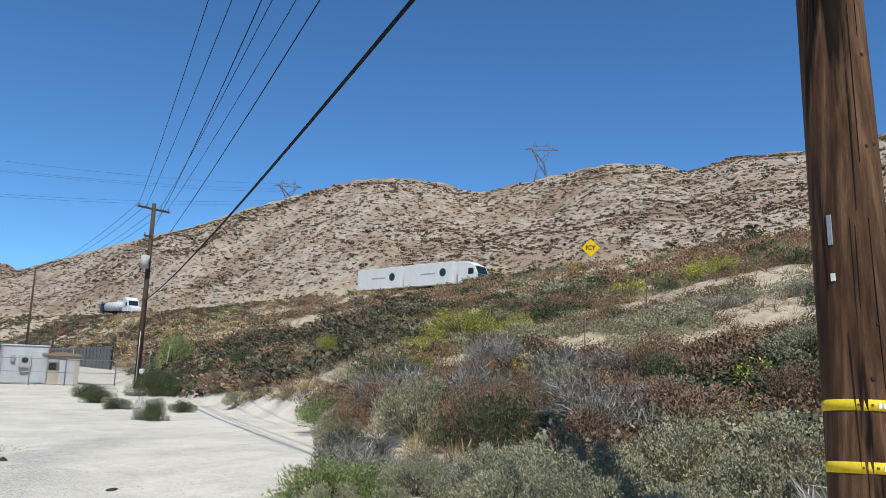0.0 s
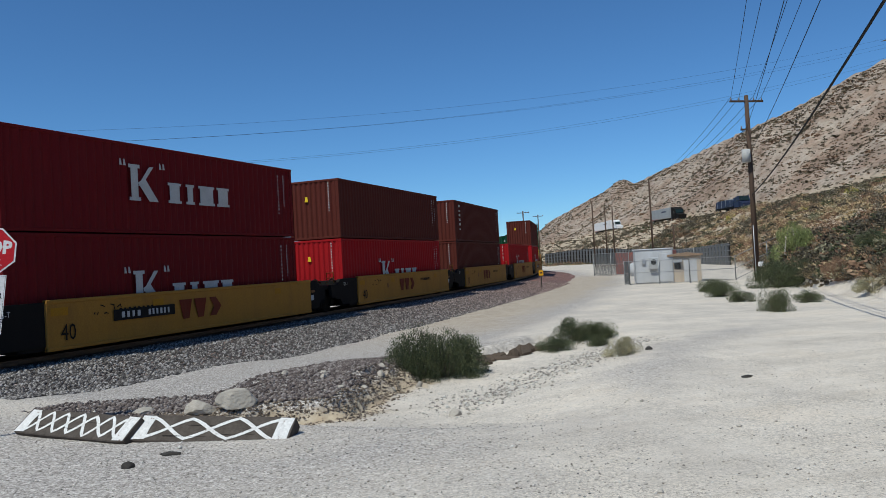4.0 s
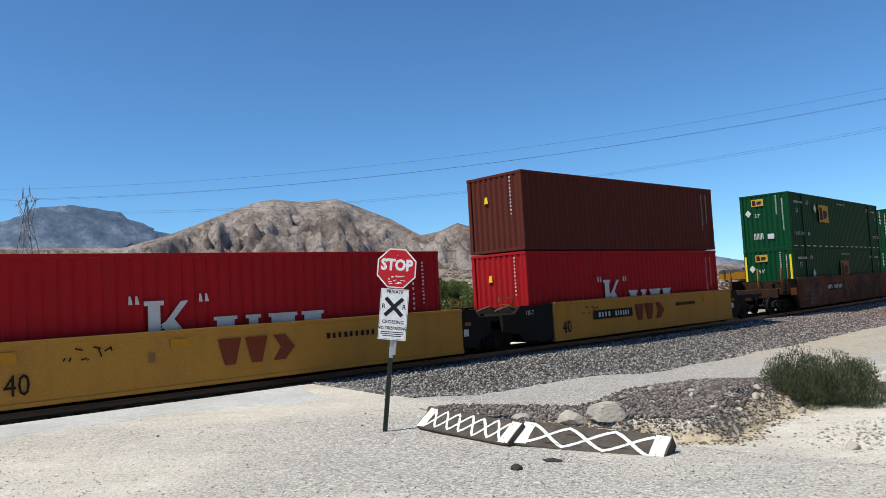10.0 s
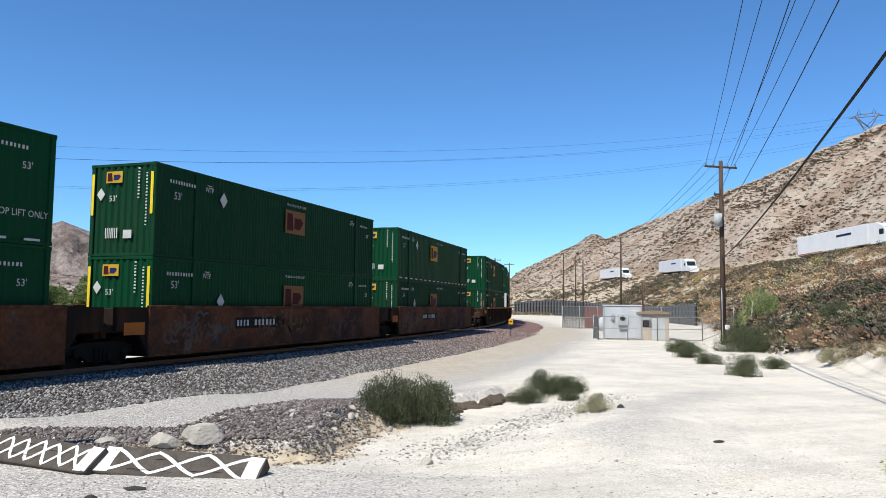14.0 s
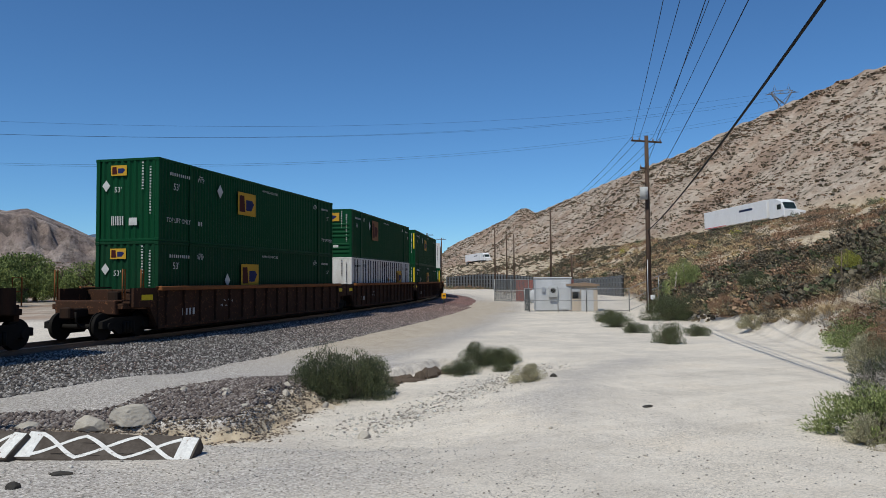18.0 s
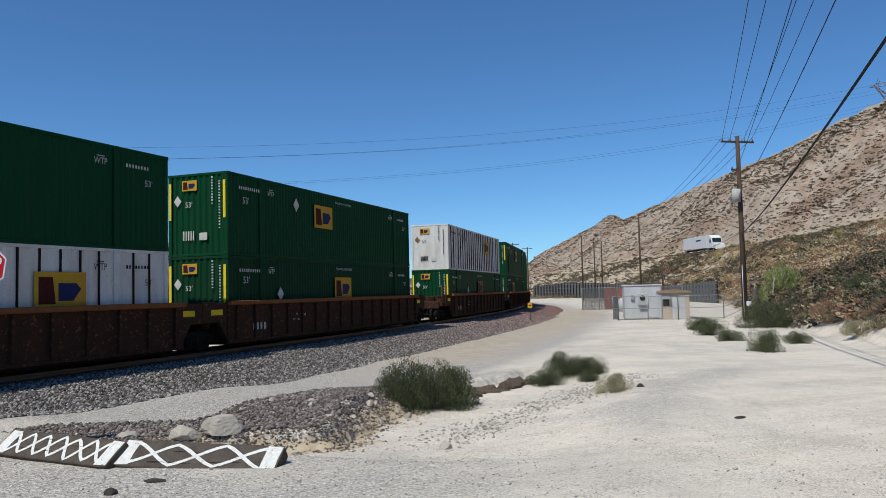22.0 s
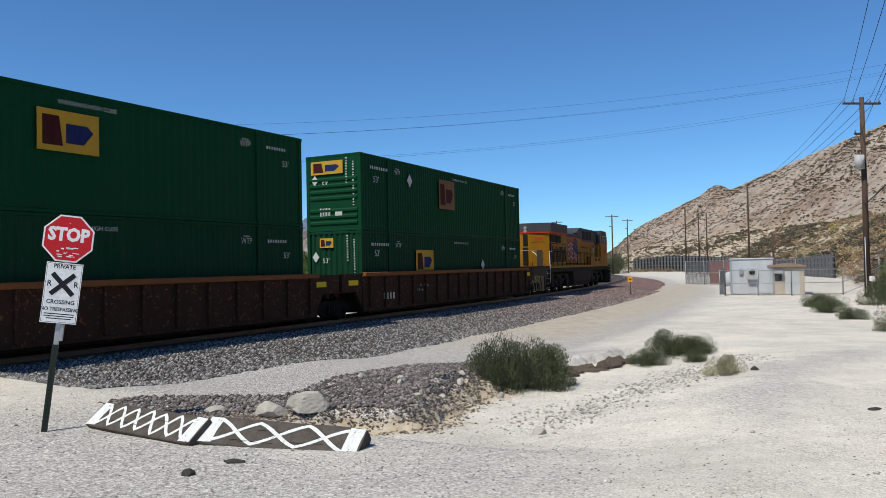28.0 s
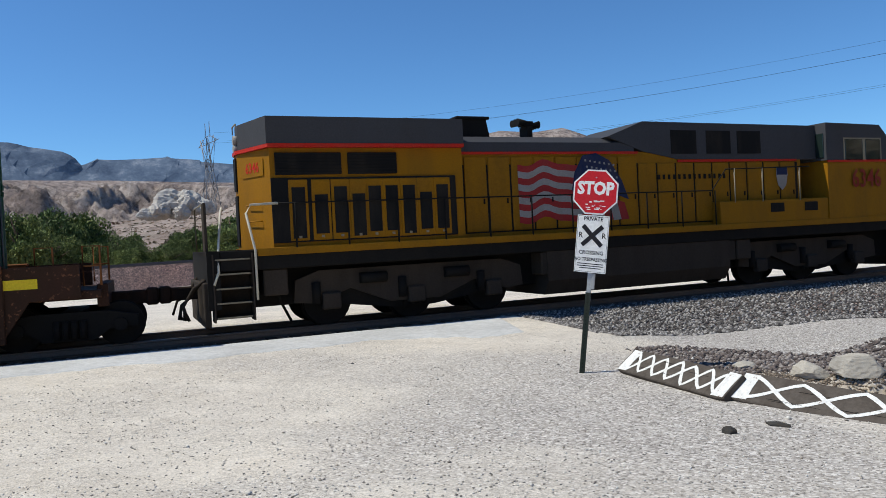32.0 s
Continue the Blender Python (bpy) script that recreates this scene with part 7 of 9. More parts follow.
    rail = MB()
    rail.tube([(1.95, -1.53, 2.64), (6.2, -1.53, 2.64), (13.4, -1.53, 2.64), (13.9, -1.53, 3.2), (17.0, -1.53, 3.25)], 0.018, 6)
    P("handrail", rail, BLACK_STEEL)
    stan = cached("stanchion", lambda: MB().tube([(0, 0, 0), (0, 0, 0.92)], 0.02, 6).mesh("stanchion", BLACK_STEEL))
    for i in range(11):
        P("stanchion", stan, None, m=pose(2.3 + i * 1.12, -1.53, deck))
    for x in (14.2, 15.2, 16.6):
        P("stanchion", MB().tube([(x, -1.53, 2.3), (x, -1.53, 3.22)], 0.02, 6), HANDRAIL)
    P("rear_railing", MB().tube([(0.55, -1.0, 1.72), (0.55, -1.0, 2.7), (0.55, 1.0, 2.7), (0.55, 1.0, 1.72)], 0.02, 6), HANDRAIL)
    P("fuel_tank", MB().prism([(-1.45, 1.3), (1.45, 1.3), (1.45, 0.6), (1.25, 0.26), (-1.25, 0.26), (-1.45, 0.6)], 0, 8.3, 14.0), GRIME)
    for x in (9.4, 11.3):
        P("air_tank", MB().tube([(x, -1.3, 1.42), (x + 1.5, -1.3, 1.42)], 0.17, 12), GRIME)
    # Added dark box, there only to block light through the running gear.
    P("underframe", MB().box(1.3, 21.4, -0.85, 0.85, 0.5, 1.34, 0.02), BLACK_STEEL)
    for bx in (5.0, 17.3):
        bogie(e, bx, 3, 1.95, 0.53)
        for sy in (-1.12, 1.12):
            P("truck_frame", MB().prism([(-2.75, 0.55), (-2.7, 1.02), (-2.2, 1.2), (2.2, 1.2), (2.7, 1.02), (2.75, 0.55), (2.3, 0.5), (1.5, 0.78), (0.6, 0.42), (-0.6, 0.42), (-1.5, 0.78), (-2.3, 0.5)], 1, -0.06, 0.06), GRIME, m=pose(bx, sy, 0))
            for q in (-1.95, 0.0, 1.95):
                P("journal_box", MB().box(-0.2, 0.2, -0.1, 0.1, 0.36, 0.72, 0.03), GRIME, m=pose(bx + q, sy * 1.06, 0))
                P("spring", MB().tube([(-0.32, 0, 0.5), (-0.32, 0, 0.95)], 0.1, 9), BLACK_STEEL, m=pose(bx + q, sy * 1.06, 0))
            for q in (-1.0, 1.0):
                P("brake_cylinder", MB().tube([(-0.3, 0, 0.98), (0.3, 0, 0.98)], 0.12, 10), BLACK_STEEL, m=pose(bx + q, sy * 1.1, 0))
        P("sand_pipe", MB().tube([(bx - 3.1, -1.1, 1.3), (bx - 3.0, -1.0, 0.6), (bx - 2.75, -0.78, 0.15)], 0.03, 6), BLACK_STEEL)
    for x in (1.6, 8.15, 13.75, 14.3):
        P("underfloor_box", MB().box(x, x + 0.5, -1.42, -0.9, 0.75, 1.3, 0.03), GRIME)
    P("plow", MB().prism([(-1.45, 0.15), (1.45, 0.15), (1.4, 0.8), (-1.4, 0.8)], 0, 21.9, 22.1), BLACK_STEEL)
    P("pilot", MB().box(0.42, 0.55, -1.4, 1.4, 0.2, 1.1, 0.02), GRIME)
    coupler(e, 0.6, -1)
    for i, q in enumerate((-1.15, -1.0, -0.9, -0.75, -0.6, 0.7)):
        P("air_hose", MB().tube([(0.5, q, 1.15), (0.25, q, 1.0 - 0.05 * i), (0.05, q + 0.03, 0.65), (0.15 - 0.04 * i, q + 0.05, 0.35)], 0.03, 6), GRIME)
    rolling(e, 261.3, 283.6)


locomotive()

# ---- the crossing: sign, planks, boulders ----
SIGN_RED = paint("sign_red", (0.5, 0.02, 0.03), 0.4, amount=0.15, streak=False)
SIGN_WHITE = paint("sign_white", (0.75, 0.75, 0.74), 0.4, amount=0.1, streak=False)
SIGN_BLACK = paint("sign_black", (0.02, 0.02, 0.025), 0.5, amount=0.1, streak=False)
GALV = paint("galvanised_steel", (0.42, 0.43, 0.44), 0.45, 0.5, amount=0.3)
POST_DARK = paint("post_dark_green", (0.02, 0.03, 0.025), 0.6, amount=0.3)


def octagon(r, y0, y1):
    return MB().prism([(r * math.cos(math.radians(22.5 + 45 * i)), r * math.sin(math.radians(22.5 + 45 * i))) for i in range(8)], 1, y0, y1)


def crossing_sign():
    e = empty("stop_sign", pose(-1.9, 11.41, -0.33, 0, 7.2, -2), "red octagonal stop sign over white crossing plate on leaning post", "sign")
    P = lambda n, mb, mat, label="", m=None, parent=e: part(n, mb, mat, parent, label, m)
    P("lower_post", MB().prism([(-0.035, -0.012), (-0.035, 0.02), (-0.02, 0.02), (-0.014, 0.0), (0.014, 0.0), (0.02, 0.02), (0.035, 0.02), (0.035, -0.012)], 2, -0.15, 1.15), POST_DARK, "dark green punched channel post")
    P("upper_post", MB().prism([(-0.03, 0.02), (-0.03, 0.05), (-0.016, 0.05), (-0.012, 0.034), (0.012, 0.034), (0.016, 0.05), (0.03, 0.05), (0.03, 0.02)], 2, 0.75, 2.75), GALV, "galvanised channel post")
    P("bracket", MB().box(0.035, 0.075, 0.0, 0.04, 1.2, 1.42, 0.005), GALV)
    holes = MB()
    for i in range(22):
        holes.box(-0.006, 0.006, -0.0145, -0.0125, 0.05 + i * 0.05, 0.068 + i * 0.05)
    P("post_holes", holes, GRILLE)["kind"] = "stuff"
    plate = P("crossing_plate", MB().box(-0.22, 0.22, -0.02, -0.016, 1.43, 2.22), SIGN_WHITE, "white plate with black crossing lettering")
    P("plate_border", MB().box(-0.21, 0.21, -0.0205, -0.02, 1.442, 1.446).box(-0.21, 0.21, -0.0205, -0.02, 2.204, 2.208).box(-0.21, -0.206, -0.0205, -0.02, 1.446, 2.204).box(0.206, 0.21, -0.0205, -0.02, 1.446, 2.204), SIGN_BLACK, parent=plate)
    for a in (45, -45):
        P("cross_arm", MB().box(-0.19, 0.19, -0.0235 - 0.001 * (a > 0), -0.02, -0.03, 0.03), SIGN_BLACK, m=pose(0, 0, 1.94, 0, a, 0), parent=plate)
    for words, x, z, size, sq in (("PRIVATE", 0, 2.17, 0.075, 0.95), ("R", -0.16, 1.94, 0.11, 0.9), ("R", 0.16, 1.94, 0.11, 0.9), ("CROSSING", 0, 1.705, 0.075, 0.95), ("NO TRESPASSING", 0, 1.61, 0.068, 0.85)):
        part("lettering", text_mesh(words, size, SIGN_BLACK, 0.0015, "CENTER", sq), None, plate, m=pose(x, -0.0215, z, 90, 0, 0))
    for i in range(3):
        P("fine_print", MB().box(-0.18 + 0.03 * (i == 2), 0.18 - 0.03 * (i == 2), -0.021, -0.02, 1.545 - i * 0.03, 1.557 - i * 0.03), SIGN_BLACK, parent=plate)
    face = P("stop_plate", octagon(0.33, -0.026, -0.02), SIGN_WHITE, "red octagon with white border and word", m=pose(0, 0, 2.54))
    P("red_field", octagon(0.308, -0.0285, -0.0262), SIGN_RED, parent=face)
    part("lettering", text_mesh("STOP", 0.235, SIGN_WHITE, 0.011, "CENTER", 0.88), None, face, m=pose(0, -0.0292, 0.045, 90, 0, 0))
    rng = random.Random(3)
    for i in range(16):
        x, z = rng.uniform(-0.2, 0.12), rng.uniform(-0.25, -0.12)
        P("sticker_scrap", MB().box(x, x + rng.uniform(0.015, 0.06), -0.0295, -0.0286, z, z + rng.uniform(0.006, 0.02)), SIGN_WHITE, parent=face)
    for z in (2.2, 1.5, 2.36, 2.74):
        P("bolt", MB().tube([(0, -0.036 if z > 2.3 else -0.03, z), (0, 0.03, z)], 0.01, 8), GALV)


crossing_sign()
PLANK = paint("weathered_plank", (0.075, 0.062, 0.052), 0.9, amount=0.55, dirt=(0.16, 0.14, 0.12), scale=5, streak=False)
PLANK_W = paint("worn_white_paint", (0.7, 0.69, 0.66), 0.7, amount=0.35, dirt=(0.3, 0.27, 0.24), scale=9, streak=False, wear=0.05)


def plank(a, b, peaks, width, label, seed):
    """A heavy plank from a to b (its lower front edge), tilted back, with hand-painted white zigzags and ends."""
    d = Vector(b) - Vector(a)
    L_ = d.length
    m = Matrix.Translation(a) @ d.to_track_quat("X", "Z").to_matrix().to_4x4() @ pose(0, 0, 0, 38, 0, 0)
    e = empty("crossing_plank", m, label, "plank", "painted planks")
    rng = random.Random(seed)
    body, n = MB(), 24
    for i in range(n + 1):
        x = L_ * i / n
        w = 0.008 * noise.noise(Vector((x * 2.1, seed, 0))) + (0.02 if i in (0, n) else 0)
        top = 0.006 * noise.noise(Vector((x * 3.3, seed, 5)))
        body.v += [(x, w, -0.17), (x, w + 0.004, -0.012), (x, w + 0.016, 0), (x, width - w - 0.02, top * 0), (x, width - w, -0.02), (x, width - w, -0.17)]
    for i in range(n):
        for k in range(6):
            q, r = i * 6 + k, i * 6 + (k + 1) % 6
            body.f.append((q, r, r + 6, q + 6))
    body.f += [tuple(range(6)), tuple(n * 6 + k for k in range(6))]
    part("plank", body, PLANK, e)
    for x0 in (0.015, L_ - 0.21):
        part("white_end", MB().prism([(x0, 0.02), (x0 + 0.19, 0.03), (x0 + 0.185, width * 0.5), (x0 + 0.2, width - 0.03), (x0 + 0.01, width - 0.025)], 2, -0.001, 0.003), PLANK_W, e)
    for i in range(5):
        y = width * (0.15 + 0.7 * rng.random())
        x = rng.uniform(0.1, L_ - 0.7)
        part("weather_split", MB().prism([(x, y), (x + rng.uniform(0.25, 0.6), y + rng.uniform(-0.01, 0.01)), (x + 0.1, y + 0.005)], 2, -0.001, 0.0045), GRILLE, e)
    x0, x1 = 0.2, L_ - 0.2
    for way, lift in ((0, 0.0035), (1, 0.0048)):
        pts = []
        for i in range(peaks + 1):
            hi = (i + way) % 2 == 0
            pts.append((x0 + (x1 - x0) * i / peaks + (rng.uniform(-0.04, 0.04) if 0 < i < peaks else 0), width - 0.045 - rng.uniform(0, 0.03) if hi else 0.04 + rng.uniform(0, 0.03)))
        fine = []
        for (xa, ya), (xb, yb) in zip(pts, pts[1:]):
            for j in range(6):
                w = j / 6
                fine.append((xa + (xb - xa) * w, ya + (yb - ya) * (w * w * (3 - 2 * w) * 0.45 + w * 0.55)))
        fine.append(pts[-1])
        st = MB()
        for j, (x, y) in enumerate(fine):
            xa, ya = fine[max(j - 1, 0)]
            xb, yb = fine[min(j + 1, len(fine) - 1)]
            k = (0.02 + 0.004 * rng.random()) / math.hypot(xb - xa, yb - ya)
            ox, oy = -(yb - ya) * k, (xb - xa) * k
            lo, hi = 0.012, width - 0.012
            st.v += [(x - ox, min(max(y - oy, lo), hi), lift), (x + ox, min(max(y + oy, lo), hi), lift)]
            if j:
                q = (j - 1) * 2
                st.f.append((q, q + 2, q + 3, q + 1))
        part("painted_stripe", st, PLANK_W, e)


plank((-1.44, 11.5, -0.27), (-0.05, 9.9, -0.29), 6, 0.42, "dark weathered plank with white painted lattice on gravel", 3)
plank((0.02, 9.98, -0.29), (1.74, 8.78, -0.34), 3, 0.42, "dark weathered plank with white diamond stripes on gravel", 8)

BOULDER = paint("boulder_stone", (0.44, 0.4, 0.34), 0.9, amount=0.45, dirt=(0.25, 0.21, 0.16), scale=4, streak=False, fine=18)


def boulder(name, x, y, sx, sy, sz, seed, label, turn=0, mat=None, sink=0.25, category="rock"):
    bm = bmesh.new()
    bmesh.ops.create_icosphere(bm, subdivisions=4 if sx > 0.15 else 3, radius=1)
    for v in bm.verts:
        n = noise.noise(v.co * 1.1 + Vector((seed * 3.1, 0, 0))) * 0.45 + noise.noise(v.co * 3 + Vector((0, seed, 0))) * 0.12
        v.co *= 1 + n
        v.co.z = max(v.co.z, -0.6)
    rg = random.Random(seed)
    for q in range(13):
        d = Vector((rg.uniform(-1, 1), rg.uniform(-1, 1), rg.uniform(-0.2, 1))).normalized()
        cut = rg.uniform(0.55, 0.8)
        for v in bm.verts:
            over = v.co.dot(d) - cut
            if over > 0:
                v.co -= d * over * 0.92
    for v in bm.verts:
        v.co *= 1 + noise.noise(v.co * 6 + Vector((seed, 0, 0))) * 0.05
    me = bpy.data.meshes.new(name)
    bm.to_mesh(me)
    bm.free()
    me.materials.append(mat or BOULDER)
    ob = new(name, me)
    ob.matrix_basis = pose(x, y, ground_height(x, y) + sz * (0.6 - sink), 0, 0, turn) @ Matrix.Diagonal((sx, sy, sz, 1))
    return tagged(ob, label, category)


boulder("boulder", 1.53, 11.5, 0.3, 0.25, 0.2, 2, "pale grey boulder behind the painted planks", 30, None, 0.1)
boulder("boulder", 0.98, 11.6, 0.26, 0.21, 0.13, 5, "low pale boulder behind the painted planks", -20, None, 0.15)
boulder("boulder", 0.2, 12.0, 0.2, 0.15, 0.09, 7, "small bluish stone beside the painted planks", 10)
boulder("stone", 4.45, 10.05, 0.12, 0.1, 0.09, 3, "grey angular stone on the sand", 0)
boulder("white_rock", 12.55, 1.35, 0.26, 0.2, 0.19, 4, "white painted rock among dry shrubs", 20, SIGN_WHITE, 0.0)
boulder("white_rock", 30, -4.2, 0.5, 0.35, 0.3, 9, "white rock on the upper slope", 20, SIGN_WHITE, 0.0)
boulder("stone", 6.75, 2.95, 0.17, 0.13, 0.13, 6, "pale chunky stone at the road's edge", 0)
boulder("stone", 9.0, 5.2, 0.17, 0.1, 0.07, 8, "flat tan stone at the road's edge", 0)
for i in range(14):
    rg = random.Random(i)
    boulder("stone", 3.6 + rg.uniform(-1.6, 3.5), 12.9 + rg.uniform(-1.3, 1.6), rg.uniform(0.05, 0.12), rg.uniform(0.05, 0.1), rg.uniform(0.05, 0.09), 20 + i, "light stone lying on the wash's gravel", i * 40)
SANDSTONE = paint("sandstone", (0.5, 0.46, 0.41), 0.95, amount=0.6, dirt=(0.24, 0.21, 0.19), scale=0.35, streak=False, fine=1.6)
OUT = empty("rock_outcrop", pose(-131, 153, 0, 0, 0, 40), "pale weathered sandstone outcrop beyond the green trees", "rock")
for i, (dx, dy, sx, sy, sz, zc) in enumerate(((0, 0, 6.5, 5, 4.2, 12.2), (4.6, -2, 4.2, 4, 3.6, 12.4), (-5, -2.5, 4.5, 3.6, 3.0, 10.8), (8.3, -3, 3.0, 3, 2.4, 11.4), (-9, -4, 2.8, 2.5, 1.8, 9.6), (2, -5, 4.4, 2.5, 2.2, 9.8), (11, -2, 2.2, 2, 1.5, 10.4))):
    bm = bmesh.new()
    bmesh.ops.create_icosphere(bm, subdivisions=4, radius=1)
    for v in bm.verts:
        p = v.co.copy()
        v.co *= 1 + noise.noise(p * 1.2 + Vector((i * 3.7, 0, 0))) * 0.5 + (0.3 - abs(noise.noise(p * 3.1 + Vector((0, i, 0))))) * 0.3 + noise.noise(p * 8) * 0.07
    part("rock", bm, SANDSTONE, OUT, m=pose(dx * 0.75, dy * 0.75, zc + 1.4, 0, 0, i * 50) @ Matrix.Diagonal((sx * 0.72, sy * 0.72, sz * 0.8, 1)))
# Dark clods stand in for the shadow along the undercut bank.
BANK_SHADE = paint("bank_shade_soil", (0.11, 0.085, 0.065), 0.95, amount=0.5, dirt=(0.06, 0.045, 0.035), scale=5, streak=False)
for i in range(26):
    rg = random.Random(100 + i)
    w = i / 25
    boulder("earth_clod", 6.5 + 2.7 * w + rg.uniform(-0.12, 0.12), 14.45 + 1.7 * w + rg.uniform(-0.14, 0.14), rg.choice((0.08, 0.16, 0.34)) * rg.uniform(0.8, 1.2), rg.uniform(0.08, 0.2), rg.uniform(0.06, 0.2), 200 + i, "dark clod standing in for shadow under the wash's bank", i * 50, BANK_SHADE, 0.2, "clod")
for i in range(16):
    rg = random.Random(170 + i)
    w = i / 15
    boulder("stone", 8.6 - 1.9 * w + rg.uniform(-0.5, 0.3), 3.6 - 3.4 * w + rg.uniform(-0.4, 0.4), rg.uniform(0.03, 0.09), rg.uniform(0.03, 0.08), rg.uniform(0.03, 0.06), 280 + i, "pale stone on the gravel at the slope's foot", i * 50)
RAG = paint("dark_rag", (0.05, 0.048, 0.045), 0.9, amount=0.4, streak=False)
boulder("rag", 0.47, 8.78, 0.17, 0.07, 0.035, 14, "crumpled dark rag on the gravel", -25, RAG, 0.3, "litter")
boulder("clod", 0.05, 8.35, 0.08, 0.06, 0.05, 15, "dark clod of earth on the gravel", 0, RAG)
boulder("clod", 9.75, 12.4, 0.1, 0.06, 0.06, 16, "dark clod of earth on the road", 0, RAG)
boulder("clod", 8.9, 8.9, 0.12, 0.07, 0.03, 17, "low dark clod of earth on the road", 0, RAG)

# ---- poles and wires ----
def pole_material():
    """Creosoted wood: long upright grain, dark splits and worn pale fibres."""
    m, nt, b = node_mat("pole_wood")
    grain = noise_node(nt, 16, 6, 0.7, stretch=(1, 1, 0.035))
    patch = noise_node(nt, 2.2, 4, 0.6, stretch=(1, 1, 0.3))
    split = noise_node(nt, 7, 3, 0.5, stretch=(1, 1, 0.03))
    c = ramp(nt, grain.outputs[0], [(0.3, (0.04, 0.022, 0.014)), (0.5, (0.105, 0.058, 0.034)), (0.7, (0.215, 0.135, 0.082))])
    p = ramp(nt, patch.outputs[0], [(0.35, (0.55, 0.52, 0.5)), (0.65, (1.2, 1.12, 1.05))])
    q = ramp(nt, split.outputs[0], [(0.36, (0.12, 0.12, 0.12)), (0.43, (1, 1, 1))])
    cc = mix(nt, 1.0, mix(nt, 1.0, c.outputs[0], p.outputs[0], "MULTIPLY"), q.outputs[0], "MULTIPLY")
    nt.links.new(cc, b.inputs["Base Color"])
    b.inputs["Roughness"].default_value = 0.9
    b.inputs["Specular IOR Level"].default_value = 0.15
    bump(nt, b, mix(nt, 0.5, grain.outputs[0], q.outputs[0]), 1.0, 0.02)
    return m


POLE_W = pole_material()
BARK_KNOT = paint("knot_wood", (0.05, 0.028, 0.018), 0.9, amount=0.3)
POLE_FAR = paint("pole_wood_far", (0.09, 0.06, 0.045), 0.9, amount=0.4)
CABLE = paint("black_cable", (0.015, 0.015, 0.017), 0.6, amount=0.1)
INSUL = paint("insulator", (0.25, 0.2, 0.17), 0.3, amount=0.2)


def near_pole():
    x, y = 4.96, -0.53
    gz = ground_height(x, y)
    e = empty("utility_pole", pose(x, y, gz), "brown wooden utility pole with three yellow bands", "pole")
    axis = Vector((0.09, 0.026, 1)).normalized()
    turn = Vector((0, 0, 1)).rotation_difference(axis).to_matrix().to_4x4()

    def girth(h):
        return 0.22 - 0.007 * h

    def on_shaft(h, deg, proud=0.0):
        a, r = math.radians(deg), girth(h) + proud
        return Matrix.Translation((0.09 * h, 0.026 * (h - 1.4), h)) @ turn @ pose(math.cos(a) * r, math.sin(a) * r, 0, 0, 0, deg - 90)
    mb = MB()
    hs = list(np.linspace(-0.5, 5, 56)) + list(np.linspace(5.5, 12, 12))
    sides = 44
    for h in hs:
        for k in range(sides):
            a = 2 * math.pi * k / sides
            n = noise.noise(Vector((math.cos(a) * 3.2, math.sin(a) * 3.2, h * 0.22))) * 0.006 + noise.noise(Vector((math.cos(a) * 9, math.sin(a) * 9, h * 0.3))) * 0.004
            r = girth(max(h, 0)) + n
            mb.v.append((0.09 * h + math.cos(a) * r, 0.026 * (h - 1.4) + math.sin(a) * r, h))
    for i in range(len(hs) - 1):
        for k in range(sides):
            q, w = i * sides + k, i * sides + (k + 1) % sides
            mb.smooth.add(len(mb.f))
            mb.f.append((q, w, w + sides, q + sides))
    mb.f.append(tuple((len(hs) - 1) * sides + k for k in range(sides)))
    part("shaft", mb, POLE_W, e)
    rng = random.Random(8)
    for i in range(18):
        deg, h, ln = rng.uniform(115, 262), rng.uniform(0.3, 4.0), rng.uniform(0.3, 1.3)
        w = rng.uniform(0.0012, 0.0028)
        crack = MB().prism([(-w * 0.3, 0), (w * 0.3, 0), (w, ln * 0.45), (w * 0.2, ln), (-w * 0.2, ln), (-w, ln * 0.5)], 1, -0.0016, 0.004)
        part("drying_crack", crack, GRILLE, e, m=on_shaft(h, deg) @ pose(0, 0, 0, 0, rng.uniform(-1.2, 1.2), 0))
    for h, deg in ((2.05, 205), (3.1, 215), (3.12, 232), (1.75, 190), (3.7, 225), (2.6, 240)):
        part("knot", MB().tube([(0, -0.002, 0), (0, 0.004, 0)], [0.013, 0.009], 10), BARK_KNOT, e, m=on_shaft(h, deg, 0.001))
    for i, z in enumerate((1.534, 1.208, 0.89)):
        h = z - gz
        m = Matrix.Translation((0.09 * h, 0.026 * (h - 1.4), h)) @ turn @ pose(0, 0, 0, (0.6, -0.8, 0.5)[i], 1.0, 0)
        band = part("band", MB().tube([(0, 0, -0.03), (0, 0, 0.03)], girth(h) + 0.003, 36), YELLOW_TAPE, e, "yellow plastic band with scratched white writing", m=m)
        r = girth(h) + 0.0042
        for k in range(6):
            a = math.radians(196 + k * 7)
            part("scratched_bar", MB().box(-0.008, 0.008, -0.001, 0.001, -0.016, 0.016 - 0.006 * (k % 2)), SIGN_WHITE, band, m=pose(math.cos(a) * r, math.sin(a) * r, 0, 0, 0, 196 + k * 7 - 90))
        for k in (168, 186):
            a = math.radians(k)
            part("nail", MB().box(-0.006, 0.006, -0.004, 0.004, -0.006, 0.006), RUSTY, band, m=pose(math.cos(a) * r, math.sin(a) * r, 0, 0, 0, k - 90))
    h = 2.53 - gz
    part("metal_tag", MB().box(-0.014, 0.014, -0.003, 0.004, -0.09, 0.09, 0.001), GALV, e, "dull metal strip", m=on_shaft(h, 146, 0.002))
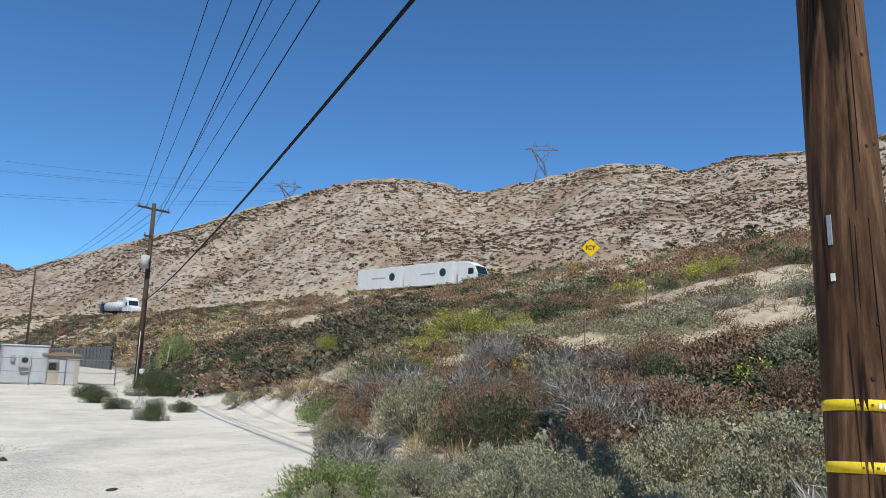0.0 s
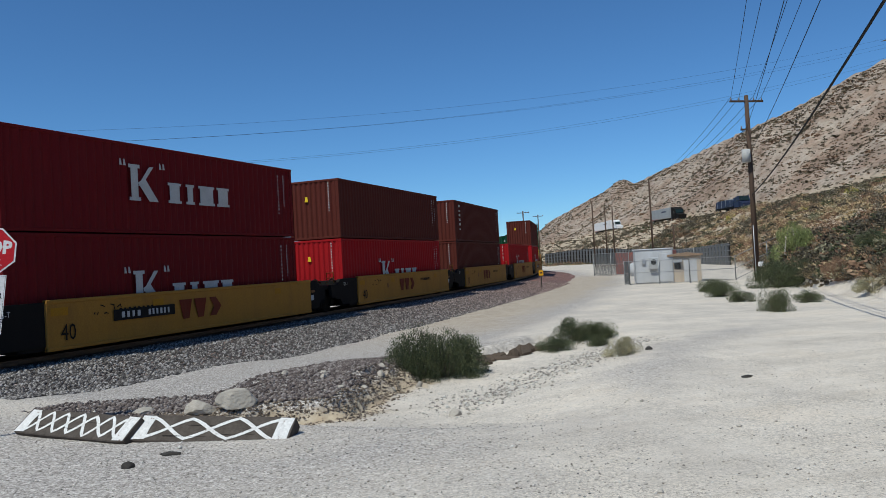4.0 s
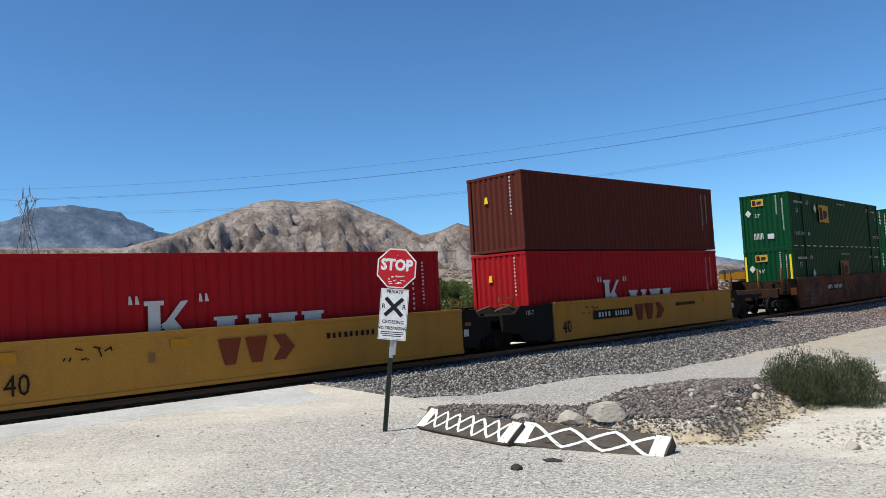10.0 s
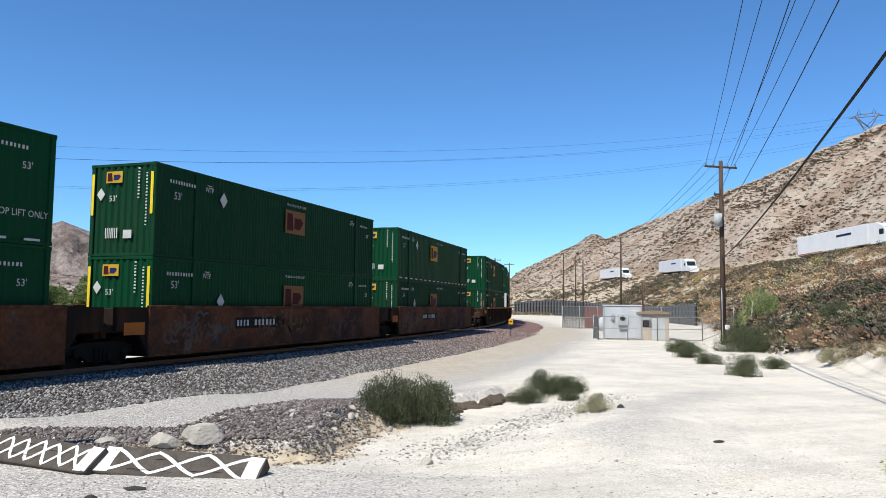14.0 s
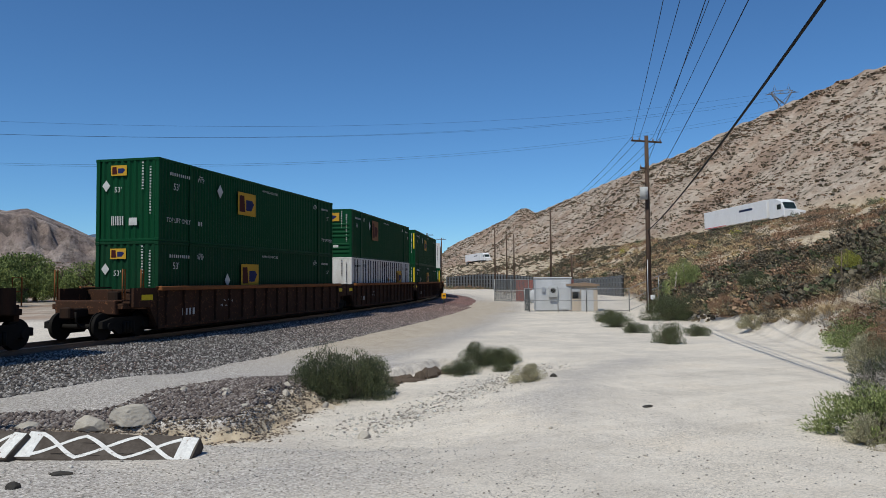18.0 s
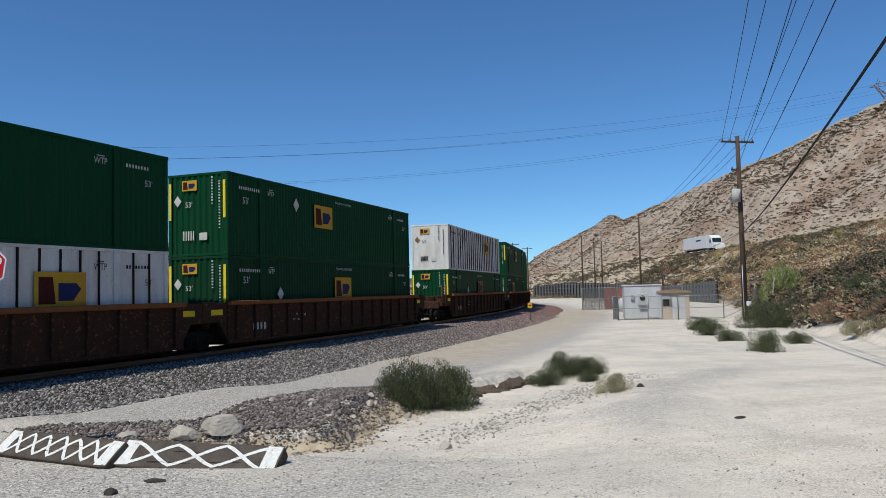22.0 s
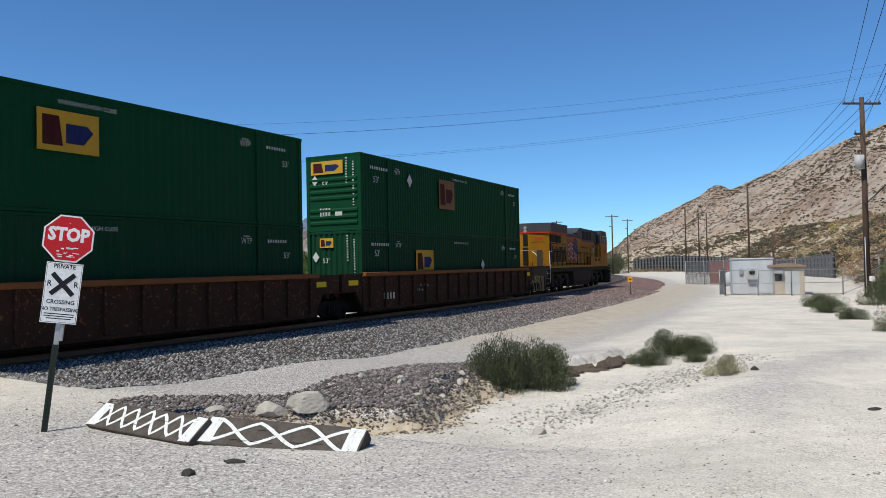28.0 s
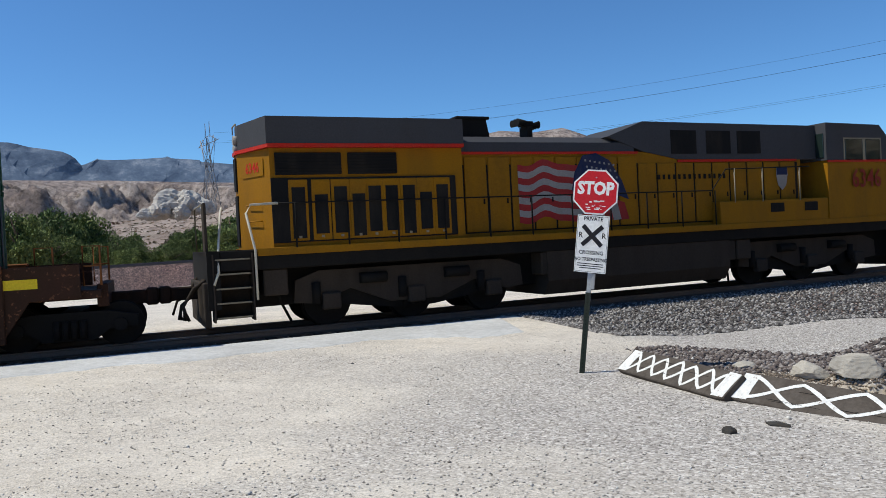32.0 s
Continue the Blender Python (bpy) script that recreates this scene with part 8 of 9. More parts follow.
    part("number_tag", MB().box(-0.013, 0.013, -0.003, 0.004, -0.022, 0.022, 0.001), SIGN_WHITE, e, m=on_shaft(h - 0.28, 146, 0.002))


near_pole()


def far_pole(x, y, top, base=None, arms=1, can=False, r=0.17, turn=45.0, label="dark wooden utility pole with crossarm"):
    gz = ground_height(x, y) if base is None else base
    e = empty("utility_pole", pose(x, y, gz), label, "pole", "utility poles along the road")
    h = top - gz
    part("shaft", MB().tube([(0, 0, -0.4), (0, 0, h)], [r, r * 0.7], 10), POLE_FAR, e)
    for i in range(arms):
        w = 1.25 if i == 0 else 0.55
        z = h - 0.45 - i * 1.9
        arm = part("crossarm", MB().box(-w, w if i == 0 else 0.1, -0.06, 0.06, z, z + 0.12, 0.01), POLE_FAR, e, m=pose(0, -r * 0.8, 0, 0, 0, 0) if False else pose(0, 0, 0, 0, 0, turn))
        for q in ((-1.15, -0.55, 0.55, 1.15) if i == 0 else (-0.5,)):
            part("insulator", MB().tube([(q, 0, z + 0.1), (q, 0, z + 0.3)], [0.05, 0.035], 8), INSUL, arm)
    if can:
        part("transformer", MB().tube([(-0.42, -0.1, h - 4.5), (-0.42, -0.1, h - 3.65)], 0.28, 14), paint("transformer_grey", (0.5, 0.5, 0.48), 0.5, amount=0.2), e, "pale grey transformer can")
        part("lower_bracket", MB().box(-0.4, 0.2, -0.05, 0.05, h - 3.4, h - 3.3), POLE_FAR, e)
        part("meter_box", MB().box(-0.05, 0.25, -0.35, -0.15, 0.75, 1.05, 0.02), SIGN_WHITE, e, "white meter box")
        part("conduit", MB().tube([(-0.2, -0.1, 0), (-0.2, -0.1, 3.5)], 0.035, 6), GALV, e)
    return e


far_pole(38.4, 38.0, 11.75, -0.45, 3, True, 0.2, -10, "dark wooden utility pole with transformer and crossarms")
far_pole(75.4, 96.0, 12.9, None, 0, label="bare dark wooden pole behind the cabins")
for az, rr, top in ((33.9, 150, 12.2), (34.8, 172, 12.2), (35.35, 168, 12.0), (39.7, 110, 5.2), (29.8, 186, 12.3), (28.7, 150, 11.2), (22.9, 190, 12.3), (24.6, 186, 12.4), (23.4, 188, 12.2)):
    a = math.radians(az)
    far_pole(rr * math.sin(a), rr * math.cos(a), top, None, 2 if az < 31 else 0, turn=-az, label="distant wooden utility pole by the track")


def wire(name, a, b, sag, r, label, n=26):
    a, b = Vector(a), Vector(b)
    pts = [a.lerp(b, i / n) - Vector((0, 0, 4 * sag * (i / n) * (1 - i / n))) for i in range(n + 1)]
    tagged(new(name, MB().tube(pts, r, 5, False).mesh(name, CABLE)), label, "wire", "overhead wires")


top2, top1 = Vector((38.4, 38.0, 11.65)), Vector((3.9, -0.45, 11.6))
ad = Vector((0.98, -0.17, 0))
nd = Vector((0.75, -0.66, 0))
for q, w in ((-1.15, -1.1), (-0.55, -0.5), (0.55, 0.5), (1.15, 1.1)):
    wire("power_wire", top2 + ad * q, top1 + nd * w, 0.5, 0.012, "thin overhead power wire between wooden poles")
for z2, z1, w in ((9.6, 9.8, -0.5), (7.7, 8.9, 0.3)):
    wire("power_wire", (38.2, 37.9, z2), top1 + nd * w + Vector((0, 0, z1 - 11.6)), 0.5, 0.013, "thin overhead power wire between wooden poles")
wire("telephone_cable", (38.3, 37.9, 5.1), (4.3, -0.45, 6.65), 0.5, 0.032, "thick black telephone cable between wooden poles")
for q in (-1.15, -0.5, 0.5, 1.15):
    wire("power_wire", top2 + ad * q, (75.4 + q, 96, 12.7), 1.2, 0.014, "thin overhead power wire between wooden poles")
for z in (9.6, 7.7, 5.2):
    wire("power_wire", (38.2, 37.9, z), (75.4, 96, z + 1.2), 1.2, 0.014, "thin overhead power wire between wooden poles")


# ---- lattice towers and the long span ----
LATTICE = paint("lattice_steel", (0.2, 0.205, 0.22), 0.6, 0.4, amount=0.2)


def tower(az, r, top, base, turn, h):
    a = math.radians(az)
    x, y = r * math.sin(a), r * math.cos(a)
    e = empty("lattice_tower", pose(x, y, base, 0, 0, turn), "grey steel lattice transmission tower on the hill", "tower", "lattice towers")
    H = top - base
    t = 0.13 * r / 380
    prof = [(0, 4.6), (0.35, 2.7), (0.56, 1.4), (0.84, 5.2)]
    lv = [(sx * w, sy * w * (1 if k < 3 else 0.4), H * f) for k, (f, w) in enumerate(prof) for sx in (-1, 1) for sy in (-1, 1)]
    for s in range(4):
        part("leg", MB().tube([lv[k * 4 + s] for k in range(4)], t * 1.4, 4), LATTICE, e)
    for k in range(3):
        for p, q in ((0, 3), (1, 2), (0, 1), (2, 3), (1, 0), (3, 2), (0, 2), (2, 0)):
            part("brace", MB().tube([lv[k * 4 + p], lv[k * 4 + 4 + q]], t, 4), LATTICE, e)
    arm = H * 0.3
    part("crossarm", MB().tube([(-arm, 0, H * 0.8), (arm, 0, H * 0.8)], t * 1.3, 4).tube([(-arm, 0, H * 0.8), (-3.4, 0, H * 0.87), (3.4, 0, H * 0.87), (arm, 0, H * 0.8)], t * 1.2, 4), LATTICE, e)
    for i in range(8):
        q = -arm + 2 * arm * i / 7
        part("brace", MB().tube([(q, 0, H * 0.8), (q + arm / 7 * (1 if i % 2 else -1) * 0.9, 0, H * (0.8 if abs(q) > arm * 0.9 else 0.86))], t, 4), LATTICE, e)
    for sx in (-3.4, 3.4):
        part("peak", MB().tube([(sx - 0.8, 0, H * 0.86), (sx, 0, H), (sx + 0.8, 0, H * 0.86)], t, 4), LATTICE, e)


tower(-32.9, 380, 61, 22, -35, 0)
tower(-38.2, 380, 63, 12, -35, 0)
tower(54.6, 430, 104, 80, 128, 0)
tower(74.2, 385, 121, 92, 112, 0)
TL, TR = Vector((-232, 300, 58)), Vector((352, 250, 101))
for dz, dy, dr in ((0, 0, 0), (-3, 9, -2), (-6, -8, -5)):
    wire("transmission_wire", TL + Vector((0, dy, dz)), TR + Vector((0, dy, dr)), 21.5, 0.032, "long thin transmission wire across the sky", 60)
for dz, dy, dr in ((-13, 4, -13), (-15, -6, -15)):
    wire("transmission_wire", TL + Vector((26, dy + 18, dz + 5)), TR + Vector((0, dy, dr + 4)), 24, 0.032, "long thin transmission wire across the sky", 60)

# ---- cabins, fences and crib wall by the track ----
CABIN = paint("cabin_white", (0.52, 0.53, 0.54), 0.5, amount=0.45, dirt=(0.28, 0.26, 0.24), scale=1.2)
BEIGE = paint("shed_beige", (0.5, 0.42, 0.33), 0.8, amount=0.3)
FENCE = paint("fence_steel", (0.3, 0.31, 0.31), 0.5, 0.5, amount=0.2)
SLAT = paint("fence_slat_grey", (0.11, 0.12, 0.125), 0.7, amount=0.3)
GZ = -0.72


def cabin():
    e = empty("equipment_cabin", pose(34.05, 45.4, GZ, 0, 0, -36), "white metal equipment cabin with wall-mounted air conditioner", "cabin")
    part("housing", MB().box(0, 2.75, 0, 4.2, 0.12, 2.5, 0.03), CABIN, e)
    part("roof", MB().box(-0.06, 2.81, -0.06, 4.26, 2.5, 2.6, 0.03), CABIN, e)
    part("door", MB().box(1.75, 2.55, -0.03, 0.01, 0.2, 2.2, 0.01), CABIN, e)
    ac = part("air_conditioner", MB().box(1.05, 1.7, -0.32, 0.0, 1.1, 1.95, 0.03), paint("ac_grey", (0.45, 0.46, 0.46), 0.5), e, "grey wall-mounted air conditioner")
    part("fan_grille", MB().tube([(1.38, -0.34, 1.62), (1.38, -0.32, 1.62)], 0.2, 16), GRILLE, ac)
    part("conduit_box", MB().box(0.55, 0.8, -0.14, 0, 1.5, 1.9, 0.01), GALV, e)
    for x in (0.05, 2.7):
        part("corner_trim", MB().box(x - 0.04, x + 0.04, -0.03, 0.03, 0.12, 2.5), GALV, e)
    part("skid", MB().box(0.1, 2.65, 0.1, 4.1, -0.1, 0.14), BLACK_STEEL, e)
    for y in (1.0, 2.2):
        part("wall_hatch", MB().box(-0.02, 0.01, y, y + 0.8, 0.9, 1.7, 0.01), CABIN, e)


def shed():
    e = empty("shed", pose(36.15, 44.0, GZ, 0, 0, -40), "small beige block shed with flat roof and white door", "shed")
    part("masonry", MB().box(0, 2.15, 0, 2.3, 0, 1.95, 0.02), BEIGE, e)
    part("roof", MB().prism([(-0.15, 1.95), (2.3, 1.95), (2.3, 2.05), (1.2, 2.2), (-0.15, 2.08)], 1, -0.2, 2.5), paint("roof_brown", (0.28, 0.2, 0.14), 0.9), e)
    part("door", MB().box(0.95, 1.85, -0.04, 0.01, 0.05, 1.65, 0.01), CABIN, e, "white door")
    part("window", MB().box(0.3, 0.75, -0.03, 0.01, 1.0, 1.6, 0.01), GRILLE, e)
    part("awning", MB().prism([(-0.35, 1.55), (0.0, 1.75), (0.0, 1.7), (-0.35, 1.5)], 0, 0.25, 0.85), GALV, e)


def fence(points, h, slats, label):
    e = empty("fence", pose(0, 0, 0), label, "fence")
    for (xa, ya), (xb, yb) in zip(points, points[1:]):
        L_ = math.hypot(xb - xa, yb - ya)
        n = max(1, round(L_ / 2.6))
        ang = math.degrees(math.atan2(yb - ya, xb - xa))
        za, zb = ground_height(xa, ya), ground_height(xb, yb)
        for i in range(n + 1):
            w = i / n
            z = za + (zb - za) * w
            part("post", MB().tube([(0, 0, -0.2), (0, 0, h + 0.05)], 0.035, 7), FENCE, e, m=pose(xa + (xb - xa) * w, ya + (yb - ya) * w, z))
        for q in (0.08, h * 0.5, h):
            part("rail", MB().tube([(xa, ya, za + q), (xb, yb, zb + q)], 0.022, 6), FENCE, e)
        if slats:
            k = int(L_ / 0.11)
            sm = cached(("slat", h), lambda: MB().box(-0.03, 0.03, -0.008, 0.008, 0.08, h).mesh("slat", SLAT))
            for i in range(k):
                w = (i + 0.5) / k
                part("slat", sm, None, e, m=pose(xa + (xb - xa) * w, ya + (yb - ya) * w, za + (zb - za) * w, 0, 0, ang))
        else:
            mesh_ = MB()
            k = int(L_ / 0.16)
            for i in range(-int(h / 0.16), k):
                for sgn in (0, 1):
                    u0, u1 = i * 0.16, i * 0.16 + h
                    z0, z1 = (0, h) if sgn == 0 else (h, 0)
                    c0, c1 = max(u0, 0), min(u1, L_)
                    if c1 <= c0:
                        continue
                    zz0, zz1 = z0 + (z1 - z0) * (c0 - u0) / h, z0 + (z1 - z0) * (c1 - u0) / h
                    dx, dy = (xb - xa) / L_, (yb - ya) / L_
                    mesh_.quad((xa + dx * c0, ya + dy * c0, za + zz0 - 0.006), (xa + dx * c1, ya + dy * c1, za + zz1 - 0.006), (xa + dx * c1, ya + dy * c1, za + zz1 + 0.006), (xa + dx * c0, ya + dy * c0, za + zz0 + 0.006))
            part("chain_link", mesh_, FENCE, e)["kind"] = "stuff"
    return e


cabin()
shed()
fence([(33.3, 45.6), (33.0, 44.6)], 1.7, True, "short fence with dark slats beside the white cabin")
fence([(33.0, 44.6), (36.2, 42.0), (39.6, 41.2), (46, 41.5)], 1.7, False, "grey chain-link fence before the cabins")
fence([(46.6, 69.5), (47.6, 64.5), (48.6, 63.2)], 2.4, True, "tall fence with dark slats by the service road")
fence([(48.6, 63.2), (54, 62)], 2.4, False, "grey chain-link fence round the yard")
RC = empty("storage_container", pose(48.8, 68.5, -0.7, 0, 0, -55), "faded red storage container in the fenced yard", "container")
part("side_wall", corrugated(6.0, 2.4, 0.3, 0.04), paint("faded_red", (0.4, 0.12, 0.09), 0.7), RC)
part("body", MB().box(0, 6.0, 0.01, 2.4, 0, 2.4, 0.02), bpy.data.materials["faded_red"], RC)
TK = empty("water_tank", pose(45.3, 60.5, -0.7), "small white plastic tank in the yard", "tank")
part("shell", MB().tube([(0, 0, 0), (0, 0, 1.2), (0, 0, 1.4)], [0.45, 0.45, 0.2], 14), CABIN, TK)


def crib_wall():
    e = tagged(new("retaining_wall"), "grey metal crib retaining wall below the freeway", "wall", kind="structure")
    a0, a1 = math.radians(30.2), math.radians(43.5)
    n = 60
    pts = []
    for i in range(n + 1):
        a = a0 + (a1 - a0) * i / n
        r = 232 - 128 * (i / n) ** 0.8
        pts.append((r * math.sin(a), r * math.cos(a), -0.7, 1.7 + r * math.tan(math.radians(0.25 + 0.2 * math.sin(i * 0.11)))))
    CR = paint("crib_steel", (0.13, 0.135, 0.14), 0.6, 0.2, amount=0.3)
    for (x, y, zb, zt), (x2, y2, zb2, zt2) in zip(pts, pts[1:]):
        part("upright", MB().box(-0.22, 0.22, -0.3, 0.3, zb, zt, 0.02), CR, e, m=pose(x, y, 0, 0, 0, -35))
        for k in range(4):
            w = (k + 0.6) / 4
            part("stretcher", MB().tube([(x, y, zb + (zt - zb) * w), (x2, y2, zb2 + (zt2 - zb2) * w)], 0.07, 4, False, False), CR, e)
    # Flat dark sheet behind the members paints shade into the open cells.
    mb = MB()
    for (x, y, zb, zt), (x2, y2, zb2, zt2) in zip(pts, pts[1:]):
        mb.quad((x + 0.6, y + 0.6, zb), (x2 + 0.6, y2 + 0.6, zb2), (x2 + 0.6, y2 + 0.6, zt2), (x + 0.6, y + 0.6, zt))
    part("fill", mb, paint("crib_cell_shade", (0.045, 0.04, 0.035), 0.95, amount=0.4), e)


crib_wall()


def yellow_sign(x, y):
    e = empty("track_sign", pose(x, y, ground_height(x, y), 0, 0, -30), "small yellow-orange sign on a thin post by the track", "sign")
    part("post", MB().tube([(0, 0, -0.2), (0, 0, 1.4)], 0.03, 7), POST_DARK, e)
    part("plate", MB().box(-0.17, 0.17, -0.03, -0.02, 1.0, 1.4, 0.0), paint("sign_orange", (0.75, 0.36, 0.02), 0.5, amount=0.15), e)
    part("marking", MB().box(-0.1, 0.1, -0.036, -0.031, 1.16, 1.25), SIGN_BLACK, e)


yellow_sign(28.7, 49.8)


def icy_sign():
    a, r = math.radians(78.1), 75.0
    x, y = r * math.sin(a), r * math.cos(a)
    z = 1.7 + r * math.tan(math.radians(9.05))
    e = empty("road_sign", pose(x, y, z, 0, 0, -79), "yellow diamond road sign lettered icy beside the freeway", "sign")
    part("post", MB().box(-0.06, 0.06, 0.02, 0.12, -2.8, 0.6), GALV, e)
    part("plate", MB().prism([(-0.92, 0), (0, -0.92), (0.92, 0), (0, 0.92)], 1, -0.02, 0.02), paint("sign_yellow", (0.8, 0.55, 0.02), 0.45, amount=0.1), e)
    part("lettering", text_mesh("ICY", 0.62, SIGN_BLACK, 0.02), SIGN_BLACK, e, m=pose(0, -0.026, 0, 90, 0, 0))


icy_sign()

STAKE = paint("stake_wood", (0.16, 0.12, 0.09), 0.9, amount=0.4)
# thin stakes standing among the shrubs
for i, (x, y, h) in enumerate(((19.5, 4.2, 1.6), (24.6, 8.6, 1.4), (17.2, 7.3, 1.2), (33, 4.5, 2.0), (36, -2.0, 2.2), (27.5, 17.2, 1.8), (22.0, 12.6, 1.3), (9.0, 4.4, 0.45))):
    tagged(new("stake", MB().tube([(0, 0, -0.2), (0.02, 0, h)], 0.014, 6).mesh("stake", STAKE)), "thin weathered stake among the shrubs", "stake").matrix_basis = pose(x, y, ground_height(x, y))


shrub("bright", 42.3, 38.6, 1.7, 3.3, 1, 40)
for dx, lean in ((-0.9, 0.5), (0.6, -0.35)):
    tagged(new("stake", MB().tube([(0, 0, -0.2), (lean, 0.1, 2.1)], 0.05, 6).mesh("stake", BOULDER)), "pale leaning stake beside a young tree", "stake").matrix_basis = pose(42.3 + dx, 38.6, ground_height(42.3 + dx, 38.6))


for i, (az, r) in enumerate(((23.2, 175), (24.4, 168), (25.6, 172), (26.7, 160), (27.8, 165), (28.9, 172), (22.3, 182))):
    a = math.radians(az)
    shrub("green", r * math.sin(a), r * math.cos(a), 3.2, 3.6 + (i % 3) * 0.8, i, i * 50)


# ---- trucks on the freeway ----
TRUCK_W = paint("truck_white", (0.72, 0.72, 0.72), 0.4, amount=0.12)
TRUCK_B = paint("truck_dark_blue", (0.02, 0.03, 0.07), 0.4, amount=0.2)
TRUCK_GR = paint("truck_grey", (0.36, 0.38, 0.38), 0.6, amount=0.3)
TRUCK_GN = paint("truck_green", (0.02, 0.06, 0.05), 0.4, amount=0.1)


def lane():
    az = np.arange(20, 140, 0.25)
    r = np.interp(az, *BENCH) + 6
    r = np.convolve(np.pad(r, 12, "edge"), np.ones(25) / 25, "valid")
    x, y = r * np.sin(np.radians(az)), r * np.cos(np.radians(az))
    L_ = np.concatenate([[0], np.cumsum(np.hypot(np.diff(x), np.diff(y)))])
    b = np.interp(az, *BENCH)
    z = 1.7 + b * np.tan(np.radians(np.interp(az, *BENCH_EL))) - 0.32
    return x, y, np.convolve(np.pad(z, 12, "edge"), np.ones(25) / 25, "valid"), L_


LX, LY, LZ, LL = lane()


def lane_pose(s):
    """Pose of a truck whose rear is s metres along the lane; past its ends the lane runs straight on."""
    def at(q):
        c = min(max(q, 0.5), LL[-1] - 0.5)
        p = Vector((float(np.interp(c, LL, LX)), float(np.interp(c, LL, LY)), float(np.interp(c, LL, LZ))))
        if q != c:
            i, j = (0, 8) if q < c else (-9, -1)
            d = Vector((LX[j] - LX[i], LY[j] - LY[i], LZ[j] - LZ[i])).normalized()
            p = p + d * (q - c)
        return p
    a, b = at(s), at(s + 14)
    d = b - a
    return Matrix.Translation(a) @ pose(0, 0, 0, 0, -math.degrees(math.atan2(d.z, math.hypot(d.x, d.y))), math.degrees(math.atan2(d.y, d.x)))


def truck(kind, rows, label):
    e = empty("truck", pose(0, 0, 0), label, "truck", "trucks on the freeway")
    cab_mat, y = TRUCK_W, 1.28
    tyre = cached("tyre", lambda: MB().tube([(0, -0.25, 0), (0, 0.25, 0)], 0.5, 16).mesh("tyre", GRILLE))
    rim = cached("rim", lambda: MB().tube([(0, -0.265, 0), (0, -0.24, 0)], 0.28, 12).mesh("rim", GALV))

    def axle(x):
        for sy in (-1.05, 1.05):
            w = part("wheel", tyre, None, e, m=pose(x, sy, 0.5))
            part("rim", rim, None, w)
    if kind == "double":
        for x0 in (0.0, 9.2):
            part("trailer_box", MB().box(x0, x0 + 8.6, -y, y, 1.15, 4.05, 0.04), TRUCK_W, e, "white box trailer")
            part("emblem", MB().tube([(x0 + 6.9, -y - 0.012, 2.7), (x0 + 6.9, -y, 2.7)], 0.55, 18), TRUCK_GN, e)
            part("marking", MB().box(x0 + 3.0, x0 + 5.6, -y - 0.006, -y, 2.55, 2.75), TRUCK_GR, e)
            part("chassis", MB().box(x0 + 0.3, x0 + 8.3, -0.5, 0.5, 0.85, 1.15), BLACK_STEEL, e)
            axle(x0 + 1.0)
            axle(x0 + 7.4)
        front, green = 18.6, True
    elif kind == "tanker":
        part("tank", MB().tube([(0.3, 0, 2.2), (0.5, 0, 2.2), (12.5, 0, 2.2), (12.7, 0, 2.2)], [0.8, 1.05, 1.05, 0.8], 20), TRUCK_W, e, "white cylindrical tank")
        for i in range(6):
            part("tank_ring", MB().tube([(1.5 + i * 2, 0, 2.2), (1.62 + i * 2, 0, 2.2)], 1.09, 20), TRUCK_GR, e)
        part("manhole", MB().tube([(6.5, 0, 3.2), (6.5, 0, 3.5)], 0.4, 12), TRUCK_W, e)
        part("chassis", MB().box(0.3, 12.6, -0.5, 0.5, 0.85, 1.25), BLACK_STEEL, e)
        part("rear_rack", MB().box(-1.8, -0.1, -1.1, 1.1, 0.9, 3.0, 0.05), TRUCK_B, e)
        for x in (1.0, 2.3, 11.0):
            axle(x)
        front, green = 12.9, False
    elif kind == "dark":
        part("load_bed", MB().box(0, 12, -y, y, 1.0, 1.3, 0.03), BLACK_STEEL, e)
        part("load", MB().prism([(0.0, 1.3), (12.0, 1.3), (12.0, 2.55), (11.2, 2.75), (6.0, 2.95), (0.2, 2.8)], 1, -1.15, 1.15), TRUCK_B, e)
        part("end_board", MB().box(-0.04, 0.02, -1.1, 1.1, 1.3, 2.6), TRUCK_GR, e)
        for x in (1.2, 4.1, 7.0, 9.9):
            part("strap", MB().box(x, x + 0.16, -1.17, 1.17, 1.3, 3.0), TRUCK_GR, e)
        for x in (1.0, 2.3, 10.6):
            axle(x)
        front, green, cab_mat = 12.4, False, TRUCK_B
    else:
        part("trailer_box", MB().box(0, 16.1, -y, y, 1.15, 4.05, 0.05), TRUCK_GR if kind == "grey" else TRUCK_W, e, "grey box trailer" if kind == "grey" else "white box trailer")
        part("marking", MB().box(9.5, 12.8, -y - 0.006, -y, 2.9, 3.25), TRUCK_B, e)
        part("reflector_strip", MB().box(0.1, 6.0, -y - 0.006, -y, 1.2, 1.3), SIGN_RED, e)
        part("chassis", MB().box(0.3, 15.8, -0.5, 0.5, 0.85, 1.15), BLACK_STEEL, e)
        for x in (1.2, 2.5, 14.2):
            axle(x)
        front, green = 16.6, False
        cab_mat = BLACK_STEEL if kind == "grey" else TRUCK_W
    f = front
    part("cab", MB().prism([(f, 1.0), (f + 3.1, 1.0), (f + 3.1, 2.2), (f + 2.6, 3.3), (f + 1.2, 3.1 if kind == "dark" else 3.95), (f, 3.1 if kind == "dark" else 4.0)], 1, -1.2, 1.2), cab_mat, e)
    part("hood", MB().prism([(f + 3.1, 0.7), (f + 5.0, 0.7), (f + 5.0, 1.7), (f + 3.1, 2.15)], 1, -1.05, 1.05), TRUCK_GN if green else cab_mat, e)
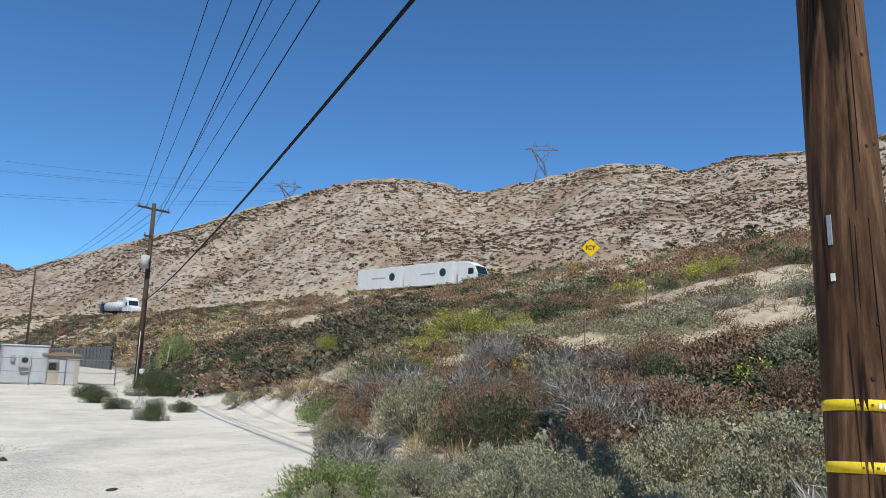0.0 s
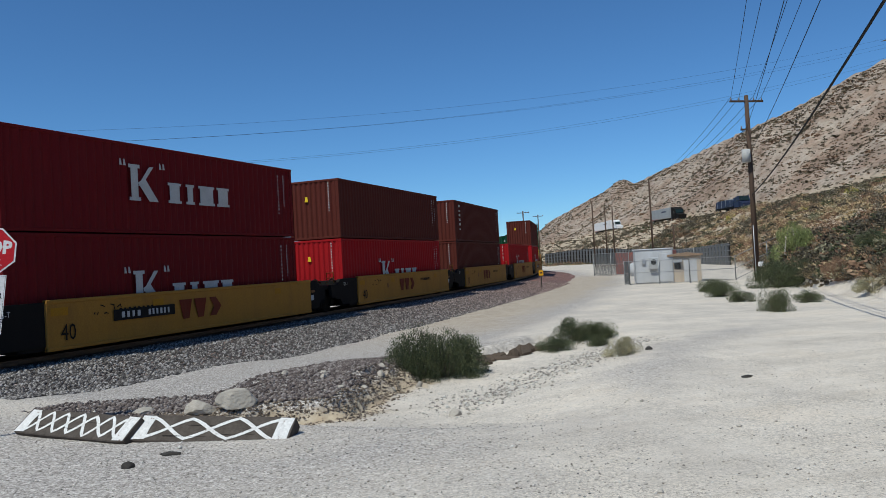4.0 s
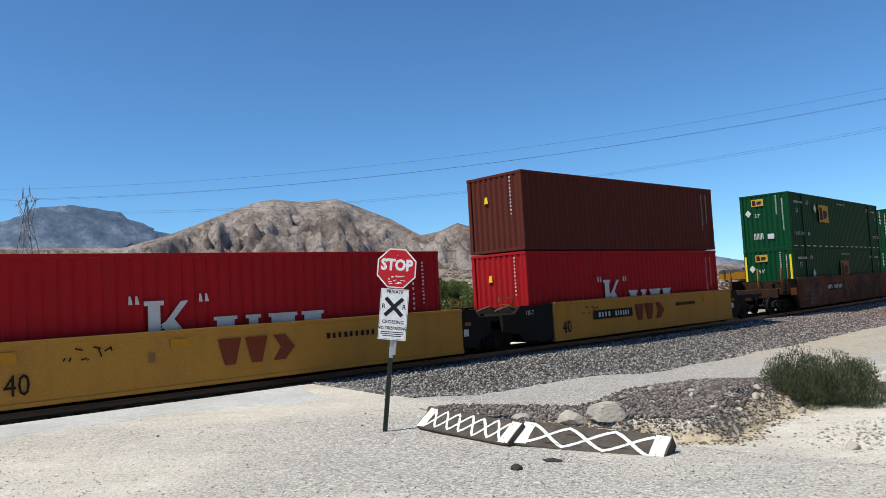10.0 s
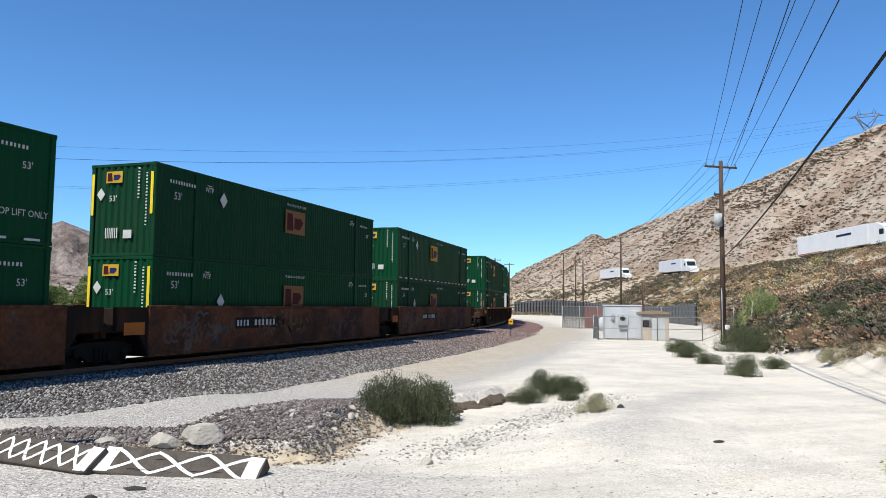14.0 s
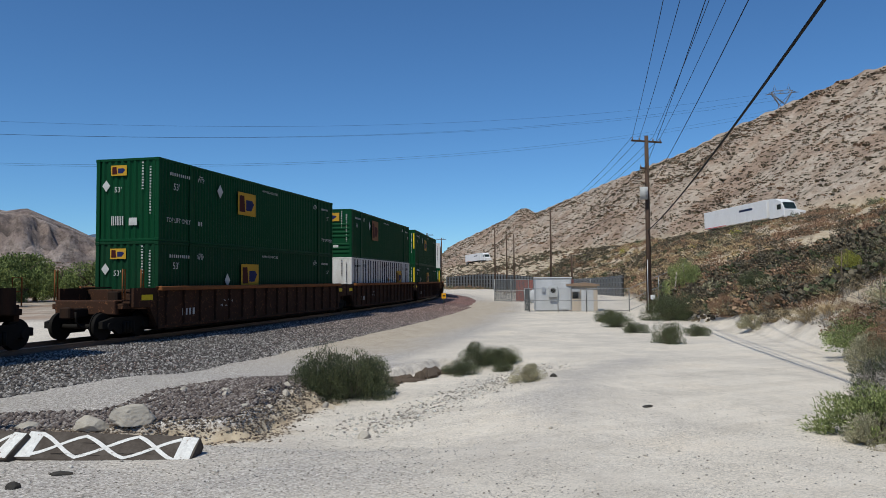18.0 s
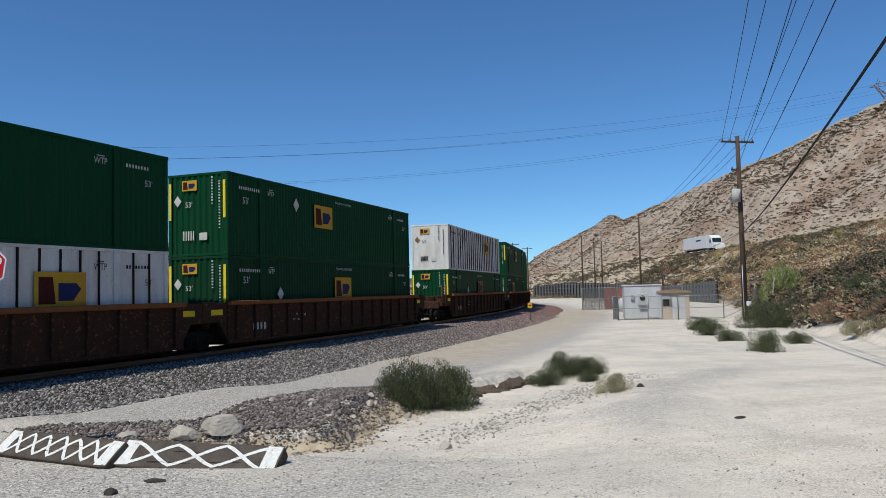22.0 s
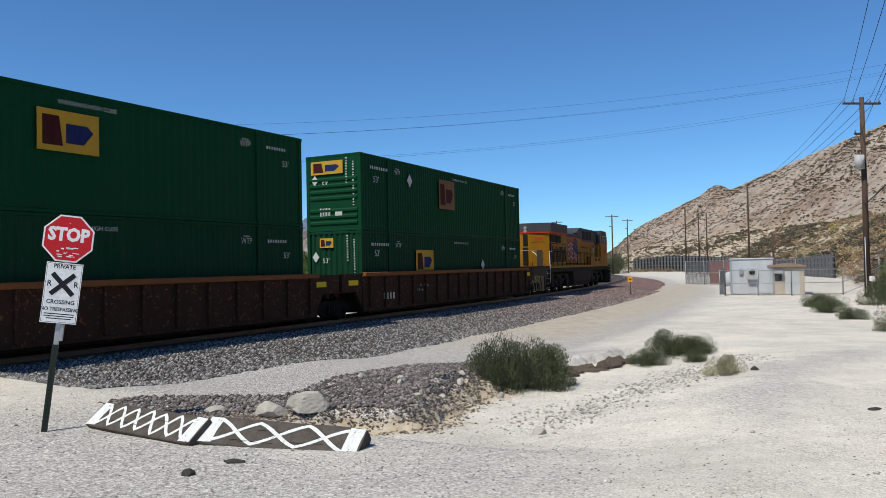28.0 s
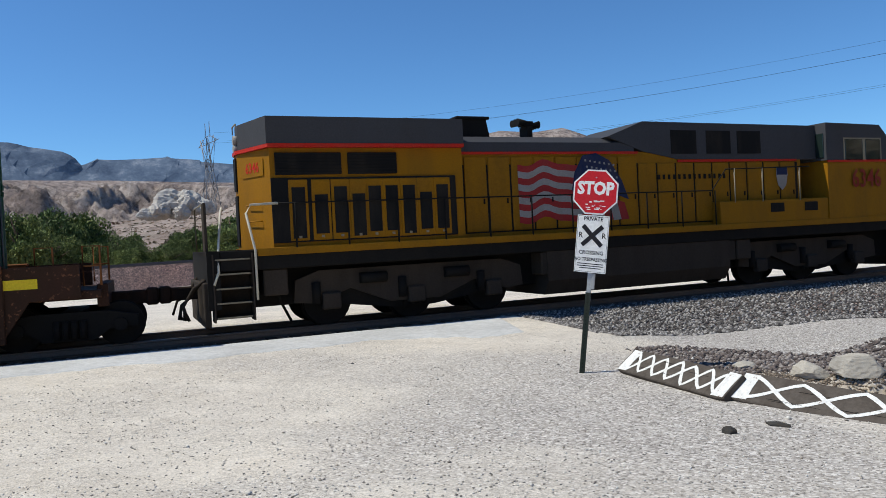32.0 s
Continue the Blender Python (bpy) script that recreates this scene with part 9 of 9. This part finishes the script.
    part("side_window", MB().box(f + 1.7, f + 2.55, -1.22, -1.19, 2.2, 2.95), GLASS, e)
    part("windscreen", MB().prism([(f + 2.66, 3.22), (f + 3.14, 2.26), (f + 3.17, 2.28), (f + 2.7, 3.25)], 1, -1.0, 1.0), GLASS, e)
    part("skirt", MB().box(f - 0.2, f + 3.0, -1.2, 1.2, 0.6, 1.0, 0.03), TRUCK_GN if green else BLACK_STEEL, e)
    for x in (f + 0.5, f + 4.2):
        axle(x)
    TRUCKS.append((e, rows))
    e.matrix_basis = lane_pose(rows[0][1])


TRUCKS = []
truck("double", [(0, 357), (2, 412)], "white double-trailer truck with green bonnet on the freeway")
truck("tanker", [(0, 268), (1.5, 311), (3.3, 358)], "white tanker truck driving up the freeway")
truck("grey", [(3.4, 200), (4.5, 236)], "grey trailer truck with black cab on the freeway")
truck("dark", [(3.4, 245), (4.5, 290)], "dark blue laden truck on the freeway")
truck("white", [(3.4, 148), (4.5, 182)], "white box-trailer truck driving up the freeway")
truck("white", [(14, 323), (15, 349)], "white box-trailer truck driving up the freeway")
truck("white", [(14, 251), (15, 279), (17.5, 346)], "white box-trailer truck driving up the freeway")
truck("white", [(15, 232), (17.5, 308), (19, 342)], "white box-trailer truck driving up the freeway")
truck("white", [(17.5, 121), (19, 160), (20, 188), (21, 218), (22, 255), (23, 290), (24, 321)], "white box-trailer truck driving up the freeway")


def along(rows, t):
    if t <= rows[0][0]:
        (ta, sa), (tb, sb) = rows[0], rows[1]
    elif t >= rows[-1][0]:
        (ta, sa), (tb, sb) = rows[-2], rows[-1]
    else:
        (ta, sa), (tb, sb) = [(p, q) for p, q in zip(rows, rows[1:]) if p[0] <= t <= q[0]][0]
    return sa + (sb - sa) * (t - ta) / (tb - ta)


def motions():
    for ob, u0, u1 in MOVERS:
        walk(ob, [(t, track_pose(u0 - rolled(t), u1 - rolled(t))) for t in range(33)])
    for ob, rows in TRUCKS:
        walk(ob, [(t / 2, lane_pose(along(rows, t / 2))) for t in range(65)])


motions()
